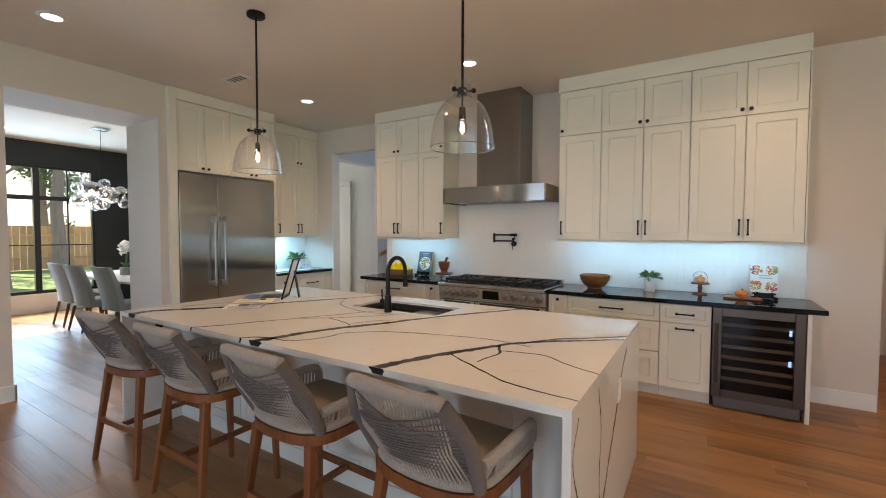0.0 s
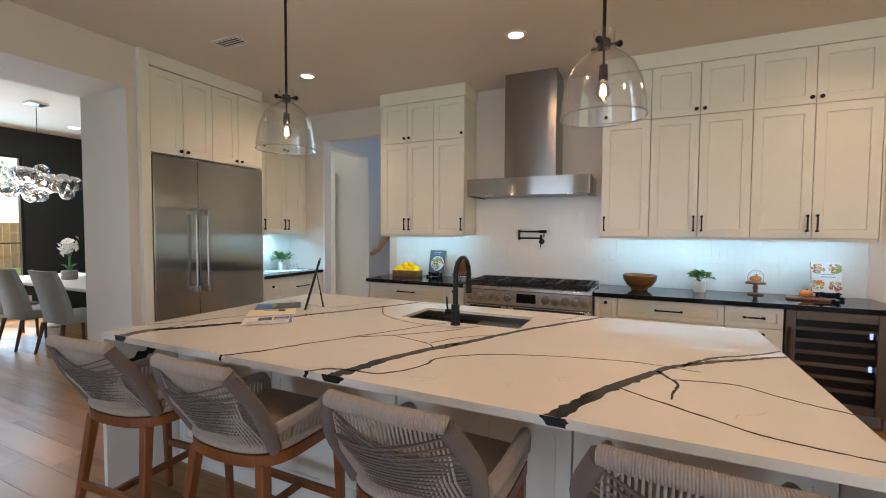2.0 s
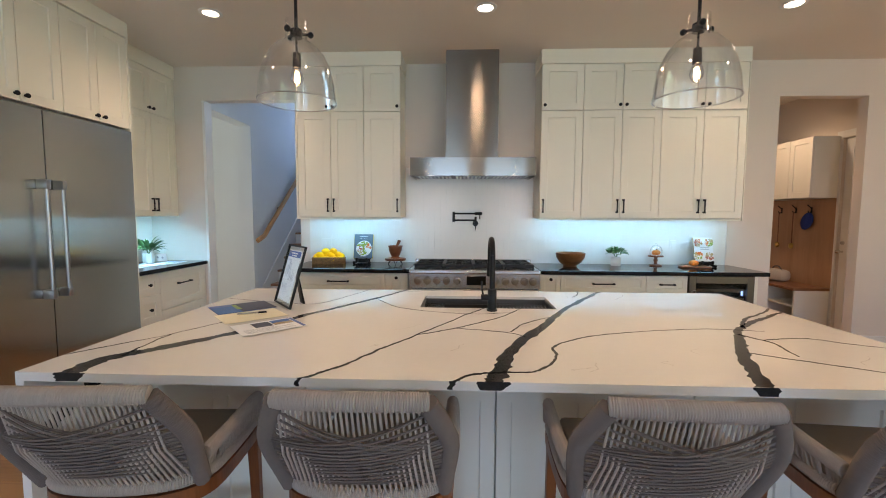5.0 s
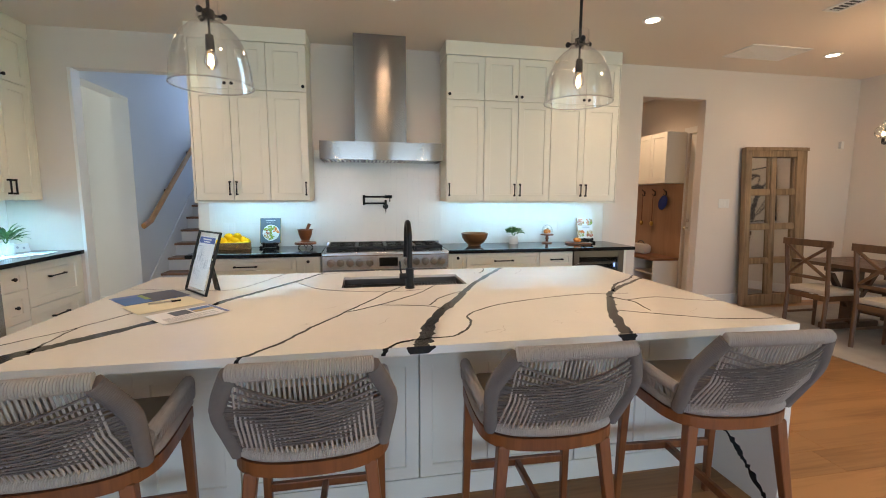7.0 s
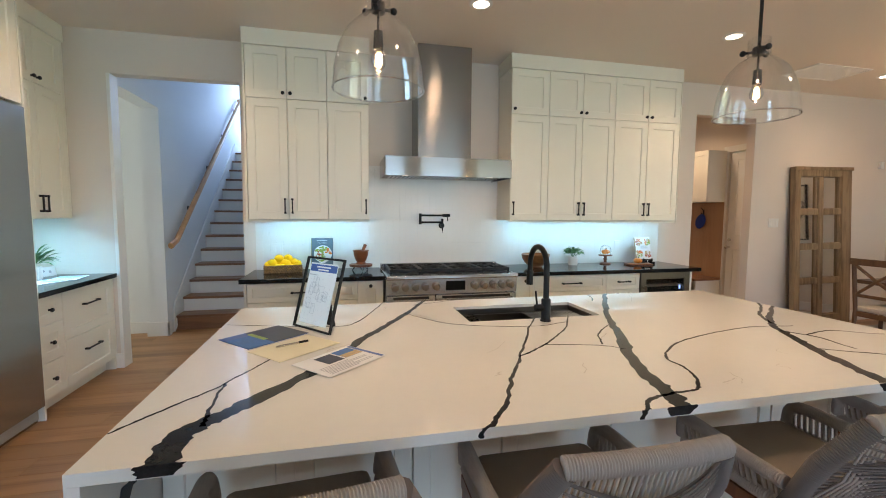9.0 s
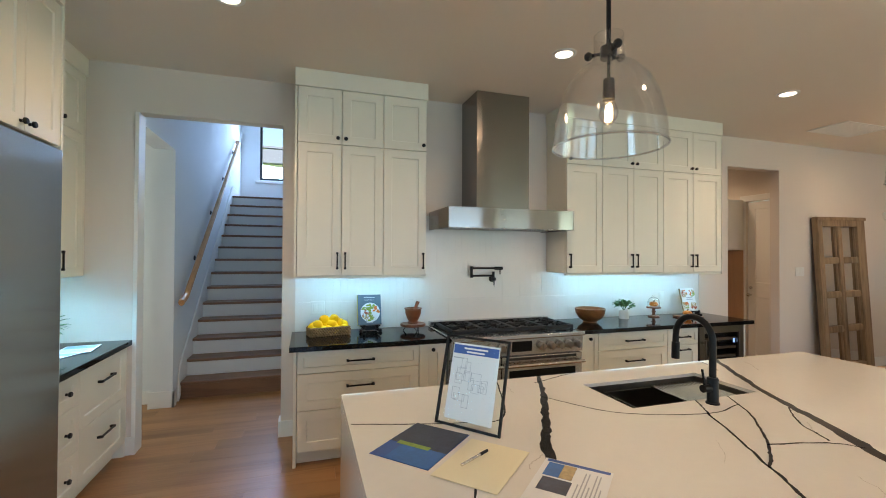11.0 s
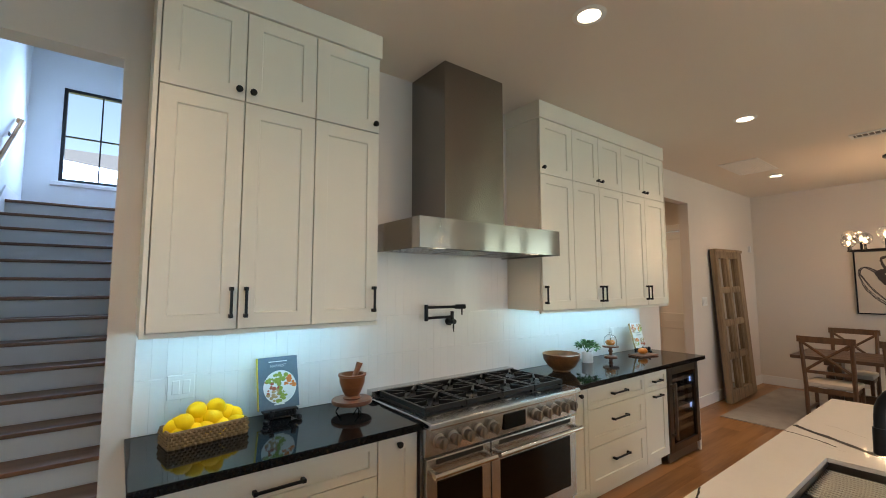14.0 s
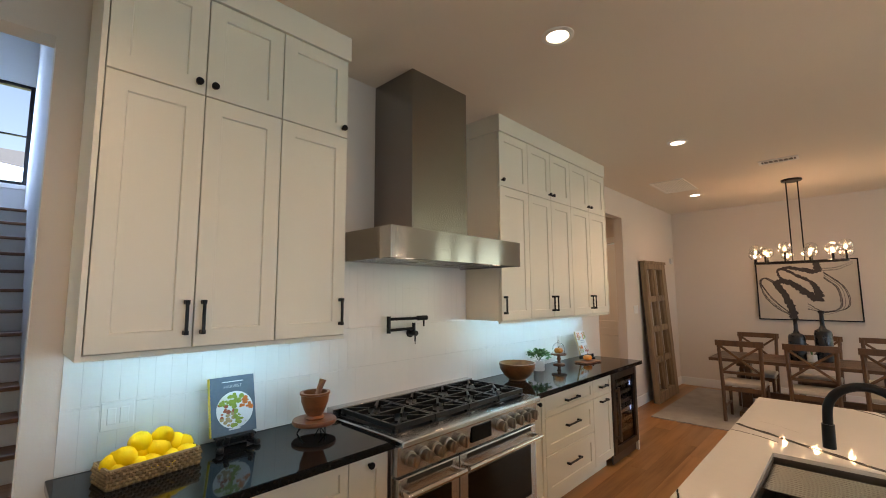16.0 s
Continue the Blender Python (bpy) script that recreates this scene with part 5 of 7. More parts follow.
def stool(m):
    st = thing("bar_stool", m, "bar stool with woven grey rope back, cushion and brown wood legs", "bar stool", "stools along the island")
    RZ = 0.62
    plan = curve_points([(-0.235, 0.20, 0), (-0.24, -0.02, 0), (-0.225, -0.15, 0), (-0.15, -0.215, 0), (0, -0.235, 0), (0.15, -0.215, 0), (0.225, -0.15, 0), (0.24, -0.02, 0), (0.235, 0.20, 0)], 5)
    bm = bmesh.new()
    rows = []
    for i, p in enumerate(plan):
        d = (plan[min(i + 1, len(plan) - 1)] - plan[max(i - 1, 0)]).normalized()
        s = Vector((-d.y, d.x, 0)) * 0.016
        rows.append([bm.verts.new(p + o + Vector((0, 0, z))) for o, z in ((s, RZ - 0.022), (s, RZ + 0.022), (-s, RZ + 0.022), (-s, RZ - 0.022))])
    for a, b in zip(rows, rows[1:]):
        for k in range(4):
            bm.faces.new((a[k], a[(k + 1) % 4], b[(k + 1) % 4], b[k]))
    bm.faces.new(rows[0]); bm.faces.new(rows[-1][::-1])
    part("seat_frame", bm, STOOLWOOD, st)
    part("seat_base", box(-0.205, -0.15, RZ - 0.012, 0.205, 0.20, RZ + 0.008, 0.004), STOOLWOOD, st)
    cu = box(-0.205, -0.185, RZ + 0.009, 0.205, 0.215, RZ + 0.08, 0.026)
    part("cushion", cu, CUSHION, st, "beige upholstered seat cushion", smooth=True)
    for sx in (-1, 1):
        for y0, y1, x0, x1, zt in ((-0.195, -0.265, 0.185, 0.245, RZ - 0.015), (0.185, 0.205, 0.225, 0.235, RZ + 0.03)):
            b = bmesh.new()
            q = [(x0 * sx, y0, zt, 0.021), (x1 * sx, y1, 0.0, 0.0135)]
            v = [[b.verts.new((x + dx * r, y + dy * r, z)) for dx, dy in ((-1, -1), (1, -1), (1, 1), (-1, 1))] for x, y, z, r in q]
            for k in range(4):
                b.faces.new((v[0][k], v[0][(k + 1) % 4], v[1][(k + 1) % 4], v[1][k]))
            b.faces.new(v[0]); b.faces.new(v[1][::-1])
            bmesh.ops.bevel(b, geom=b.edges[:], offset=0.005, segments=2, affect="EDGES", profile=0.5)
            part("leg", b, STOOLWOOD, st)
    zs = 0.27
    part("stretcher", box(-0.222, 0.185, zs - 0.018, 0.222, 0.207, zs + 0.018, 0.004), STOOLWOOD, st)
    part("stretcher", box(-0.215, -0.248, zs - 0.018, 0.215, -0.226, zs + 0.018, 0.004), STOOLWOOD, st)
    part("stretcher", box(-0.012, -0.226, zs - 0.016, 0.012, 0.185, zs + 0.016, 0.004), STOOLWOOD, st)
    low = [p + Vector((0, 0, RZ + 0.042)) for p in plan]
    part("lower_rail", wrapped(low, 0.019), ROPE, st, "rope-wrapped lower rail", smooth=True)
    post = {}
    for sx in (-1, 1):
        c = curve_points([(0.226 * sx, -0.172, RZ + 0.035), (0.236 * sx, -0.212, RZ + 0.11), (0.248 * sx, -0.262, RZ + 0.205), (0.238 * sx, -0.292, RZ + 0.262), (0.192 * sx, -0.345, RZ + 0.362)], 6)
        post[sx] = c
        part("back_post", wrapped(c, 0.0235, 1.15), TAUPE, st, "taupe rope-wrapped back post", smooth=True)
        arm = curve_points([(0.246 * sx, -0.19, RZ + 0.125), (0.252 * sx, -0.05, RZ + 0.130), (0.248 * sx, 0.14, RZ + 0.135), (0.242 * sx, 0.20, RZ + 0.118), (0.236 * sx, 0.21, RZ + 0.05)], 6)
        part("armrest", wrapped(arm, 0.0205, 1.1), ROPE, st, "rope-wrapped arm", smooth=True)
        for k in range(17):
            y = -0.16 + 0.345 * k / 16
            x = (0.238 if y > -0.1 else 0.228) * sx
            part("arm_cord", tube([(x, y, RZ + 0.05), (x + 0.010 * sx, y + 0.012, RZ + 0.122)], 0.0062, 6), ROPE, st, smooth=True)
    beam = [(x, -0.345 - 0.02 * (1 - (x / 0.195) ** 2), RZ + 0.365 + 0.006 * (1 - (x / 0.195) ** 2)) for x in (0.195 * (k / 8 - 1) for k in range(17))]
    part("top_rail", wrapped(beam, 0.0245, 1.05), ROPE, st, "light rope-wrapped top rail", smooth=True)
    n = 28
    for k in range(n):
        f = 2 * k / (n - 1) - 1
        x0, x1 = 0.185 * f, 0.205 * f
        y1 = -0.232 + 0.045 * abs(f) ** 3
        part("upright_cord", tube([(x0, -0.362 + 0.018 * f * f, RZ + 0.35), ((x0 + x1) / 2, -0.312 + 0.02 * f * f, RZ + 0.19), (x1, y1, RZ + 0.045)], 0.0038, 6), ROPE, st, smooth=True)
    rnd = random.Random(11)

    def at(sx, f):
        c = post[sx]
        u = f * (len(c) - 1)
        i = min(int(u), len(c) - 2)
        return c[i].lerp(c[i + 1], u - i)

    for sx in (-1, 1):
        for layer, count in ((0, 13), (1, 6)):
            for k in range(count):
                u = k / (count - 1)
                p = at(sx, 0.24 + 0.70 * u)
                q = at(-sx, 0.10 + 0.52 * u + rnd.uniform(-0.02, 0.02))
                pts = []
                for j in range(13):
                    t = j / 12
                    v = p.lerp(q, t)
                    bow = math.sin(math.pi * t)
                    v.y -= (0.068 - 0.016 * layer) * bow + (0.006 if sx > 0 else 0.0)
                    v.z += (RZ + 0.185 - v.z) * 0.16 * bow
                    pts.append(v)
                part("crossing_cord", tube(pts, 0.0033, 5), CORD, st, smooth=True)
    return st


first = stool(pose(-3.155, 1.42, 0, 0, 0, 4))
for x, y, a in ((-2.42, 1.43, 0), (-1.585, 1.42, -2), (-0.825, 1.42, -4)):
    copy_thing(first, pose(x, y, 0, 0, 0, a))


# ---- small things on the counters ----
CZ = 0.915


def book(m, w, h, t, cover, spine, label):
    """An upright closed book; its cover looks to -y."""
    b = thing("cookbook", m, label, "book")
    part("pages", box(-w / 2 + 0.003, 0.003, 0.004, w / 2 - 0.004, t - 0.003, h - 0.004), PAPER, b)
    c = part("cover", box(-w / 2, 0, 0, w / 2, 0.003, h, 0.001), cover, b)
    part("back_cover", box(-w / 2, t - 0.003, 0, w / 2, t, h, 0.001), spine, b)
    part("spine", box(-w / 2 - 0.002, 0, 0, -w / 2, t, h), spine, b)
    return b, c


def easel(m, w, label):
    e = thing("book_stand", m, label, "book stand")
    for s in (-1, 1):
        bm = tube(curve_points([(s * w * 0.30, -0.075, 0.066), (s * w * 0.33, -0.072, 0.040), (s * w * 0.30, -0.03, 0.030), (s * w * 0.40, -0.05, 0.016), (s * w * 0.48, -0.075, 0.012)], 6), 0.0125, 8)
        ball((s * w * 0.48, -0.075, 0.0125), 0.0165, bm, u=10, v=7)
        part("foot", bm, BLACK, e, smooth=True)
    part("ledge", box(-w / 2, -0.05, 0.044, w / 2, 0.012, 0.056, 0.003), BLACK, e)
    part("back", box(-w * 0.4, 0.012, 0.005, w * 0.4, 0.024, 0.14, 0.004), BLACK, e)
    return e


def plate_disc(bm_parent, x, z, r, spec, seed, y=-0.0006):
    """Food drawn flat on a cover: a pale dish with coloured pieces."""
    part("printed_dish", lathe([(0, 0), (r, 0), (r, 0.0006), (0, 0.0006)], 28), PAPER, bm_parent).matrix_basis = pose(x, y, z, 90, 0, 0)
    rnd = random.Random(seed)
    mats = spec
    for k in range(96):
        a, rr = rnd.uniform(0, 6.28), r * 0.98 * math.sqrt(rnd.random())
        mt = mats[int((a / 6.28) * len(mats)) % len(mats)]
        ob = part("printed_food", lathe([(0, 0), (r * rnd.uniform(0.07, 0.16), 0), (0, 0.0004)], 7), mt, bm_parent)
        ob.matrix_basis = pose(x + rr * 0.9 * math.cos(a), y - 0.0006 - 0.00005 * k, z + rr * 0.9 * math.sin(a), 90, 0, 0) @ Matrix.Diagonal((1, rnd.uniform(0.5, 1), 1, 1))


tilt = -14
easel(pose(-3.255, 4.80, CZ), 0.18, "black wooden book stand on the granite worktop")
b, c = book(pose(-3.255, 4.785, CZ + 0.057, tilt), 0.212, 0.274, 0.026, SLATE, YELLOW, "slate blue salad cookbook with yellow spine, standing on an easel")
plate_disc(c, 0.006, 0.112, 0.088, [ORANGE, GREENP, GREENP, REDP, TANP, GREENP, PAPER], 3)
letters("title", "HARVEST", 0.021, pose(0, -0.0008, 0.218, 90), GREYPRINT, c)
part("title_bar", box(-0.05, -0.001, 0.246, 0.05, -0.0004, 0.250), PAPER, c)
part("title_bar", box(-0.028, -0.001, 0.02, 0.028, -0.0004, 0.025), PAPER, c)

easel(pose(0.46, 4.76, CZ), 0.17, "black wooden book stand on the granite worktop")
b, c = book(pose(0.46, 4.745, CZ + 0.057, tilt), 0.20, 0.260, 0.018, PAPER, TANP, "white cookbook with food pictures at its corners, on a stand")
for x, z, s, sp in ((-0.055, 0.20, 5, [ORANGE, REDP, TANP]), (0.06, 0.205, 6, [TANP, ORANGE, GREENP]), (-0.06, 0.065, 7, [ORANGE, TANP, GREENP]), (0.055, 0.055, 8, [TANP, REDP])):
    plate_disc(c, x, z, 0.050, sp, s)
for k in range(2):
    part("title_bar", box(-0.035, -0.001, 0.128 + 0.022 * k, 0.06, -0.0004, 0.137 + 0.022 * k), GREYPRINT, c)

basket = thing("fruit_basket", pose(-3.62, 4.72, CZ, 0, 0, 9), "shallow woven seagrass basket on the granite worktop", "basket")
bw, bd, bh = 0.165, 0.075, 0.068
part("bottom", box(-bw, -bd, 0.001, bw, bd, 0.008, 0.002), WEAVE, basket)
bm = bmesh.new()
for layer in range(5):
    z = 0.008 + 0.0135 * layer
    ring = []
    per = [(-bw + 2 * bw * k / 30, -bd) for k in range(30)] + [(bw, -bd + 2 * bd * k / 12) for k in range(12)] + [(bw - 2 * bw * k / 30, bd) for k in range(30)] + [(-bw, bd - 2 * bd * k / 12) for k in range(12)]
    for k, (x, y) in enumerate(per):
        o = 0.004 if (k + layer) % 2 else -0.003
        nx, ny = (0, -1) if k < 30 else (1, 0) if k < 42 else (0, 1) if k < 72 else (-1, 0)
        ring.append(Vector((x + nx * o, y + ny * o, z)))
    tube(ring + [ring[0]], 0.0085, 6, bm)
part("woven_side", bm, WEAVE, basket, smooth=True)
part("rim", tube([(-bw, -bd, bh), (bw, -bd, bh), (bw, bd, bh), (-bw, bd, bh), (-bw, -bd, bh)], 0.008, 6), WEAVE, basket, smooth=True)
rnd = random.Random(21)
spots = [(-0.12 + 0.06 * i, -0.035 + 0.065 * j, 0.05) for j in range(2) for i in range(5)] + [(-0.10 + 0.066 * i, -0.012 + 0.03 * (i % 2), 0.096) for i in range(4)] + [(-0.13, 0.0, 0.075), (0.125, 0.01, 0.08), (-0.03, 0.008, 0.134), (0.045, 0.0, 0.136)]
LB = pose(-3.62, 4.72, CZ, 0, 0, 9)
lem = bmesh.new()
lathe([(0, -0.038), (0.006, -0.036), (0.010, -0.031), (0.025, -0.022), (0.034, -0.006), (0.034, 0.008), (0.025, 0.022), (0.010, 0.031), (0.005, 0.035), (0, 0.036)], 18, lem)
lemon = tagged(part("lemon", lem, LEMON, smooth=True), "ripe yellow lemon piled in a woven basket", "lemon", "lemons in the basket")
for i, (x, y, z) in enumerate(spots):
    m = LB @ pose(x + rnd.uniform(-0.006, 0.006), y + rnd.uniform(-0.005, 0.005), z - 0.006, rnd.uniform(55, 125), rnd.uniform(-30, 30), rnd.uniform(0, 180)) @ Matrix.Diagonal((1.12, 1.12, 1.18, 1))
    if i == 0:
        lemon.matrix_basis = m
    else:
        copy_thing(lemon, m)

riser = thing("wooden_riser", pose(-2.875, 4.70, CZ), "round acacia riser on black wire legs", "serving stand")
part("board", lathe([(0, 0.045), (0.112, 0.045), (0.115, 0.05), (0.115, 0.062), (0.112, 0.067), (0, 0.067)], 32), ACACIA, riser, smooth=True)
for k in range(3):
    a = radians(40 + 120 * k)
    c, s = math.cos(a), math.sin(a)
    part("leg", tube([(0.06 * c - 0.02 * s, 0.06 * s + 0.02 * c, 0.046), (0.088 * c, 0.088 * s, 0.004), (0.06 * c + 0.02 * s, 0.06 * s - 0.02 * c, 0.046)], 0.004, 6), BLACK, riser)
mortar = thing("mortar", pose(-2.875, 4.70, CZ + 0.068) @ Matrix.Diagonal((1.34, 1.34, 1.2, 1)), "turned wooden mortar and pestle on a round riser", "mortar and pestle")
part("bowl", lathe([(0, 0), (0.036, 0), (0.040, 0.006), (0.030, 0.016), (0.040, 0.035), (0.053, 0.075), (0.055, 0.105), (0.060, 0.108), (0.060, 0.116), (0.048, 0.116), (0.042, 0.06), (0, 0.03)], 28), ACACIA, mortar, smooth=True)
part("pestle", tube([(-0.012, 0, 0.045), (0.01, 0, 0.10), (0.035, 0, 0.165)], 0.012, 12, radii=[0.016, 0.010, 0.014]), ACACIA, mortar, "wooden pestle", smooth=True)

bowl = tagged(part("wooden_bowl", lathe([(0, 0), (0.062, 0), (0.066, 0.006), (0.064, 0.012), (0.10, 0.04), (0.128, 0.085), (0.136, 0.128), (0.129, 0.131), (0.118, 0.09), (0.09, 0.05), (0, 0.024)], 40), BOWLWOOD, smooth=True), "round brown wooden bowl on the black granite worktop", "bowl")
bowl.matrix_basis = pose(-0.985, 4.67, CZ) @ Matrix.Diagonal((1.14, 1.14, 1.12, 1))


def leaf_mesh(l, w):
    bm = bmesh.new()
    n = 5
    rows = []
    for i in range(n + 1):
        t = i / n
        ww = w * math.sin(math.pi * min(1, t * 0.93 + 0.05)) * 0.5
        z = 0.25 * l * math.sin(t * 2.2)
        rows.append([bm.verts.new((-ww, t * l, z + ww * 0.3)), bm.verts.new((0, t * l, z)), bm.verts.new((ww, t * l, z + ww * 0.3))])
    for a, b in zip(rows, rows[1:]):
        bm.faces.new((a[0], a[1], b[1], b[0]))
        bm.faces.new((a[1], a[2], b[2], b[1]))
    return bm


def potted(name, m, pot_r, pot_h, leaf, count, spread, height, l, w, label, ribs=False, seed=1, pot=None):
    p = thing(name, m, label, "plant")
    prof = [(0, 0), (pot_r * 0.92, 0), (pot_r, 0.006), (pot_r, pot_h), (pot_r * 0.9, pot_h), (pot_r * 0.88, pot_h - 0.012), (0, pot_h - 0.012)]
    bm = lathe(prof, 28)
    if ribs:
        for k in range(22):
            a = 2 * math.pi * k / 22
            rod((pot_r * math.cos(a), pot_r * math.sin(a), 0.006), (pot_r * math.cos(a), pot_r * math.sin(a), pot_h - 0.004), 0.0045, seg=6, bm=bm)
    part("pot", bm, pot or CERAMIC, p, "white ceramic pot", smooth=True)
    rnd = random.Random(seed)
    proto = None
    for k in range(count):
        a, rr = rnd.uniform(0, 360), math.sqrt(rnd.random())
        up = height * (1 - 0.6 * rr) * rnd.uniform(0.6, 1)
        q = pose(spread * rr * math.cos(radians(a)) * 0.7, spread * rr * math.sin(radians(a)) * 0.7, pot_h + up * 0.75, rnd.uniform(-25, 45), rnd.uniform(-20, 20), a - 90 + rnd.uniform(-40, 40))
        if proto is None:
            proto = part("leaf", leaf_mesh(l, w), leaf, p, smooth=True)
            ob = proto
        else:
            ob = new("leaf", proto.data)
            ob.parent = p
        ob.matrix_basis = q
    bm = bmesh.new()
    for k in range(9):
        a = rnd.uniform(0, 6.28)
        rod((0, 0, pot_h - 0.015), (spread * 0.5 * math.cos(a), spread * 0.5 * math.sin(a), pot_h + height * rnd.uniform(0.5, 0.85)), 0.0022, 0.0012, 5, bm)
    part("stems", bm, leaf, p)
    return p


potted("potted_plant", pose(-0.47, 4.77, CZ), 0.052, 0.10, PALELEAF, 75, 0.115, 0.125, 0.055, 0.034, "leafy green plant in a white pot on the worktop", seed=4)
potted("fern", pose(-5.58, 4.58, CZ), 0.052, 0.11, LEAF, 60, 0.08, 0.11, 0.15, 0.026, "green fern in a ribbed white pot by the fridge", True, 9)

cake = thing("cake_stand", pose(-0.03, 4.80, CZ), "small turned wooden cake stand on the worktop", "cake stand")
part("foot", lathe([(0, 0), (0.062, 0), (0.062, 0.012), (0.018, 0.02), (0.016, 0.045), (0.024, 0.06), (0.016, 0.075), (0.02, 0.098), (0, 0.098)], 24), ACACIA, cake, smooth=True)
part("plate", lathe([(0, 0.098), (0.078, 0.098), (0.078, 0.112), (0, 0.112)], 28), ACACIA, cake, smooth=True)


def pumpkin(m, r, label):
    p = thing("pumpkin", m, label, "pumpkin")
    bm = bmesh.new()
    seg, rings = 40, 12
    rows = []
    for i in range(1, rings):
        v = math.pi * i / rings
        rows.append([bm.verts.new((r * math.sin(v) * math.cos(u) * (1 - 0.09 * abs(math.sin(4 * u)) ** 0.5 + 0.06), r * math.sin(v) * math.sin(u) * (1 - 0.09 * abs(math.sin(4 * u)) ** 0.5 + 0.06), r * 0.68 + r * 0.68 * -math.cos(v) * (1 - 0.25 * math.exp(-math.sin(v) * 5)))) for u in (2 * math.pi * k / seg for k in range(seg))])
    for a, b in zip(rows, rows[1:]):
        for k in range(seg):
            bm.faces.new((a[k], a[(k + 1) % seg], b[(k + 1) % seg], b[k]))
    bm.faces.new(rows[0][::-1]); bm.faces.new(rows[-1])
    part("body", bm, PUMPKIN, p, smooth=True)
    part("stem", tube([(0, 0, r * 1.05), (0.003, 0, r * 1.35), (0.01, 0, r * 1.6)], r * 0.14, 8), STEM, p, "dry brown stem")
    return p


pumpkin(pose(-0.03, 4.80, CZ + 0.113), 0.045, "small orange pumpkin under a glass dome")
dome = thing("glass_dome", pose(-0.03, 4.80, CZ + 0.1125), "clear glass cloche on a wooden cake stand", "cloche")
o = [(0.062, 0), (0.062, 0.055), (0.052, 0.085), (0.03, 0.105), (0.006, 0.112)]
part("dome", lathe(o + [(max(r - 0.0025, 0.001), z - 0.0015) for r, z in o[::-1]], 28, closed=True), CLEAR, dome, smooth=True).visible_shadow = False
part("knob", ball((0, 0, 0.122), 0.012), CLEAR, dome, smooth=True).visible_shadow = False
board = thing("cutting_board", pose(0.30, 4.64, CZ, 0, 0, -8), "small acacia cutting board on the granite worktop", "cutting board")
part("board", box(-0.14, -0.075, 0.001, 0.14, 0.075, 0.018, 0.007), ACACIA, board, smooth=True)
pumpkin(pose(0.29, 4.64, CZ + 0.0185), 0.046, "small orange pumpkin on a cutting board")


def switch_plate(m, gangs, label):
    s = thing("light_switch", m, label, "light switch")
    w = 0.046 * gangs + 0.026
    part("plate", box(-w / 2, -0.007, -0.06, w / 2, -0.0005, 0.06, 0.002), PLASTIC, s)
    for k in range(gangs):
        x = -0.046 * (gangs - 1) / 2 + 0.046 * k
        part("rocker", box(x - 0.016, -0.011, -0.034, x + 0.016, -0.007, 0.034, 0.002), PLASTIC, s)


TF = WALL_Y - 0.0085
switch_plate(pose(-3.705, TF, 1.125), 2, "white double light switch on the tiled backsplash")
switch_plate(pose(0.20, TF, 1.125), 1, "white light switch on the tiled backsplash")
switch_plate(pose(2.575, WALL_Y, 1.40), 3, "white triple light switch on the painted wall")
switch_plate(pose(-5.80, 4.45, 1.12, 0, 0, 90), 1, "white light switch above the worktop")
sensor = tagged(part("wall_sensor", box(4.37, WALL_Y - 0.04, 2.17, 4.43, WALL_Y - 0.001, 2.27, 0.008), PLASTIC), "small white motion sensor on the wall", "sensor")

# papers, frame and pen on the island
IT = IZ + 0.001


def sheet(name, x, y, rz, w, h, z, material, label):
    s = thing(name, pose(x, y, z, 0, 0, rz), label, "paper")
    part("sheet", box(-w / 2, -h / 2, 0, w / 2, h / 2, 0.0012), material, s)
    return s


f = sheet("brochure", -3.40, 2.43, 43, 0.31, 0.24, IT, BLUE, "glossy blue brochure with a house photo on the island")
part("photo", box(-0.03, -0.118, 0.0014, 0.154, 0.118, 0.0018), DUSK, f, "dark landscape photo")
part("photo", box(-0.154, -0.118, 0.0014, -0.03, 0.06, 0.0018), MIDBLUE, f, "bright blue sky photo")
part("photo", box(-0.04, -0.05, 0.0020, -0.015, 0.085, 0.0023), GREENP, f, "strip of green lawn")
f = sheet("cream_envelope", -3.245, 2.225, 43, 0.305, 0.225, IT + 0.002, CREAM, "pale yellow envelope lying on the island")
f = sheet("flyer", -3.055, 2.015, 43, 0.29, 0.215, IT + 0.004, PAPER, "white property flyer with two small photos")
part("photo", box(-0.06, -0.005, 0.0014, 0.02, 0.085, 0.0018), DUSK, f)
part("photo", box(0.03, 0.0, 0.0014, 0.12, 0.09, 0.0018), MIDBLUE, f)
part("photo", box(0.03, 0.0, 0.0019, 0.12, 0.04, 0.0022), TANP, f)
part("banner", box(0.125, -0.1, 0.0014, 0.142, 0.1, 0.0018), BLUE, f)
for k in range(7):
    part("text_line", box(-0.12, -0.09 + 0.011 * k, 0.0014, 0.02 + 0.08 * (k % 3 > 0), -0.086 + 0.011 * k, 0.0017), GREYPRINT, f)
pen = thing("pen", pose(-3.26, 2.26, IT + 0.0075, 0, 0, 30), "silver ballpoint pen with a black grip", "pen")
part("barrel", rod((-0.07, 0, 0), (0.03, 0, 0), 0.0048), CHROME, pen, smooth=True)
part("grip", rod((0.03, 0, 0), (0.072, 0, 0), 0.0058, 0.005), BLACK, pen, smooth=True)
edge = Vector((0.19, -0.23, 0)).normalized()
frame_m = pose(-3.205, 2.495, IT, 0, 0, math.degrees(math.atan2(edge.y, edge.x)))
fr = thing("document_frame", frame_m @ pose(0, 0, 0, -16, 0, 0), "black framed floor plan sheet standing on an easel leg", "picture frame")
bm = box(-0.148, 0, 0.002, -0.138, 0.014, 0.365, 0.002)
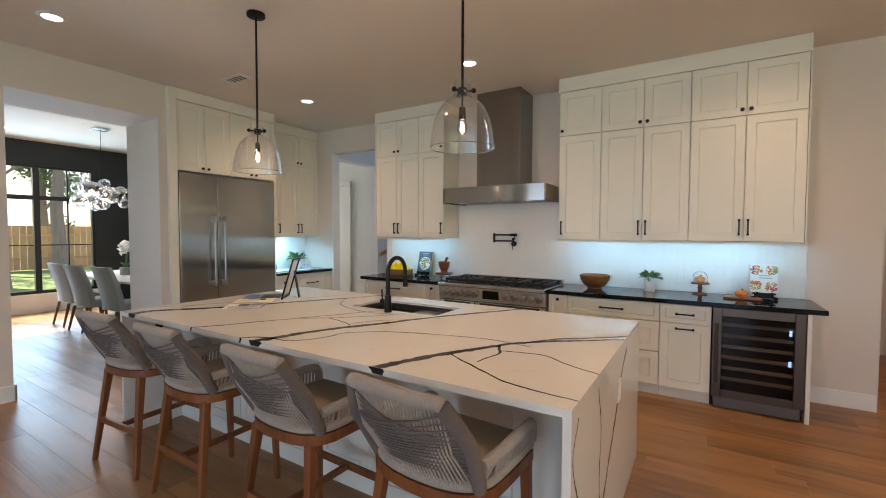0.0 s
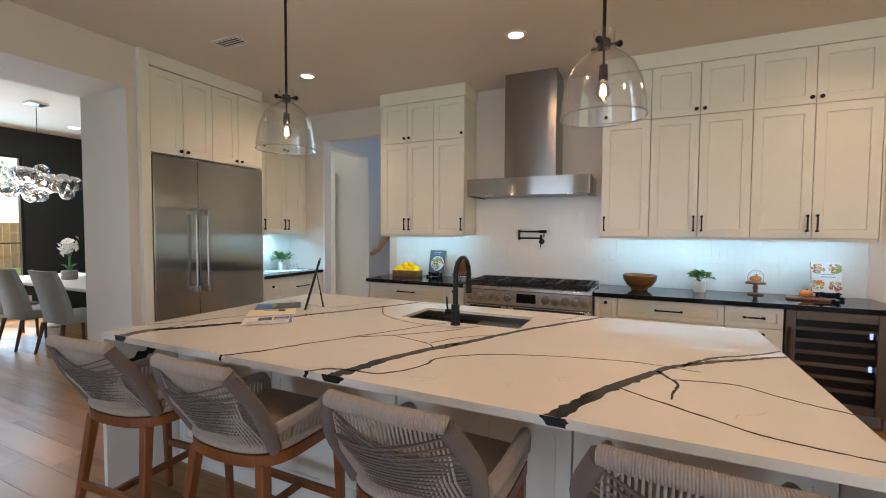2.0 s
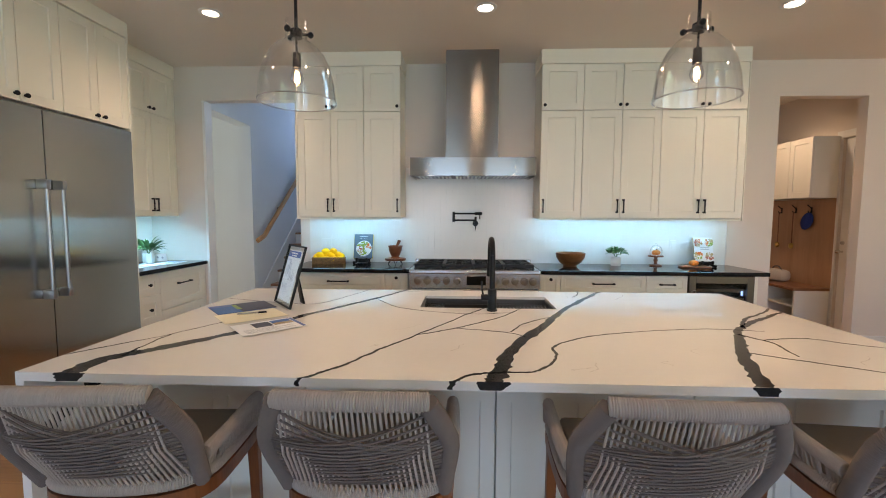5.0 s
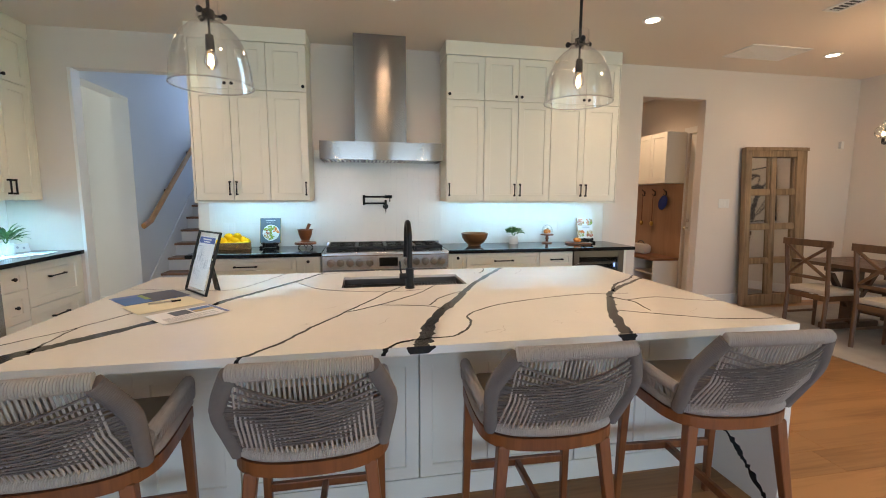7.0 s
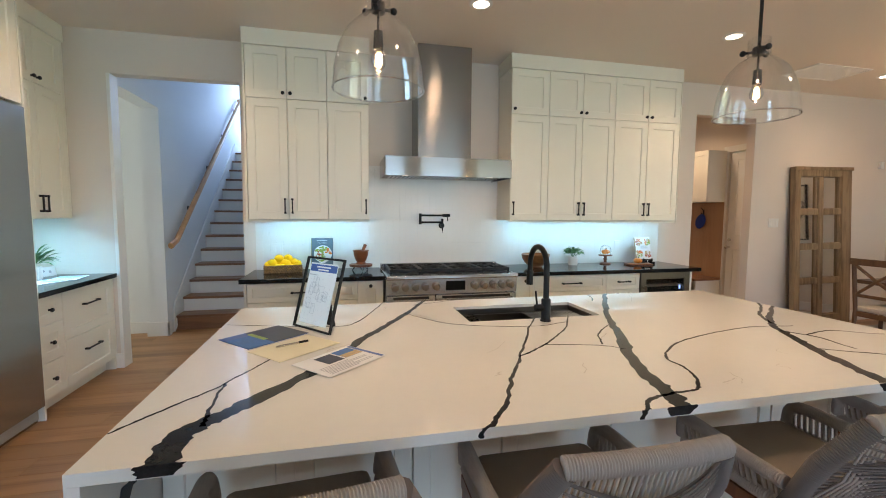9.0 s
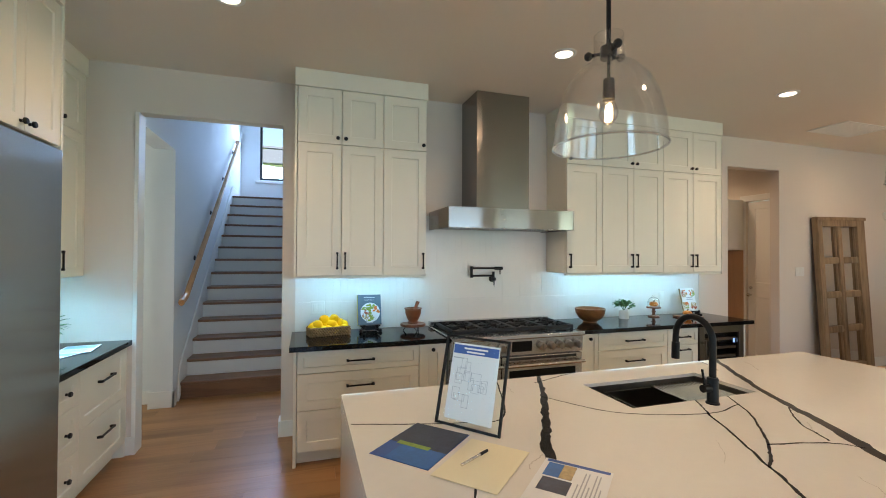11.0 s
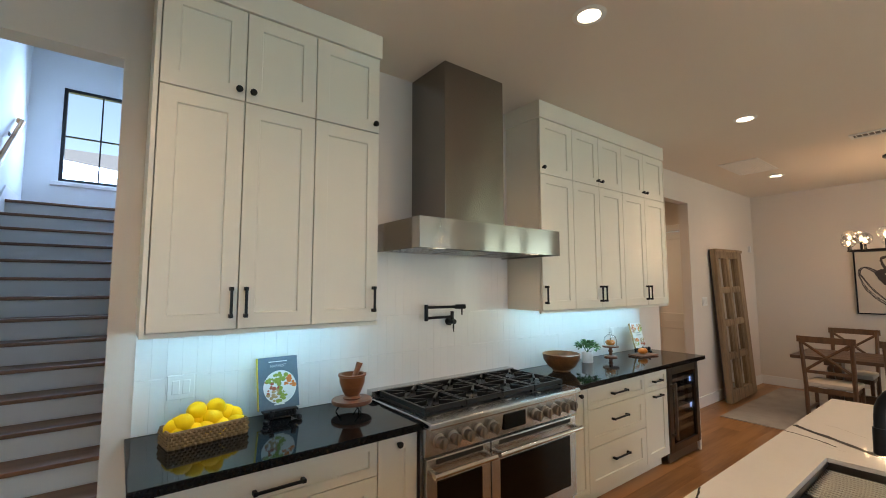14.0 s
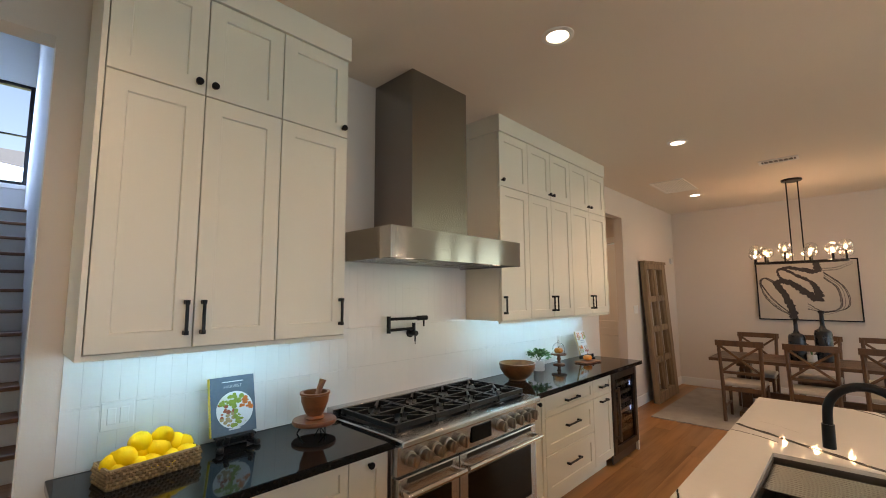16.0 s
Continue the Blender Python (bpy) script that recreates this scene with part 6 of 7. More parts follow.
box(0.138, 0, 0.002, 0.148, 0.014, 0.365, 0.002, bm)
box(-0.138, 0, 0.002, 0.138, 0.014, 0.012, 0.002, bm)
box(-0.138, 0, 0.355, 0.138, 0.014, 0.365, 0.002, bm)
part("frame", bm, BLACK, fr)
part("sheet", box(-0.108, 0.0045, 0.03, 0.108, 0.006, 0.335), PAPER, fr, "white printed sheet")
part("banner", box(-0.104, 0.0038, 0.292, 0.104, 0.0045, 0.328), BLUE, fr, "blue title banner")
for z, w in ((0.312, 0.055), (0.298, 0.042)):
    part("title_bar", box(-w, 0.0032, z, w, 0.0038, z + 0.007), PAPER, fr)
rnd = random.Random(8)
bm = bmesh.new()
for k in range(15):
    x, z = rnd.uniform(-0.09, 0.05), rnd.uniform(0.06, 0.24)
    w, h = rnd.uniform(0.02, 0.05), rnd.uniform(0.02, 0.05)
    for a in ((x, z, x + w, z + 0.0012), (x, z + h, x + w, z + h + 0.0012), (x, z, x + 0.0012, z + h), (x + w, z, x + w + 0.0012, z + h)):
        box(a[0], 0.0036, a[1], a[2], 0.0044, a[3], 0, bm)
part("plan_lines", bm, GREYPRINT, fr, "thin floor plan lines")
part("text_line", box(-0.1, 0.0036, 0.272, -0.05, 0.0044, 0.276), GREYPRINT, fr)
bm = bmesh.new()
vs = [bm.verts.new((x, y, z)) for x in (-0.028, 0.028) for y, z in ((0.016, 0.25), (0.020, 0.25), (0.135, 0.025), (0.125, 0.02))]
bm.faces.new(vs[:4]); bm.faces.new(vs[4:][::-1])
for k in range(4):
    bm.faces.new((vs[k], vs[(k + 1) % 4], vs[4 + (k + 1) % 4], vs[4 + k]))
part("easel_leg", bm, BLACK, fr)
box_pane = part("glass", box(-0.138, 0.0012, 0.012, 0.138, 0.003, 0.355), PANE, fr)
box_pane.visible_shadow = False

# worktop by the fridge: leaflets and cards
f = thing("standing_flyer", pose(-5.60, 4.12, CZ, -10, 0, 90), "glossy property flyer propped on the worktop", "flyer")
part("sheet", box(-0.11, 0, 0.001, 0.11, 0.003, 0.27), SKYBLUE, f)
part("photo", box(-0.10, -0.001, 0.09, 0.10, -0.0002, 0.16), GREENP, f)
part("banner", box(-0.11, -0.0012, 0.001, 0.11, -0.0002, 0.085), BLUE, f)
for i, (x, y, a) in enumerate(((-5.45, 4.15, 12), (-5.42, 4.42, -20), (-5.36, 4.62, 8), (-5.55, 4.33, 40))):
    f = sheet("leaflet", x, y, a, 0.21, 0.28, CZ + 0.001 + 0.0015 * i, PAPER, "white leaflet lying on the black worktop")
    part("photo", box(-0.09, 0.02, 0.0014, 0.09, 0.12, 0.0018), SKYBLUE, f)
    for k in range(5):
        part("text_line", box(-0.085, -0.11 + 0.02 * k, 0.0014, 0.06, -0.104 + 0.02 * k, 0.0017), GREYPRINT, f)
f = thing("name_card", pose(-5.60, 4.80, CZ, -14, 0, 70), "white folded card with round print", "card")
part("front", box(-0.07, 0, 0.001, 0.07, 0.003, 0.085), PAPER, f)
part("print", lathe([(0, 0), (0.012, 0), (0, 0.0005)], 14), GREYPRINT, f).matrix_basis = pose(-0.035, -0.0005, 0.05, 90)
part("print", lathe([(0, 0), (0.012, 0), (0, 0.0005)], 14), GREYPRINT, f).matrix_basis = pose(0.02, -0.0005, 0.04, 90)


# ---- dining corner ----
rug = tagged(part("rug", box(2.05, 1.0, 0.001, 4.45, 4.62, 0.012, 0.004), RUG), "pale mottled grey beige area rug under the table", "rug")
RZ0 = 0.012
table = thing("dining_table", pose(3.17, 3.0, RZ0), "long brown wooden trestle dining table", "dining table")
for k in range(5):
    x = -0.44 + 0.176 * k
    part("top_board", box(x + 0.001, -1.05, 0.715, x + 0.175, 1.05, 0.755, 0.004), TABLEWOOD, table)
for y in (-0.7, 0.7):
    part("post", box(-0.07, y - 0.06, 0.05, 0.07, y + 0.06, 0.70, 0.006), TABLEWOOD, table)
    part("foot", box(-0.36, y - 0.05, 0.0, 0.36, y + 0.05, 0.07, 0.01), TABLEWOOD, table)
    part("cross_head", box(-0.36, y - 0.05, 0.655, 0.36, y + 0.05, 0.714, 0.01), TABLEWOOD, table)
    for s in (-1, 1):
        part("brace", box(-0.025, -0.025, 0, 0.025, 0.025, 0.46, 0.004, m=Matrix.Translation((s * 0.05, y, 0.25)) @ Matrix.Rotation(s * radians(35), 4, "Y")), TABLEWOOD, table)
part("stretcher", box(-0.03, -0.64, 0.20, 0.03, 0.64, 0.30, 0.006), TABLEWOOD, table)


def xchair(m):
    c = thing("dining_chair", m, "brown wooden cross-back dining chair with linen seat", "chair", "chairs round the dining table")
    for s in (-1, 1):
        part("back_leg", tube([(0.205 * s, -0.20, 0), (0.21 * s, -0.185, 0.45), (0.222 * s, -0.245, 1.0)], 0.022, 6), CHAIRWOOD, c)
        part("front_leg", rod((0.205 * s, 0.21, 0), (0.205 * s, 0.21, 0.44), 0.016, 0.022, 8), CHAIRWOOD, c)
        part("side_rail", box(0.195 * s - 0.012, -0.18, 0.385, 0.195 * s + 0.012, 0.20, 0.44, 0.003), CHAIRWOOD, c)
        part("side_stretcher", box(0.20 * s - 0.01, -0.185, 0.17, 0.20 * s + 0.01, 0.205, 0.195, 0.003), CHAIRWOOD, c)
    part("front_rail", box(-0.20, 0.195, 0.385, 0.20, 0.215, 0.44, 0.003), CHAIRWOOD, c)
    part("back_rail", box(-0.20, -0.20, 0.385, 0.20, -0.18, 0.44, 0.003), CHAIRWOOD, c)
    part("seat", box(-0.225, -0.175, 0.441, 0.225, 0.235, 0.495, 0.018), LINEN, c, "pale linen padded seat", smooth=True)
    bm = bmesh.new()
    rows = []
    for k in range(9):
        x = -0.255 + 0.51 * k / 8
        y = -0.245 - 0.02 * (1 - (x / 0.255) ** 2)
        rows.append([bm.verts.new((x, y + dy, z)) for dy, z in ((-0.012, 0.955), (-0.012, 1.025), (0.012, 1.025), (0.012, 0.955))])
    for a, b in zip(rows, rows[1:]):
        for k in range(4):
            bm.faces.new((a[k], a[(k + 1) % 4], b[(k + 1) % 4], b[k]))
    bm.faces.new(rows[0]); bm.faces.new(rows[-1][::-1])
    part("top_rail", bm, CHAIRWOOD, c)
    part("lower_rail", box(-0.21, -0.212, 0.60, 0.21, -0.19, 0.635, 0.003), CHAIRWOOD, c)
    for s in (-1, 1):
        part("cross_bar", tube([(0.20 * s, -0.205, 0.63), (0.0, -0.248, 0.795), (-0.215 * s, -0.242, 0.96)], 0.016, 6), CHAIRWOOD, c)
    return c


ch = xchair(pose(2.66, 3.64, RZ0, 0, 0, -90))
for y in (2.95, 2.30):
    copy_thing(ch, pose(2.66, y, RZ0, 0, 0, -90))
for y in (3.64, 2.95, 2.28):
    copy_thing(ch, pose(3.68, y, RZ0, 0, 0, 90))


def bottle_vase(x, y, h, r):
    v = part("bottle_vase", lathe([(0, 0), (r * 0.97, 0), (r, h * 0.03), (r, h * 0.54), (r * 0.9, h * 0.6), (r * 0.42, h * 0.645), (r * 0.26, h * 0.70), (r * 0.24, h * 0.93), (r * 0.46, h), (r * 0.28, h), (0, h * 0.95)], 24), VASE, smooth=True)
    v.matrix_basis = pose(x, y, RZ0 + 0.7555)
    return tagged(v, "tall matte black bottle vase on the dining table", "vase", "black vases")


bottle_vase(3.15, 3.12, 0.54, 0.092)
bottle_vase(3.22, 2.86, 0.64, 0.092)
potted("small_plant", pose(3.08, 2.98, RZ0 + 0.7555), 0.05, 0.09, LEAF, 24, 0.05, 0.12, 0.07, 0.02, "small green plant in a white pot on the table", seed=13)

chan = thing("chandelier", pose(3.06, 3.02, CEIL), "black linear chandelier with clear globe bulbs, lit", "chandelier")
part("canopy", lathe([(0, -0.026), (0.105, -0.026), (0.112, -0.02), (0.112, 0), (0, 0)], 28), BLACK, chan, smooth=True)
for y in (-0.06, 0.06):
    part("rod", rod((0, y, -0.03), (0, y, -1.08), 0.008), BLACK, chan)
ZR = -1.095
oval = [(0.16 * math.cos(a), 0.47 * math.sin(a), ZR) for a in (2 * math.pi * k / 40 for k in range(41))]
bm = tube(oval, 0.011, 8)
box(-0.012, -0.46, ZR - 0.01, 0.012, 0.46, ZR + 0.01, 0.003, bm)
part("frame", bm, BLACK, chan)
for k in range(12):
    a = 2 * math.pi * (k + 0.5) / 12
    x, y = 0.16 * math.cos(a), 0.47 * math.sin(a)
    hgt = 0.05 + 0.035 * (k % 3)
    so = part("socket", rod((x, y, ZR), (x, y, ZR + hgt), 0.013), BLACK, chan)
    gl = part("globe", hollow((x, y, ZR + hgt + 0.065), 0.075), THIN, chan, "clear glass globe", smooth=True, keep=True)
    gl.visible_shadow = False
    part("bulb", ball((x, y, ZR + hgt + 0.045), 0.017, squash=(1, 1, 1.5), u=10, v=8), BULBSOFT, gl, "glowing bulb", smooth=True)
for y in (2.70, 3.02, 3.34):
    lamp("chandelier_glow", "POINT", pose(3.06, y, 2.13), 6.5, (1.0, 0.62, 0.33), radius=0.03)

art = thing("wall_art", pose(RIGHT_X, 3.07, 1.205, 0, 0, -90), "framed abstract painting with black brush strokes", "painting")
AW, AH = 0.62, 0.94
bm = box(-AW, -0.045, 0, -AW + 0.018, -0.001, AH, 0.002)
box(AW - 0.018, -0.045, 0, AW, -0.001, AH, 0.002, bm)
box(-AW + 0.018, -0.045, 0, AW - 0.018, -0.001, 0.018, 0.002, bm)
box(-AW + 0.018, -0.045, AH - 0.018, AW - 0.018, -0.001, AH, 0.002, bm)
part("frame", bm, BLACK, art)
part("canvas", box(-AW + 0.018, -0.030, 0.018, AW - 0.018, -0.004, AH - 0.018), CANVAS, art, "cream canvas")


def stroke(ctrl, w, seed, material=INK, ends=(1, 1)):
    bm = vein(ctrl, w, lambda u, v: (u, -0.0306 - 0.00004 * seed, v), rough=0.25, ends=ends, seed=seed)
    part("brush_stroke", bm, material, art)


stroke([(-0.17, 0.03), (-0.20, 0.22), (-0.27, 0.43), (-0.38, 0.59)], 0.101, 1, ends=(1.15, 0.75))
stroke([(-0.40, 0.57), (-0.30, 0.62), (-0.20, 0.60), (-0.04, 0.47), (0.12, 0.33)], 0.084, 40, ends=(0.8, 1.2))
stroke([(0.13, 0.30), (0.14, 0.44), (0.09, 0.58)], 0.101, 41, ends=(1.3, 0.6))
stroke([(0.10, 0.57), (-0.09, 0.70), (-0.24, 0.795), (-0.33, 0.80)], 0.035, 42, ends=(1.4, 0.8))
stroke([(-0.34, 0.79), (-0.20, 0.835), (-0.04, 0.80), (0.10, 0.76), (0.19, 0.79)], 0.061, 43, ends=(0.5, 1.3))
stroke([(0.145, 0.905), (0.155, 0.83), (0.16, 0.75)], 0.085, 44, ends=(1.0, 1.1))
stroke([(-0.33, 0.80), (-0.30, 0.66), (-0.14, 0.56), (0.04, 0.42)], 0.041, 45, ends=(0.7, 1.1))
rnd = random.Random(4)
for k in range(9):
    o = rnd.uniform(-0.05, 0.05)
    stroke([(-0.38, 0.60 + o * 0.4), (-0.50 + o * 0.5, 0.67), (-0.585 + abs(o) * 0.6, 0.58 + o), (-0.46 + o, 0.34), (-0.30 + o, 0.16), (-0.22, 0.06 + abs(o))], 0.010, 2 + k, PALEINK if k % 2 else INK, (1.2, 0.6))
for k in range(9):
    o = rnd.uniform(-0.06, 0.06)
    stroke([(0.22, 0.70 + o), (0.40 + o, 0.50), (0.42 + o, 0.22), (0.20, 0.10 + abs(o)), (0.0, 0.22 + o)], 0.008, 12 + k, PALEINK if k % 2 else INK, (1.2, 0.5))
for k in range(4):
    o = rnd.uniform(-0.03, 0.03)
    stroke([(0.15, 0.78 + o), (0.38, 0.80 + o), (0.56, 0.88 + o)], 0.007, 24 + k, PALEINK, (1.2, 0.4))

mir = thing("window_mirror", pose(2.805, 4.735, 0.0) @ pose(0, 0, 0, -2.7, -0.9, 0), "weathered wooden window frame mirror leaning on the wall", "mirror")
MW, MH = 0.985, 2.15
for a, b in ((0.0, 0.095), (MW - 0.17, MW)):
    part("stile", box(a, 0.0, 0, b, 0.075, MH, 0.008), OLDWOOD, mir)
part("rail", box(0.095, 0.001, 0, MW - 0.17, 0.074, 0.15, 0.006), OLDWOOD, mir)
part("rail", box(0.095, 0.001, MH - 0.13, MW - 0.17, 0.074, MH, 0.006), OLDWOOD, mir)
part("cornice", box(-0.012, -0.015, MH - 0.045, MW + 0.012, -0.001, MH, 0.006), OLDWOOD, mir)
i0, i1 = 0.095, MW - 0.17
zs = [0.15 + (MH - 0.28) * k / 4 for k in range(5)]
part("mullion", box((i0 + i1) / 2 - 0.045, 0.006, 0.15, (i0 + i1) / 2 + 0.045, 0.068, MH - 0.13, 0.014), OLDWOOD, mir)
for z in zs[1:4]:
    for a, b in ((i0, (i0 + i1) / 2 - 0.045), ((i0 + i1) / 2 + 0.045, i1)):
        part("muntin", box(a, 0.008, z - 0.045, b, 0.066, z + 0.045, 0.014), OLDWOOD, mir)
for k in range(4):
    for a, b in ((i0, (i0 + i1) / 2 - 0.045), ((i0 + i1) / 2 + 0.045, i1)):
        z0, z1 = zs[k] + (0.045 if k else 0), zs[k + 1] - (0.045 if k < 3 else 0)
        part("mirror_pane", box(a - 0.004, 0.050, z0 - 0.004, b + 0.004, 0.056, z1 + 0.004), MIRROR, mir, "aged mirror pane")
        part("bead", box(a, 0.03, z0, a + 0.018, 0.052, z1, 0.003), OLDWOOD, mir)
        part("bead", box(b - 0.018, 0.03, z0, b, 0.052, z1, 0.003), OLDWOOD, mir)
part("back_board", box(0.01, 0.076, 0.01, MW - 0.01, 0.086, MH - 0.01), DARKIN, mir, "dark back board")

# ---- mud room things ----
cabinet("locker_cabinet", pose(2.27, 6.85, 0, 0, 0, -90), 1.12, 0.348, 1.70, 2.47, [("door", 0, 1.70, 0.373, 2.47, None, 0, 0), ("door", 0.373, 1.70, 0.746, 2.47, None, 0, 0), ("door", 0.746, 1.70, 1.12, 2.47, None, 0, 0)], "white shaker wall cabinet above the hook panel", "cabinet", "mud room lockers")
panel = tagged(part("hook_panel", box(MX - 0.018, 5.73, 0.53, MX - 0.001, 6.85, 1.698), MUDWOOD), "smooth tan wooden hook panel", "wall panel")
bench = thing("bench", pose(2.16, 6.85, 0, 0, 0, -90), "white mud room bench with cubbies and oak seat", "bench")
part("seat", box(0, -0.02, 0.50, 1.13, 0.435, 0.535, 0.005), TREAD, bench, "oak bench seat")
for x in (0.0, 0.545, 1.10):
    part("divider", box(x, 0, 0.0, x + 0.025, 0.43, 0.499, 0.002), CAB, bench)
part("shelf", box(0.026, 0.01, 0.28, 1.099, 0.43, 0.30, 0.002), CAB, bench)
part("back", box(0.026, 0.43, 0.0, 1.099, 0.44, 0.499), CAB, bench)
for y in (6.64, 6.37, 6.10):
    h = thing("coat_hook", pose(MX - 0.019, y, 1.52, 0, 0, -90), "small dark metal coat hook on the wooden panel", "hook", "coat hooks")
    bm = tube(curve_points([(0, 0, 0.05), (0, -0.03, 0.075), (0, -0.06, 0.10)], 4), 0.006, 6)
    tube(curve_points([(0, 0, 0.02), (0, -0.03, -0.01), (0, -0.05, 0.02)], 4), 0.006, 6, bm)
    box(-0.012, -0.006, -0.01, 0.012, 0, 0.07, 0.002, bm)
    part("hook", bm, BLACK, h)
for y in (6.64, 6.37):
    h = thing("hanging_scoop", pose(MX - 0.045, y, 1.52, 0, 0, -90), "long brass spoon hanging from a hook", "utensil", "hanging spoons")
    part("handle", box(-0.008, -0.016, -0.44, 0.008, -0.010, 0.0, 0.002), ACACIA, h)
    part("cup", ball((0, -0.018, -0.475), 0.042, squash=(1, 0.55, 1)), BRASS, h, "round brass cup", smooth=True)
cap = tagged(part("cap", ball((0, 0, 0), 0.10, squash=(0.9, 0.45, 1.2), turn=Matrix.Rotation(radians(12), 4, "X")), CAPBLUE, smooth=True), "dark blue cap hanging from a hook", "hat")
cap.matrix_basis = pose(MX - 0.075, 6.10, 1.40, 0, 0, 90)
bag = thing("canvas_bag", pose(2.42, 6.42, 0.536, 0, 0, 8), "white canvas pouch lying on the bench", "bag")
part("pouch", box(-0.09, -0.17, 0, 0.09, 0.17, 0.17, 0.06), CANVAS, bag, smooth=True)
part("handle", tube(curve_points([(0, -0.08, 0.165), (0, -0.03, 0.21), (0, 0.03, 0.21), (0, 0.08, 0.165)], 5), 0.009, 8), TAUPE, bag, smooth=True)

# ---- dining room beyond the wide opening ----
dt = thing("oval_dining_table", pose(-8.10, 3.42, 0), "pale wooden dining table in the window room", "dining table")
part("top", box(-1.50, -0.55, 0.72, 1.45, 0.52, 0.76, 0.012), LINEN, dt, "pale washed wood top")
for x in (-0.9, 0.9):
    part("leg", lathe([(0, 0), (0.13, 0), (0.13, 0.03), (0.05, 0.08), (0.07, 0.3), (0.05, 0.5), (0.09, 0.7), (0, 0.719)], 20, at=(x, 0, 0)), LINEN, dt, smooth=True)


def parsons(m):
    c = thing("upholstered_chair", m, "grey upholstered dining chair with tapered wooden legs", "chair", "upholstered dining chairs")
    bm = bmesh.new()
    rows = []
    for k in range(11):
        t = k / 10
        z = 0.40 + 0.60 * t
        y = -0.20 - 0.13 * t ** 1.5
        hw2 = 0.235 + 0.012 * math.sin(math.pi * t)
        th = 0.075 - 0.03 * t
        rows.append([bm.verts.new(p) for p in ((-hw2, y + 0.05, z), (-hw2 * 0.6, y, z), (hw2 * 0.6, y, z), (hw2, y + 0.05, z), (hw2, y + 0.05 + th, z), (hw2 * 0.6, y + th, z), (-hw2 * 0.6, y + th, z), (-hw2, y + 0.05 + th, z))])
    for a, b in zip(rows, rows[1:]):
        for k in range(8):
            bm.faces.new((a[k], a[(k + 1) % 8], b[(k + 1) % 8], b[k]))
    bm.faces.new(rows[0]); bm.faces.new(rows[-1][::-1])
    part("backrest", bm, GREYFAB, c, smooth=True)
    part("seat", box(-0.235, -0.17, 0.36, 0.235, 0.27, 0.48, 0.03), GREYFAB, c, smooth=True)
    for s in (-1, 1):
        part("leg", rod((0.20 * s, -0.17, 0.365), (0.215 * s, -0.25, 0), 0.023, 0.014, 8), TABLEWOOD, c)
        part("leg", rod((0.20 * s, 0.23, 0.365), (0.205 * s, 0.24, 0), 0.023, 0.014, 8), TABLEWOOD, c)
    return c


pc = parsons(pose(-8.70, 2.76, 0))
for x, y in ((-7.98, 2.74), (-7.22, 2.82)):
    copy_thing(pc, pose(x, y, 0, 0, 0, 3))
for x in (-8.5, -7.6):
    copy_thing(pc, pose(x, 4.30, 0, 0, 0, 180))
orch = thing("orchid", pose(-8.38, 3.33, 0.76), "white orchid in a grey ribbed pot on the table", "plant")
part("pot", lathe([(0, 0), (0.085, 0), (0.095, 0.02), (0.095, 0.12), (0.085, 0.13), (0, 0.12)], 24), surf("grey_pot", (0.28, 0.26, 0.24), 0.7), orch, smooth=True)
rnd = random.Random(3)
bm = bmesh.new()
for k in range(3):
    tube(curve_points([(0.02 * k - 0.02, 0, 0.12), (0.03 * k - 0.04, 0.01, 0.30), (-0.10 + 0.1 * k, 0.0, 0.46)], 5), 0.005, 6, bm)
part("stems", bm, LEAF, orch)
petal = None
for k in range(90):
    a, b = rnd.uniform(0, 360), rnd.uniform(0, 180)
    cx, cz = rnd.choice(((-0.12, 0.42), (-0.03, 0.50), (0.08, 0.44), (0.12, 0.52), (-0.08, 0.36)))
    q = pose(cx + rnd.uniform(-0.05, 0.05), rnd.uniform(-0.06, 0.06), cz + rnd.uniform(-0.05, 0.05), b, rnd.uniform(-60, 60), a)
    if petal is None:
        petal = part("petal", leaf_mesh(0.06, 0.055), PETAL, orch, smooth=True)
        petal.matrix_basis = q
    else:
        o = new("petal", petal.data)
        o.parent, o.matrix_basis = orch, q
for k in range(4):
    o = part("leaf", leaf_mesh(0.16, 0.06), LEAF, orch, smooth=True)
    o.matrix_basis = pose(0, 0, 0.12, 25, 0, 90 * k + 20)

bub = thing("bubble_chandelier", pose(-8.20, 2.95, CEIL), "cluster of clear glass bubbles on a thin cable, lit", "chandelier")
part("canopy", box(-0.10, -0.10, -0.03, 0.10, 0.10, 0, 0.004), CHROME, bub)
part("cable", rod((0, 0, -0.03), (0, 0, -0.95), 0.004), BLACK, bub)
rnd = random.Random(17)
proto = None
for k in range(26):
    a, r = 2.4 * k, 0.36 * math.sqrt((k + 0.5) / 26)
    at = (r * math.cos(a), r * math.sin(a), -1.05 + rnd.uniform(-0.19, 0.19) * (1.2 - 1.8 * r))
    if proto is None:
        proto = part("bubble", hollow((0, 0, 0), 0.095), BUBBLE, bub, "clear blown bubble", smooth=True, keep=True)
        o = proto
    else:
        o = new("bubble", proto.data)
        o.parent = bub
    o.visible_shadow = False
    o.matrix_basis = pose(*at) @ Matrix.Diagonal((*[rnd.uniform(0.75, 1.1)] * 3, 1))
for k in range(6):
    part("bulb", ball((0.16 * math.cos(1.05 * k), 0.16 * math.sin(1.05 * k), -1.05 + 0.03 * (k % 2)), 0.024, u=10, v=8), BUBBLEBULB, bub, "glowing bulb", smooth=True)
lamp("bubble_glow", "POINT", pose(-8.20, 2.95, CEIL - 1.3), 12, WARM, radius=0.1)
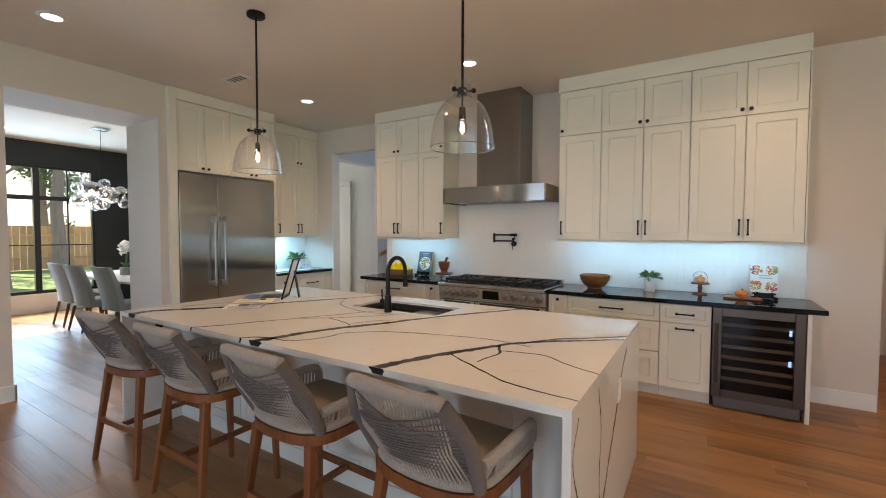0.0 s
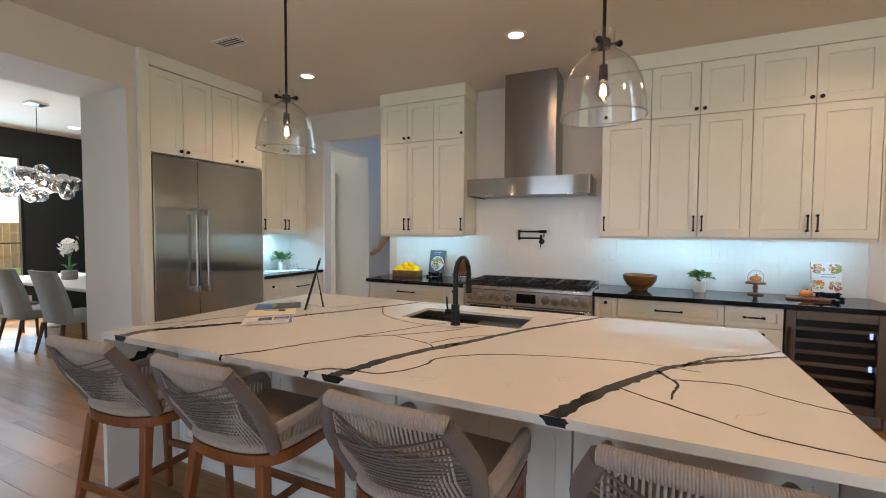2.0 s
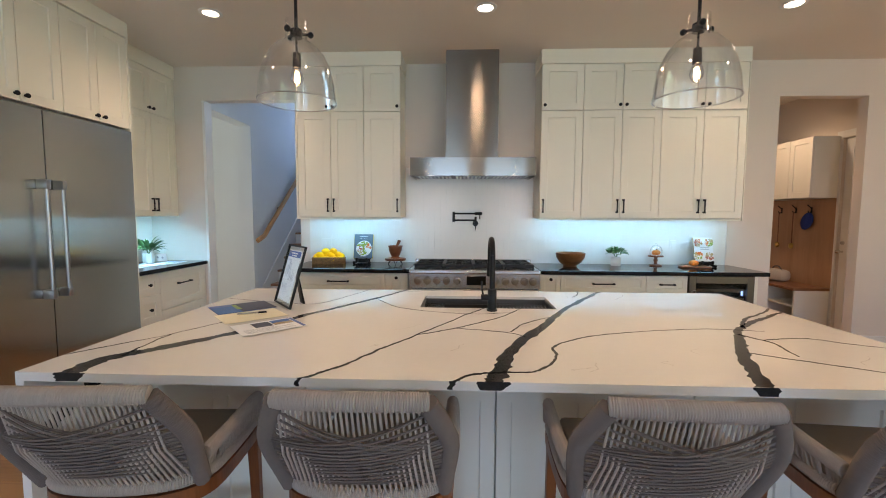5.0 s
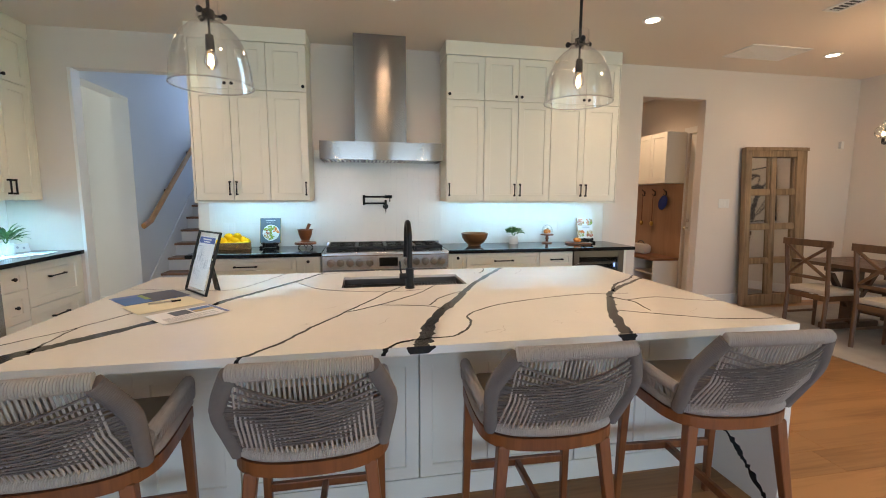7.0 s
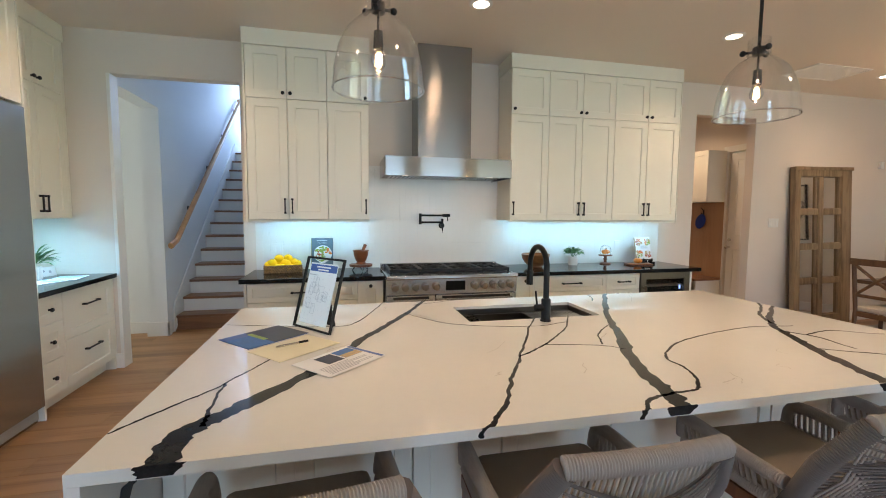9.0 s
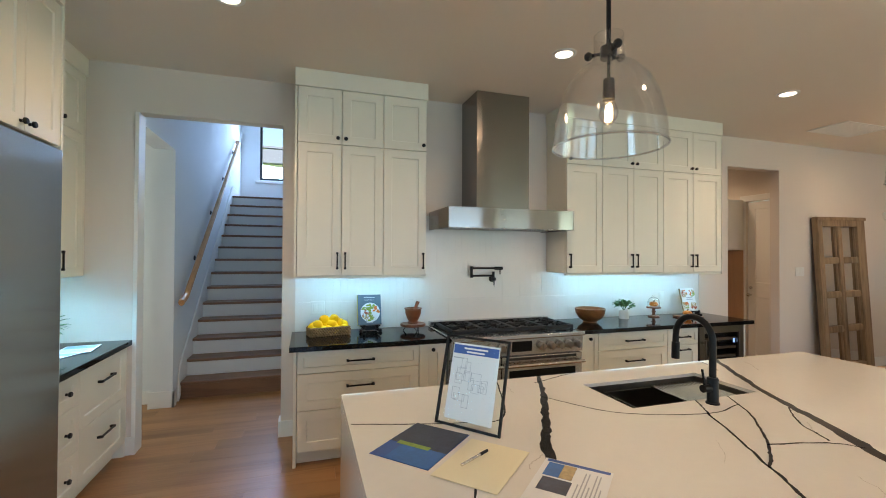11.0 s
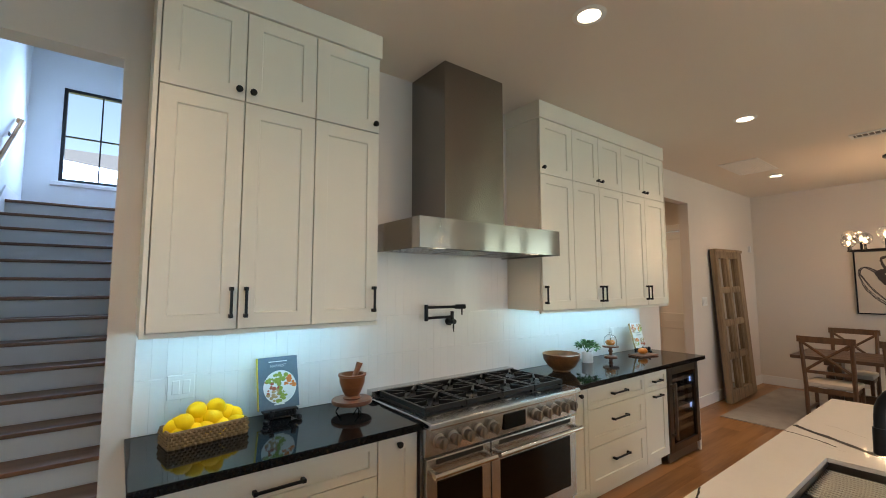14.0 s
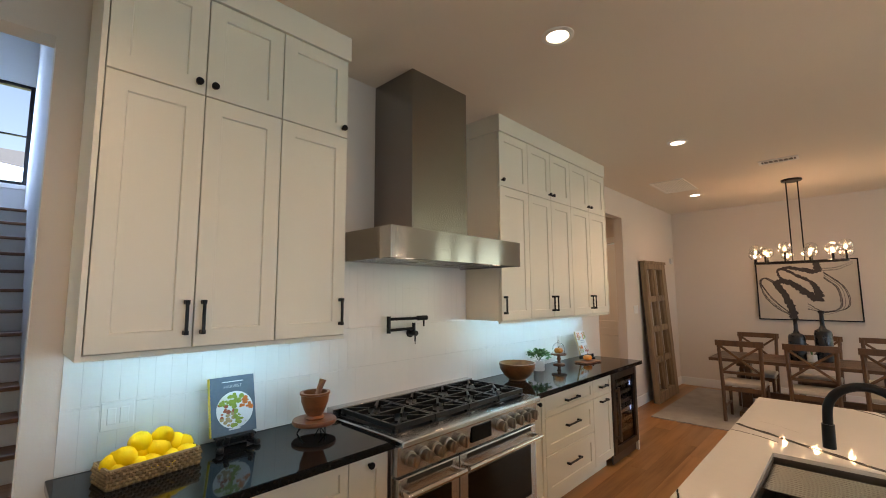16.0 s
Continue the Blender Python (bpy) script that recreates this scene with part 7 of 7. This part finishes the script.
for x, y in ((-9.4, 2.1), (-9.4, 3.9), (-7.2, 3.9), (-7.2, 2.1)):
    dl = thing("downlight", pose(x, y, CEIL), "round recessed downlight with a warm lit lens", "ceiling light", "dining downlights")
    part("lens", lathe([(0, 0), (0.07, 0), (0.07, -0.006), (0, -0.006)], 24), DISC, dl)
setting("trim_hall_door", box(-6.04, 6.185, 0.002, -5.95, 6.219, 2.50, 0.005), TRIM, "white door casing in the hall", "trim")
setting("trim_hall_head", box(-6.99, 6.185, 2.41, -6.041, 6.219, 2.50, 0.005), TRIM, "white door casing in the hall", "trim")
setting("door_2", box(-6.90, 6.200, 0.006, -6.045, 6.218, 2.405, 0.003), PLASTIC, "white painted hall door", "door")
hd = tagged(part("hall_door", box(-8.99, 5.25, 0.005, -8.95, 6.05, 2.3, 0.004), TRIM), "white hall door at the end of the passage", "door", "", "structure")

# ---- garden ----
GZ = -0.35
setting("ground", box(-400, -300, GZ - 0.3, 300, 400, GZ), LAWN, "sunlit lawn with bare patches", "ground")
fence = thing("fence", pose(-27, 0, GZ), "tall orange-brown wooden garden fence", "fence")
pm = None
for k in range(120):
    y = -14 + 0.25 * k
    if pm is None:
        pm = part("board", box(-0.015, 0.006, 0.02, 0.015, 0.244, 2.1, 0.004), FENCE, fence)
        o = pm
    else:
        o = new("board", pm.data)
        o.parent = fence
    o.matrix_basis = pose(0, y, 0)
part("rail", box(0.02, -14, 0.5, 0.06, 16, 0.6), FENCE, fence)
part("rail", box(0.02, -14, 1.6, 0.06, 16, 1.7), FENCE, fence)


def leaf_cluster(seed, n, r, l):
    rnd = random.Random(seed)
    bm = bmesh.new()
    for k in range(n):
        while True:
            p = Vector((rnd.uniform(-1, 1), rnd.uniform(-1, 1), rnd.uniform(-1, 1)))
            if p.length < 1:
                break
        p *= r
        d = Vector((rnd.uniform(-1, 1), rnd.uniform(-1, 1), rnd.uniform(-0.6, 0.6))).normalized() * l
        s = d.cross(Vector((rnd.uniform(-1, 1), rnd.uniform(-1, 1), 1))).normalized() * l * 0.35
        bm.faces.new([bm.verts.new(q) for q in (p, p + d * 0.5 + s, p + d, p + d * 0.5 - s)])
    me = bpy.data.meshes.new("leaf_cluster")
    bm.to_mesh(me)
    bm.free()
    me.materials.append(FOLIAGE)
    return me


CLUSTERS = [leaf_cluster(s, 240, 1.0, 0.24) for s in range(3)]


def tree(x, y, h, r, seed, clumps, low):
    rnd = random.Random(seed)
    t = thing("tree", pose(x, y, GZ), "tall garden tree with a bare trunk and light crown", "tree", "garden trees")
    pts = [(rnd.uniform(-0.15, 0.15) * k / 4, rnd.uniform(-0.15, 0.15) * k / 4, h * k / 8) for k in range(9)]
    bm = tube(pts, r, 12, radii=[r * (1.25 if k == 0 else 1 - 0.09 * k) for k in range(9)])
    tips = []
    for k in range(9):
        z = h * (low + (0.98 - low) * k / 8)
        a = rnd.uniform(0, 6.28)
        L2 = rnd.uniform(1.4, 3.2)
        p0 = Vector((0, 0, z))
        p2 = p0 + Vector((math.cos(a) * L2, math.sin(a) * L2, rnd.uniform(0.2, 1.4)))
        p1 = p0.lerp(p2, 0.5) + Vector((0, 0, 0.3))
        tube(curve_points([p0, p1, p2], 4), 0.05, 6, bm, radii=[r * 0.35 * (1 - 0.09 * j) for j in range(9)])
        tips += [p1, p2]
    part("trunk", bm, BARK, t, "grey brown bark", smooth=True)
    for k in range(clumps):
        p = rnd.choice(tips) + Vector((rnd.uniform(-0.9, 0.9), rnd.uniform(-0.9, 0.9), rnd.uniform(-0.7, 0.9)))
        o = new("leaves", CLUSTERS[k % 3])
        o.parent = t
        o.matrix_basis = pose(*p, rnd.uniform(0, 360), rnd.uniform(0, 360), rnd.uniform(0, 360)) @ Matrix.Diagonal((*[rnd.uniform(0.6, 1.1)] * 3, 1))


tree(-19.0, 4.0, 11, 0.30, 1, 14, 0.45)
tree(-21.5, 2.7, 12, 0.24, 2, 14, 0.45)
tree(-22.5, 6.6, 11, 0.26, 3, 16, 0.4)
tree(-18.0, 1.4, 12, 0.28, 5, 14, 0.5)
tree(-24.5, 5.2, 10, 0.2, 7, 16, 0.3)
tree(-33.0, 9.0, 12, 0.3, 8, 22, 0.15)
tree(-34.0, 5.0, 12, 0.3, 9, 22, 0.15)
tree(-33.0, 1.0, 12, 0.3, 10, 22, 0.15)
house = thing("neighbour_house", pose(-4.3, 32, GZ), "neighbouring house with a grey shingle roof", "house")
part("wall", box(-15, 0, 0, 15, 8, 8.1), TRIM, house)
bm = bmesh.new()
vs = [bm.verts.new(p) for p in ((-15.6, -0.6, 8.0), (15.6, -0.6, 8.0), (15.6, 8.6, 8.0), (-15.6, 8.6, 8.0), (-13.5, 4, 10.2), (13.5, 4, 10.2))]
for fset in ((0, 1, 5, 4), (1, 2, 5), (2, 3, 4, 5), (3, 0, 4), (3, 2, 1, 0)):
    bm.faces.new([vs[k] for k in fset])
part("roof", bm, SHINGLE, house, "grey shingle roof")


# ---- backsplash tiles ----
splash = setting("backsplash", box(-3.90, WALL_Y - 0.003, CZ + 0.001, 0.775, WALL_Y - 0.0005, 1.428), GROUT, "white stacked vertical tile backsplash with fine joints", "backsplash")
hood_splash = setting("backsplash", box(-2.783, WALL_Y - 0.003, 1.429, -1.357, WALL_Y - 0.0005, 1.99), GROUT, "white stacked vertical tile behind the range", "backsplash")
TW, THH = 0.0655, 0.258


def tile_run(parent, x0, x1, z0, z1):
    meshes = {}
    z = z0
    while z < z1 - 0.01:
        h = min(THH, z1 - z) - 0.0010
        x = x0
        while x < x1 - 0.01:
            w = min(TW, x1 - x) - 0.0003
            key = (round(w, 4), round(h, 4))
            if key not in meshes:
                bm = box(0, -0.0062, 0, w, 0, h, 0.0)
                bmesh.ops.bevel(bm, geom=[e for e in bm.edges if all(v.co.y < -0.005 for v in e.verts)], offset=0.00013, segments=1, affect="EDGES")
                o = part("tile", bm, TILE, parent)
                meshes[key] = o.data
            else:
                o = new("tile", meshes[key])
                o.parent = parent
            o.matrix_basis = pose(x, WALL_Y - 0.0028, z, random.uniform(-0.03, 0.03), 0, random.uniform(-0.03, 0.03))
            x += TW
        z += THH


random.seed(12)
tile_run(splash, -3.90, 0.775, CZ + 0.002, 1.428)
tile_run(hood_splash, -2.783, -1.357, 1.430, 1.99)
setting("splash_edge", box(0.776, WALL_Y - 0.010, CZ + 0.001, 0.781, WALL_Y - 0.0005, 1.428), TRIM, "slim white tile edge", "trim")
bm = box(-5.7985, 3.858, CZ + 0.001, -5.7905, 4.928, 1.428)
setting("backsplash", bm, TILE, "white backsplash above the short worktop", "backsplash")

# ---- floor planks ----
PW = 0.19
random.seed(7)
near, rest = [], []
row = 0
y = REAR_Y
while y < 7.5:
    x = -10.9 - random.uniform(0, 1.9)
    while x < RIGHT_X + 0.1:
        l = random.choice((1.2, 1.6, 1.9, 2.1))
        a, b = max(x, -10.95), min(x + l, RIGHT_X + 0.15)
        if b - a > 0.05:
            if 0.0 < y < 4.95 and a > -6.5:
                near.append((a, y, b - a))
            else:
                rest.append((a, y, b - a))
        x += l
    y += PW
meshes = {}
for a, yy, l in near:
    key = round(l, 1)
    if key not in meshes:
        bm = box(0, 0, -0.017, key, PW - 0.0007, 0.0)
        bmesh.ops.bevel(bm, geom=[e for e in bm.edges if all(v.co.z > -0.001 for v in e.verts)], offset=0.0007, segments=1, affect="EDGES")
        o = part("plank", bm, OAK, floor_base)
        meshes[key] = o.data
    else:
        o = new("plank", meshes[key])
        o.parent = floor_base
    o.matrix_basis = pose(a, yy, 0) @ Matrix.Diagonal(((l - 0.001) / key, 1, 1, 1))
bm = bmesh.new()
for a, yy, l in rest:
    v = [bm.verts.new(p) for p in ((a, yy, 0), (a + l - 0.0012, yy, 0), (a + l - 0.0012, yy + PW - 0.0012, 0), (a, yy + PW - 0.0012, 0), (a, yy, -0.017), (a + l - 0.0012, yy, -0.017), (a + l - 0.0012, yy + PW - 0.0012, -0.017), (a, yy + PW - 0.0012, -0.017))]
    for q in ((0, 1, 2, 3), (0, 4, 5, 1), (1, 5, 6, 2), (2, 6, 7, 3), (3, 7, 4, 0)):
        bm.faces.new([v[k] for k in q])
far = part("far_planks", bm, OAKFAR, floor_base)
far["kind"] = "stuff"
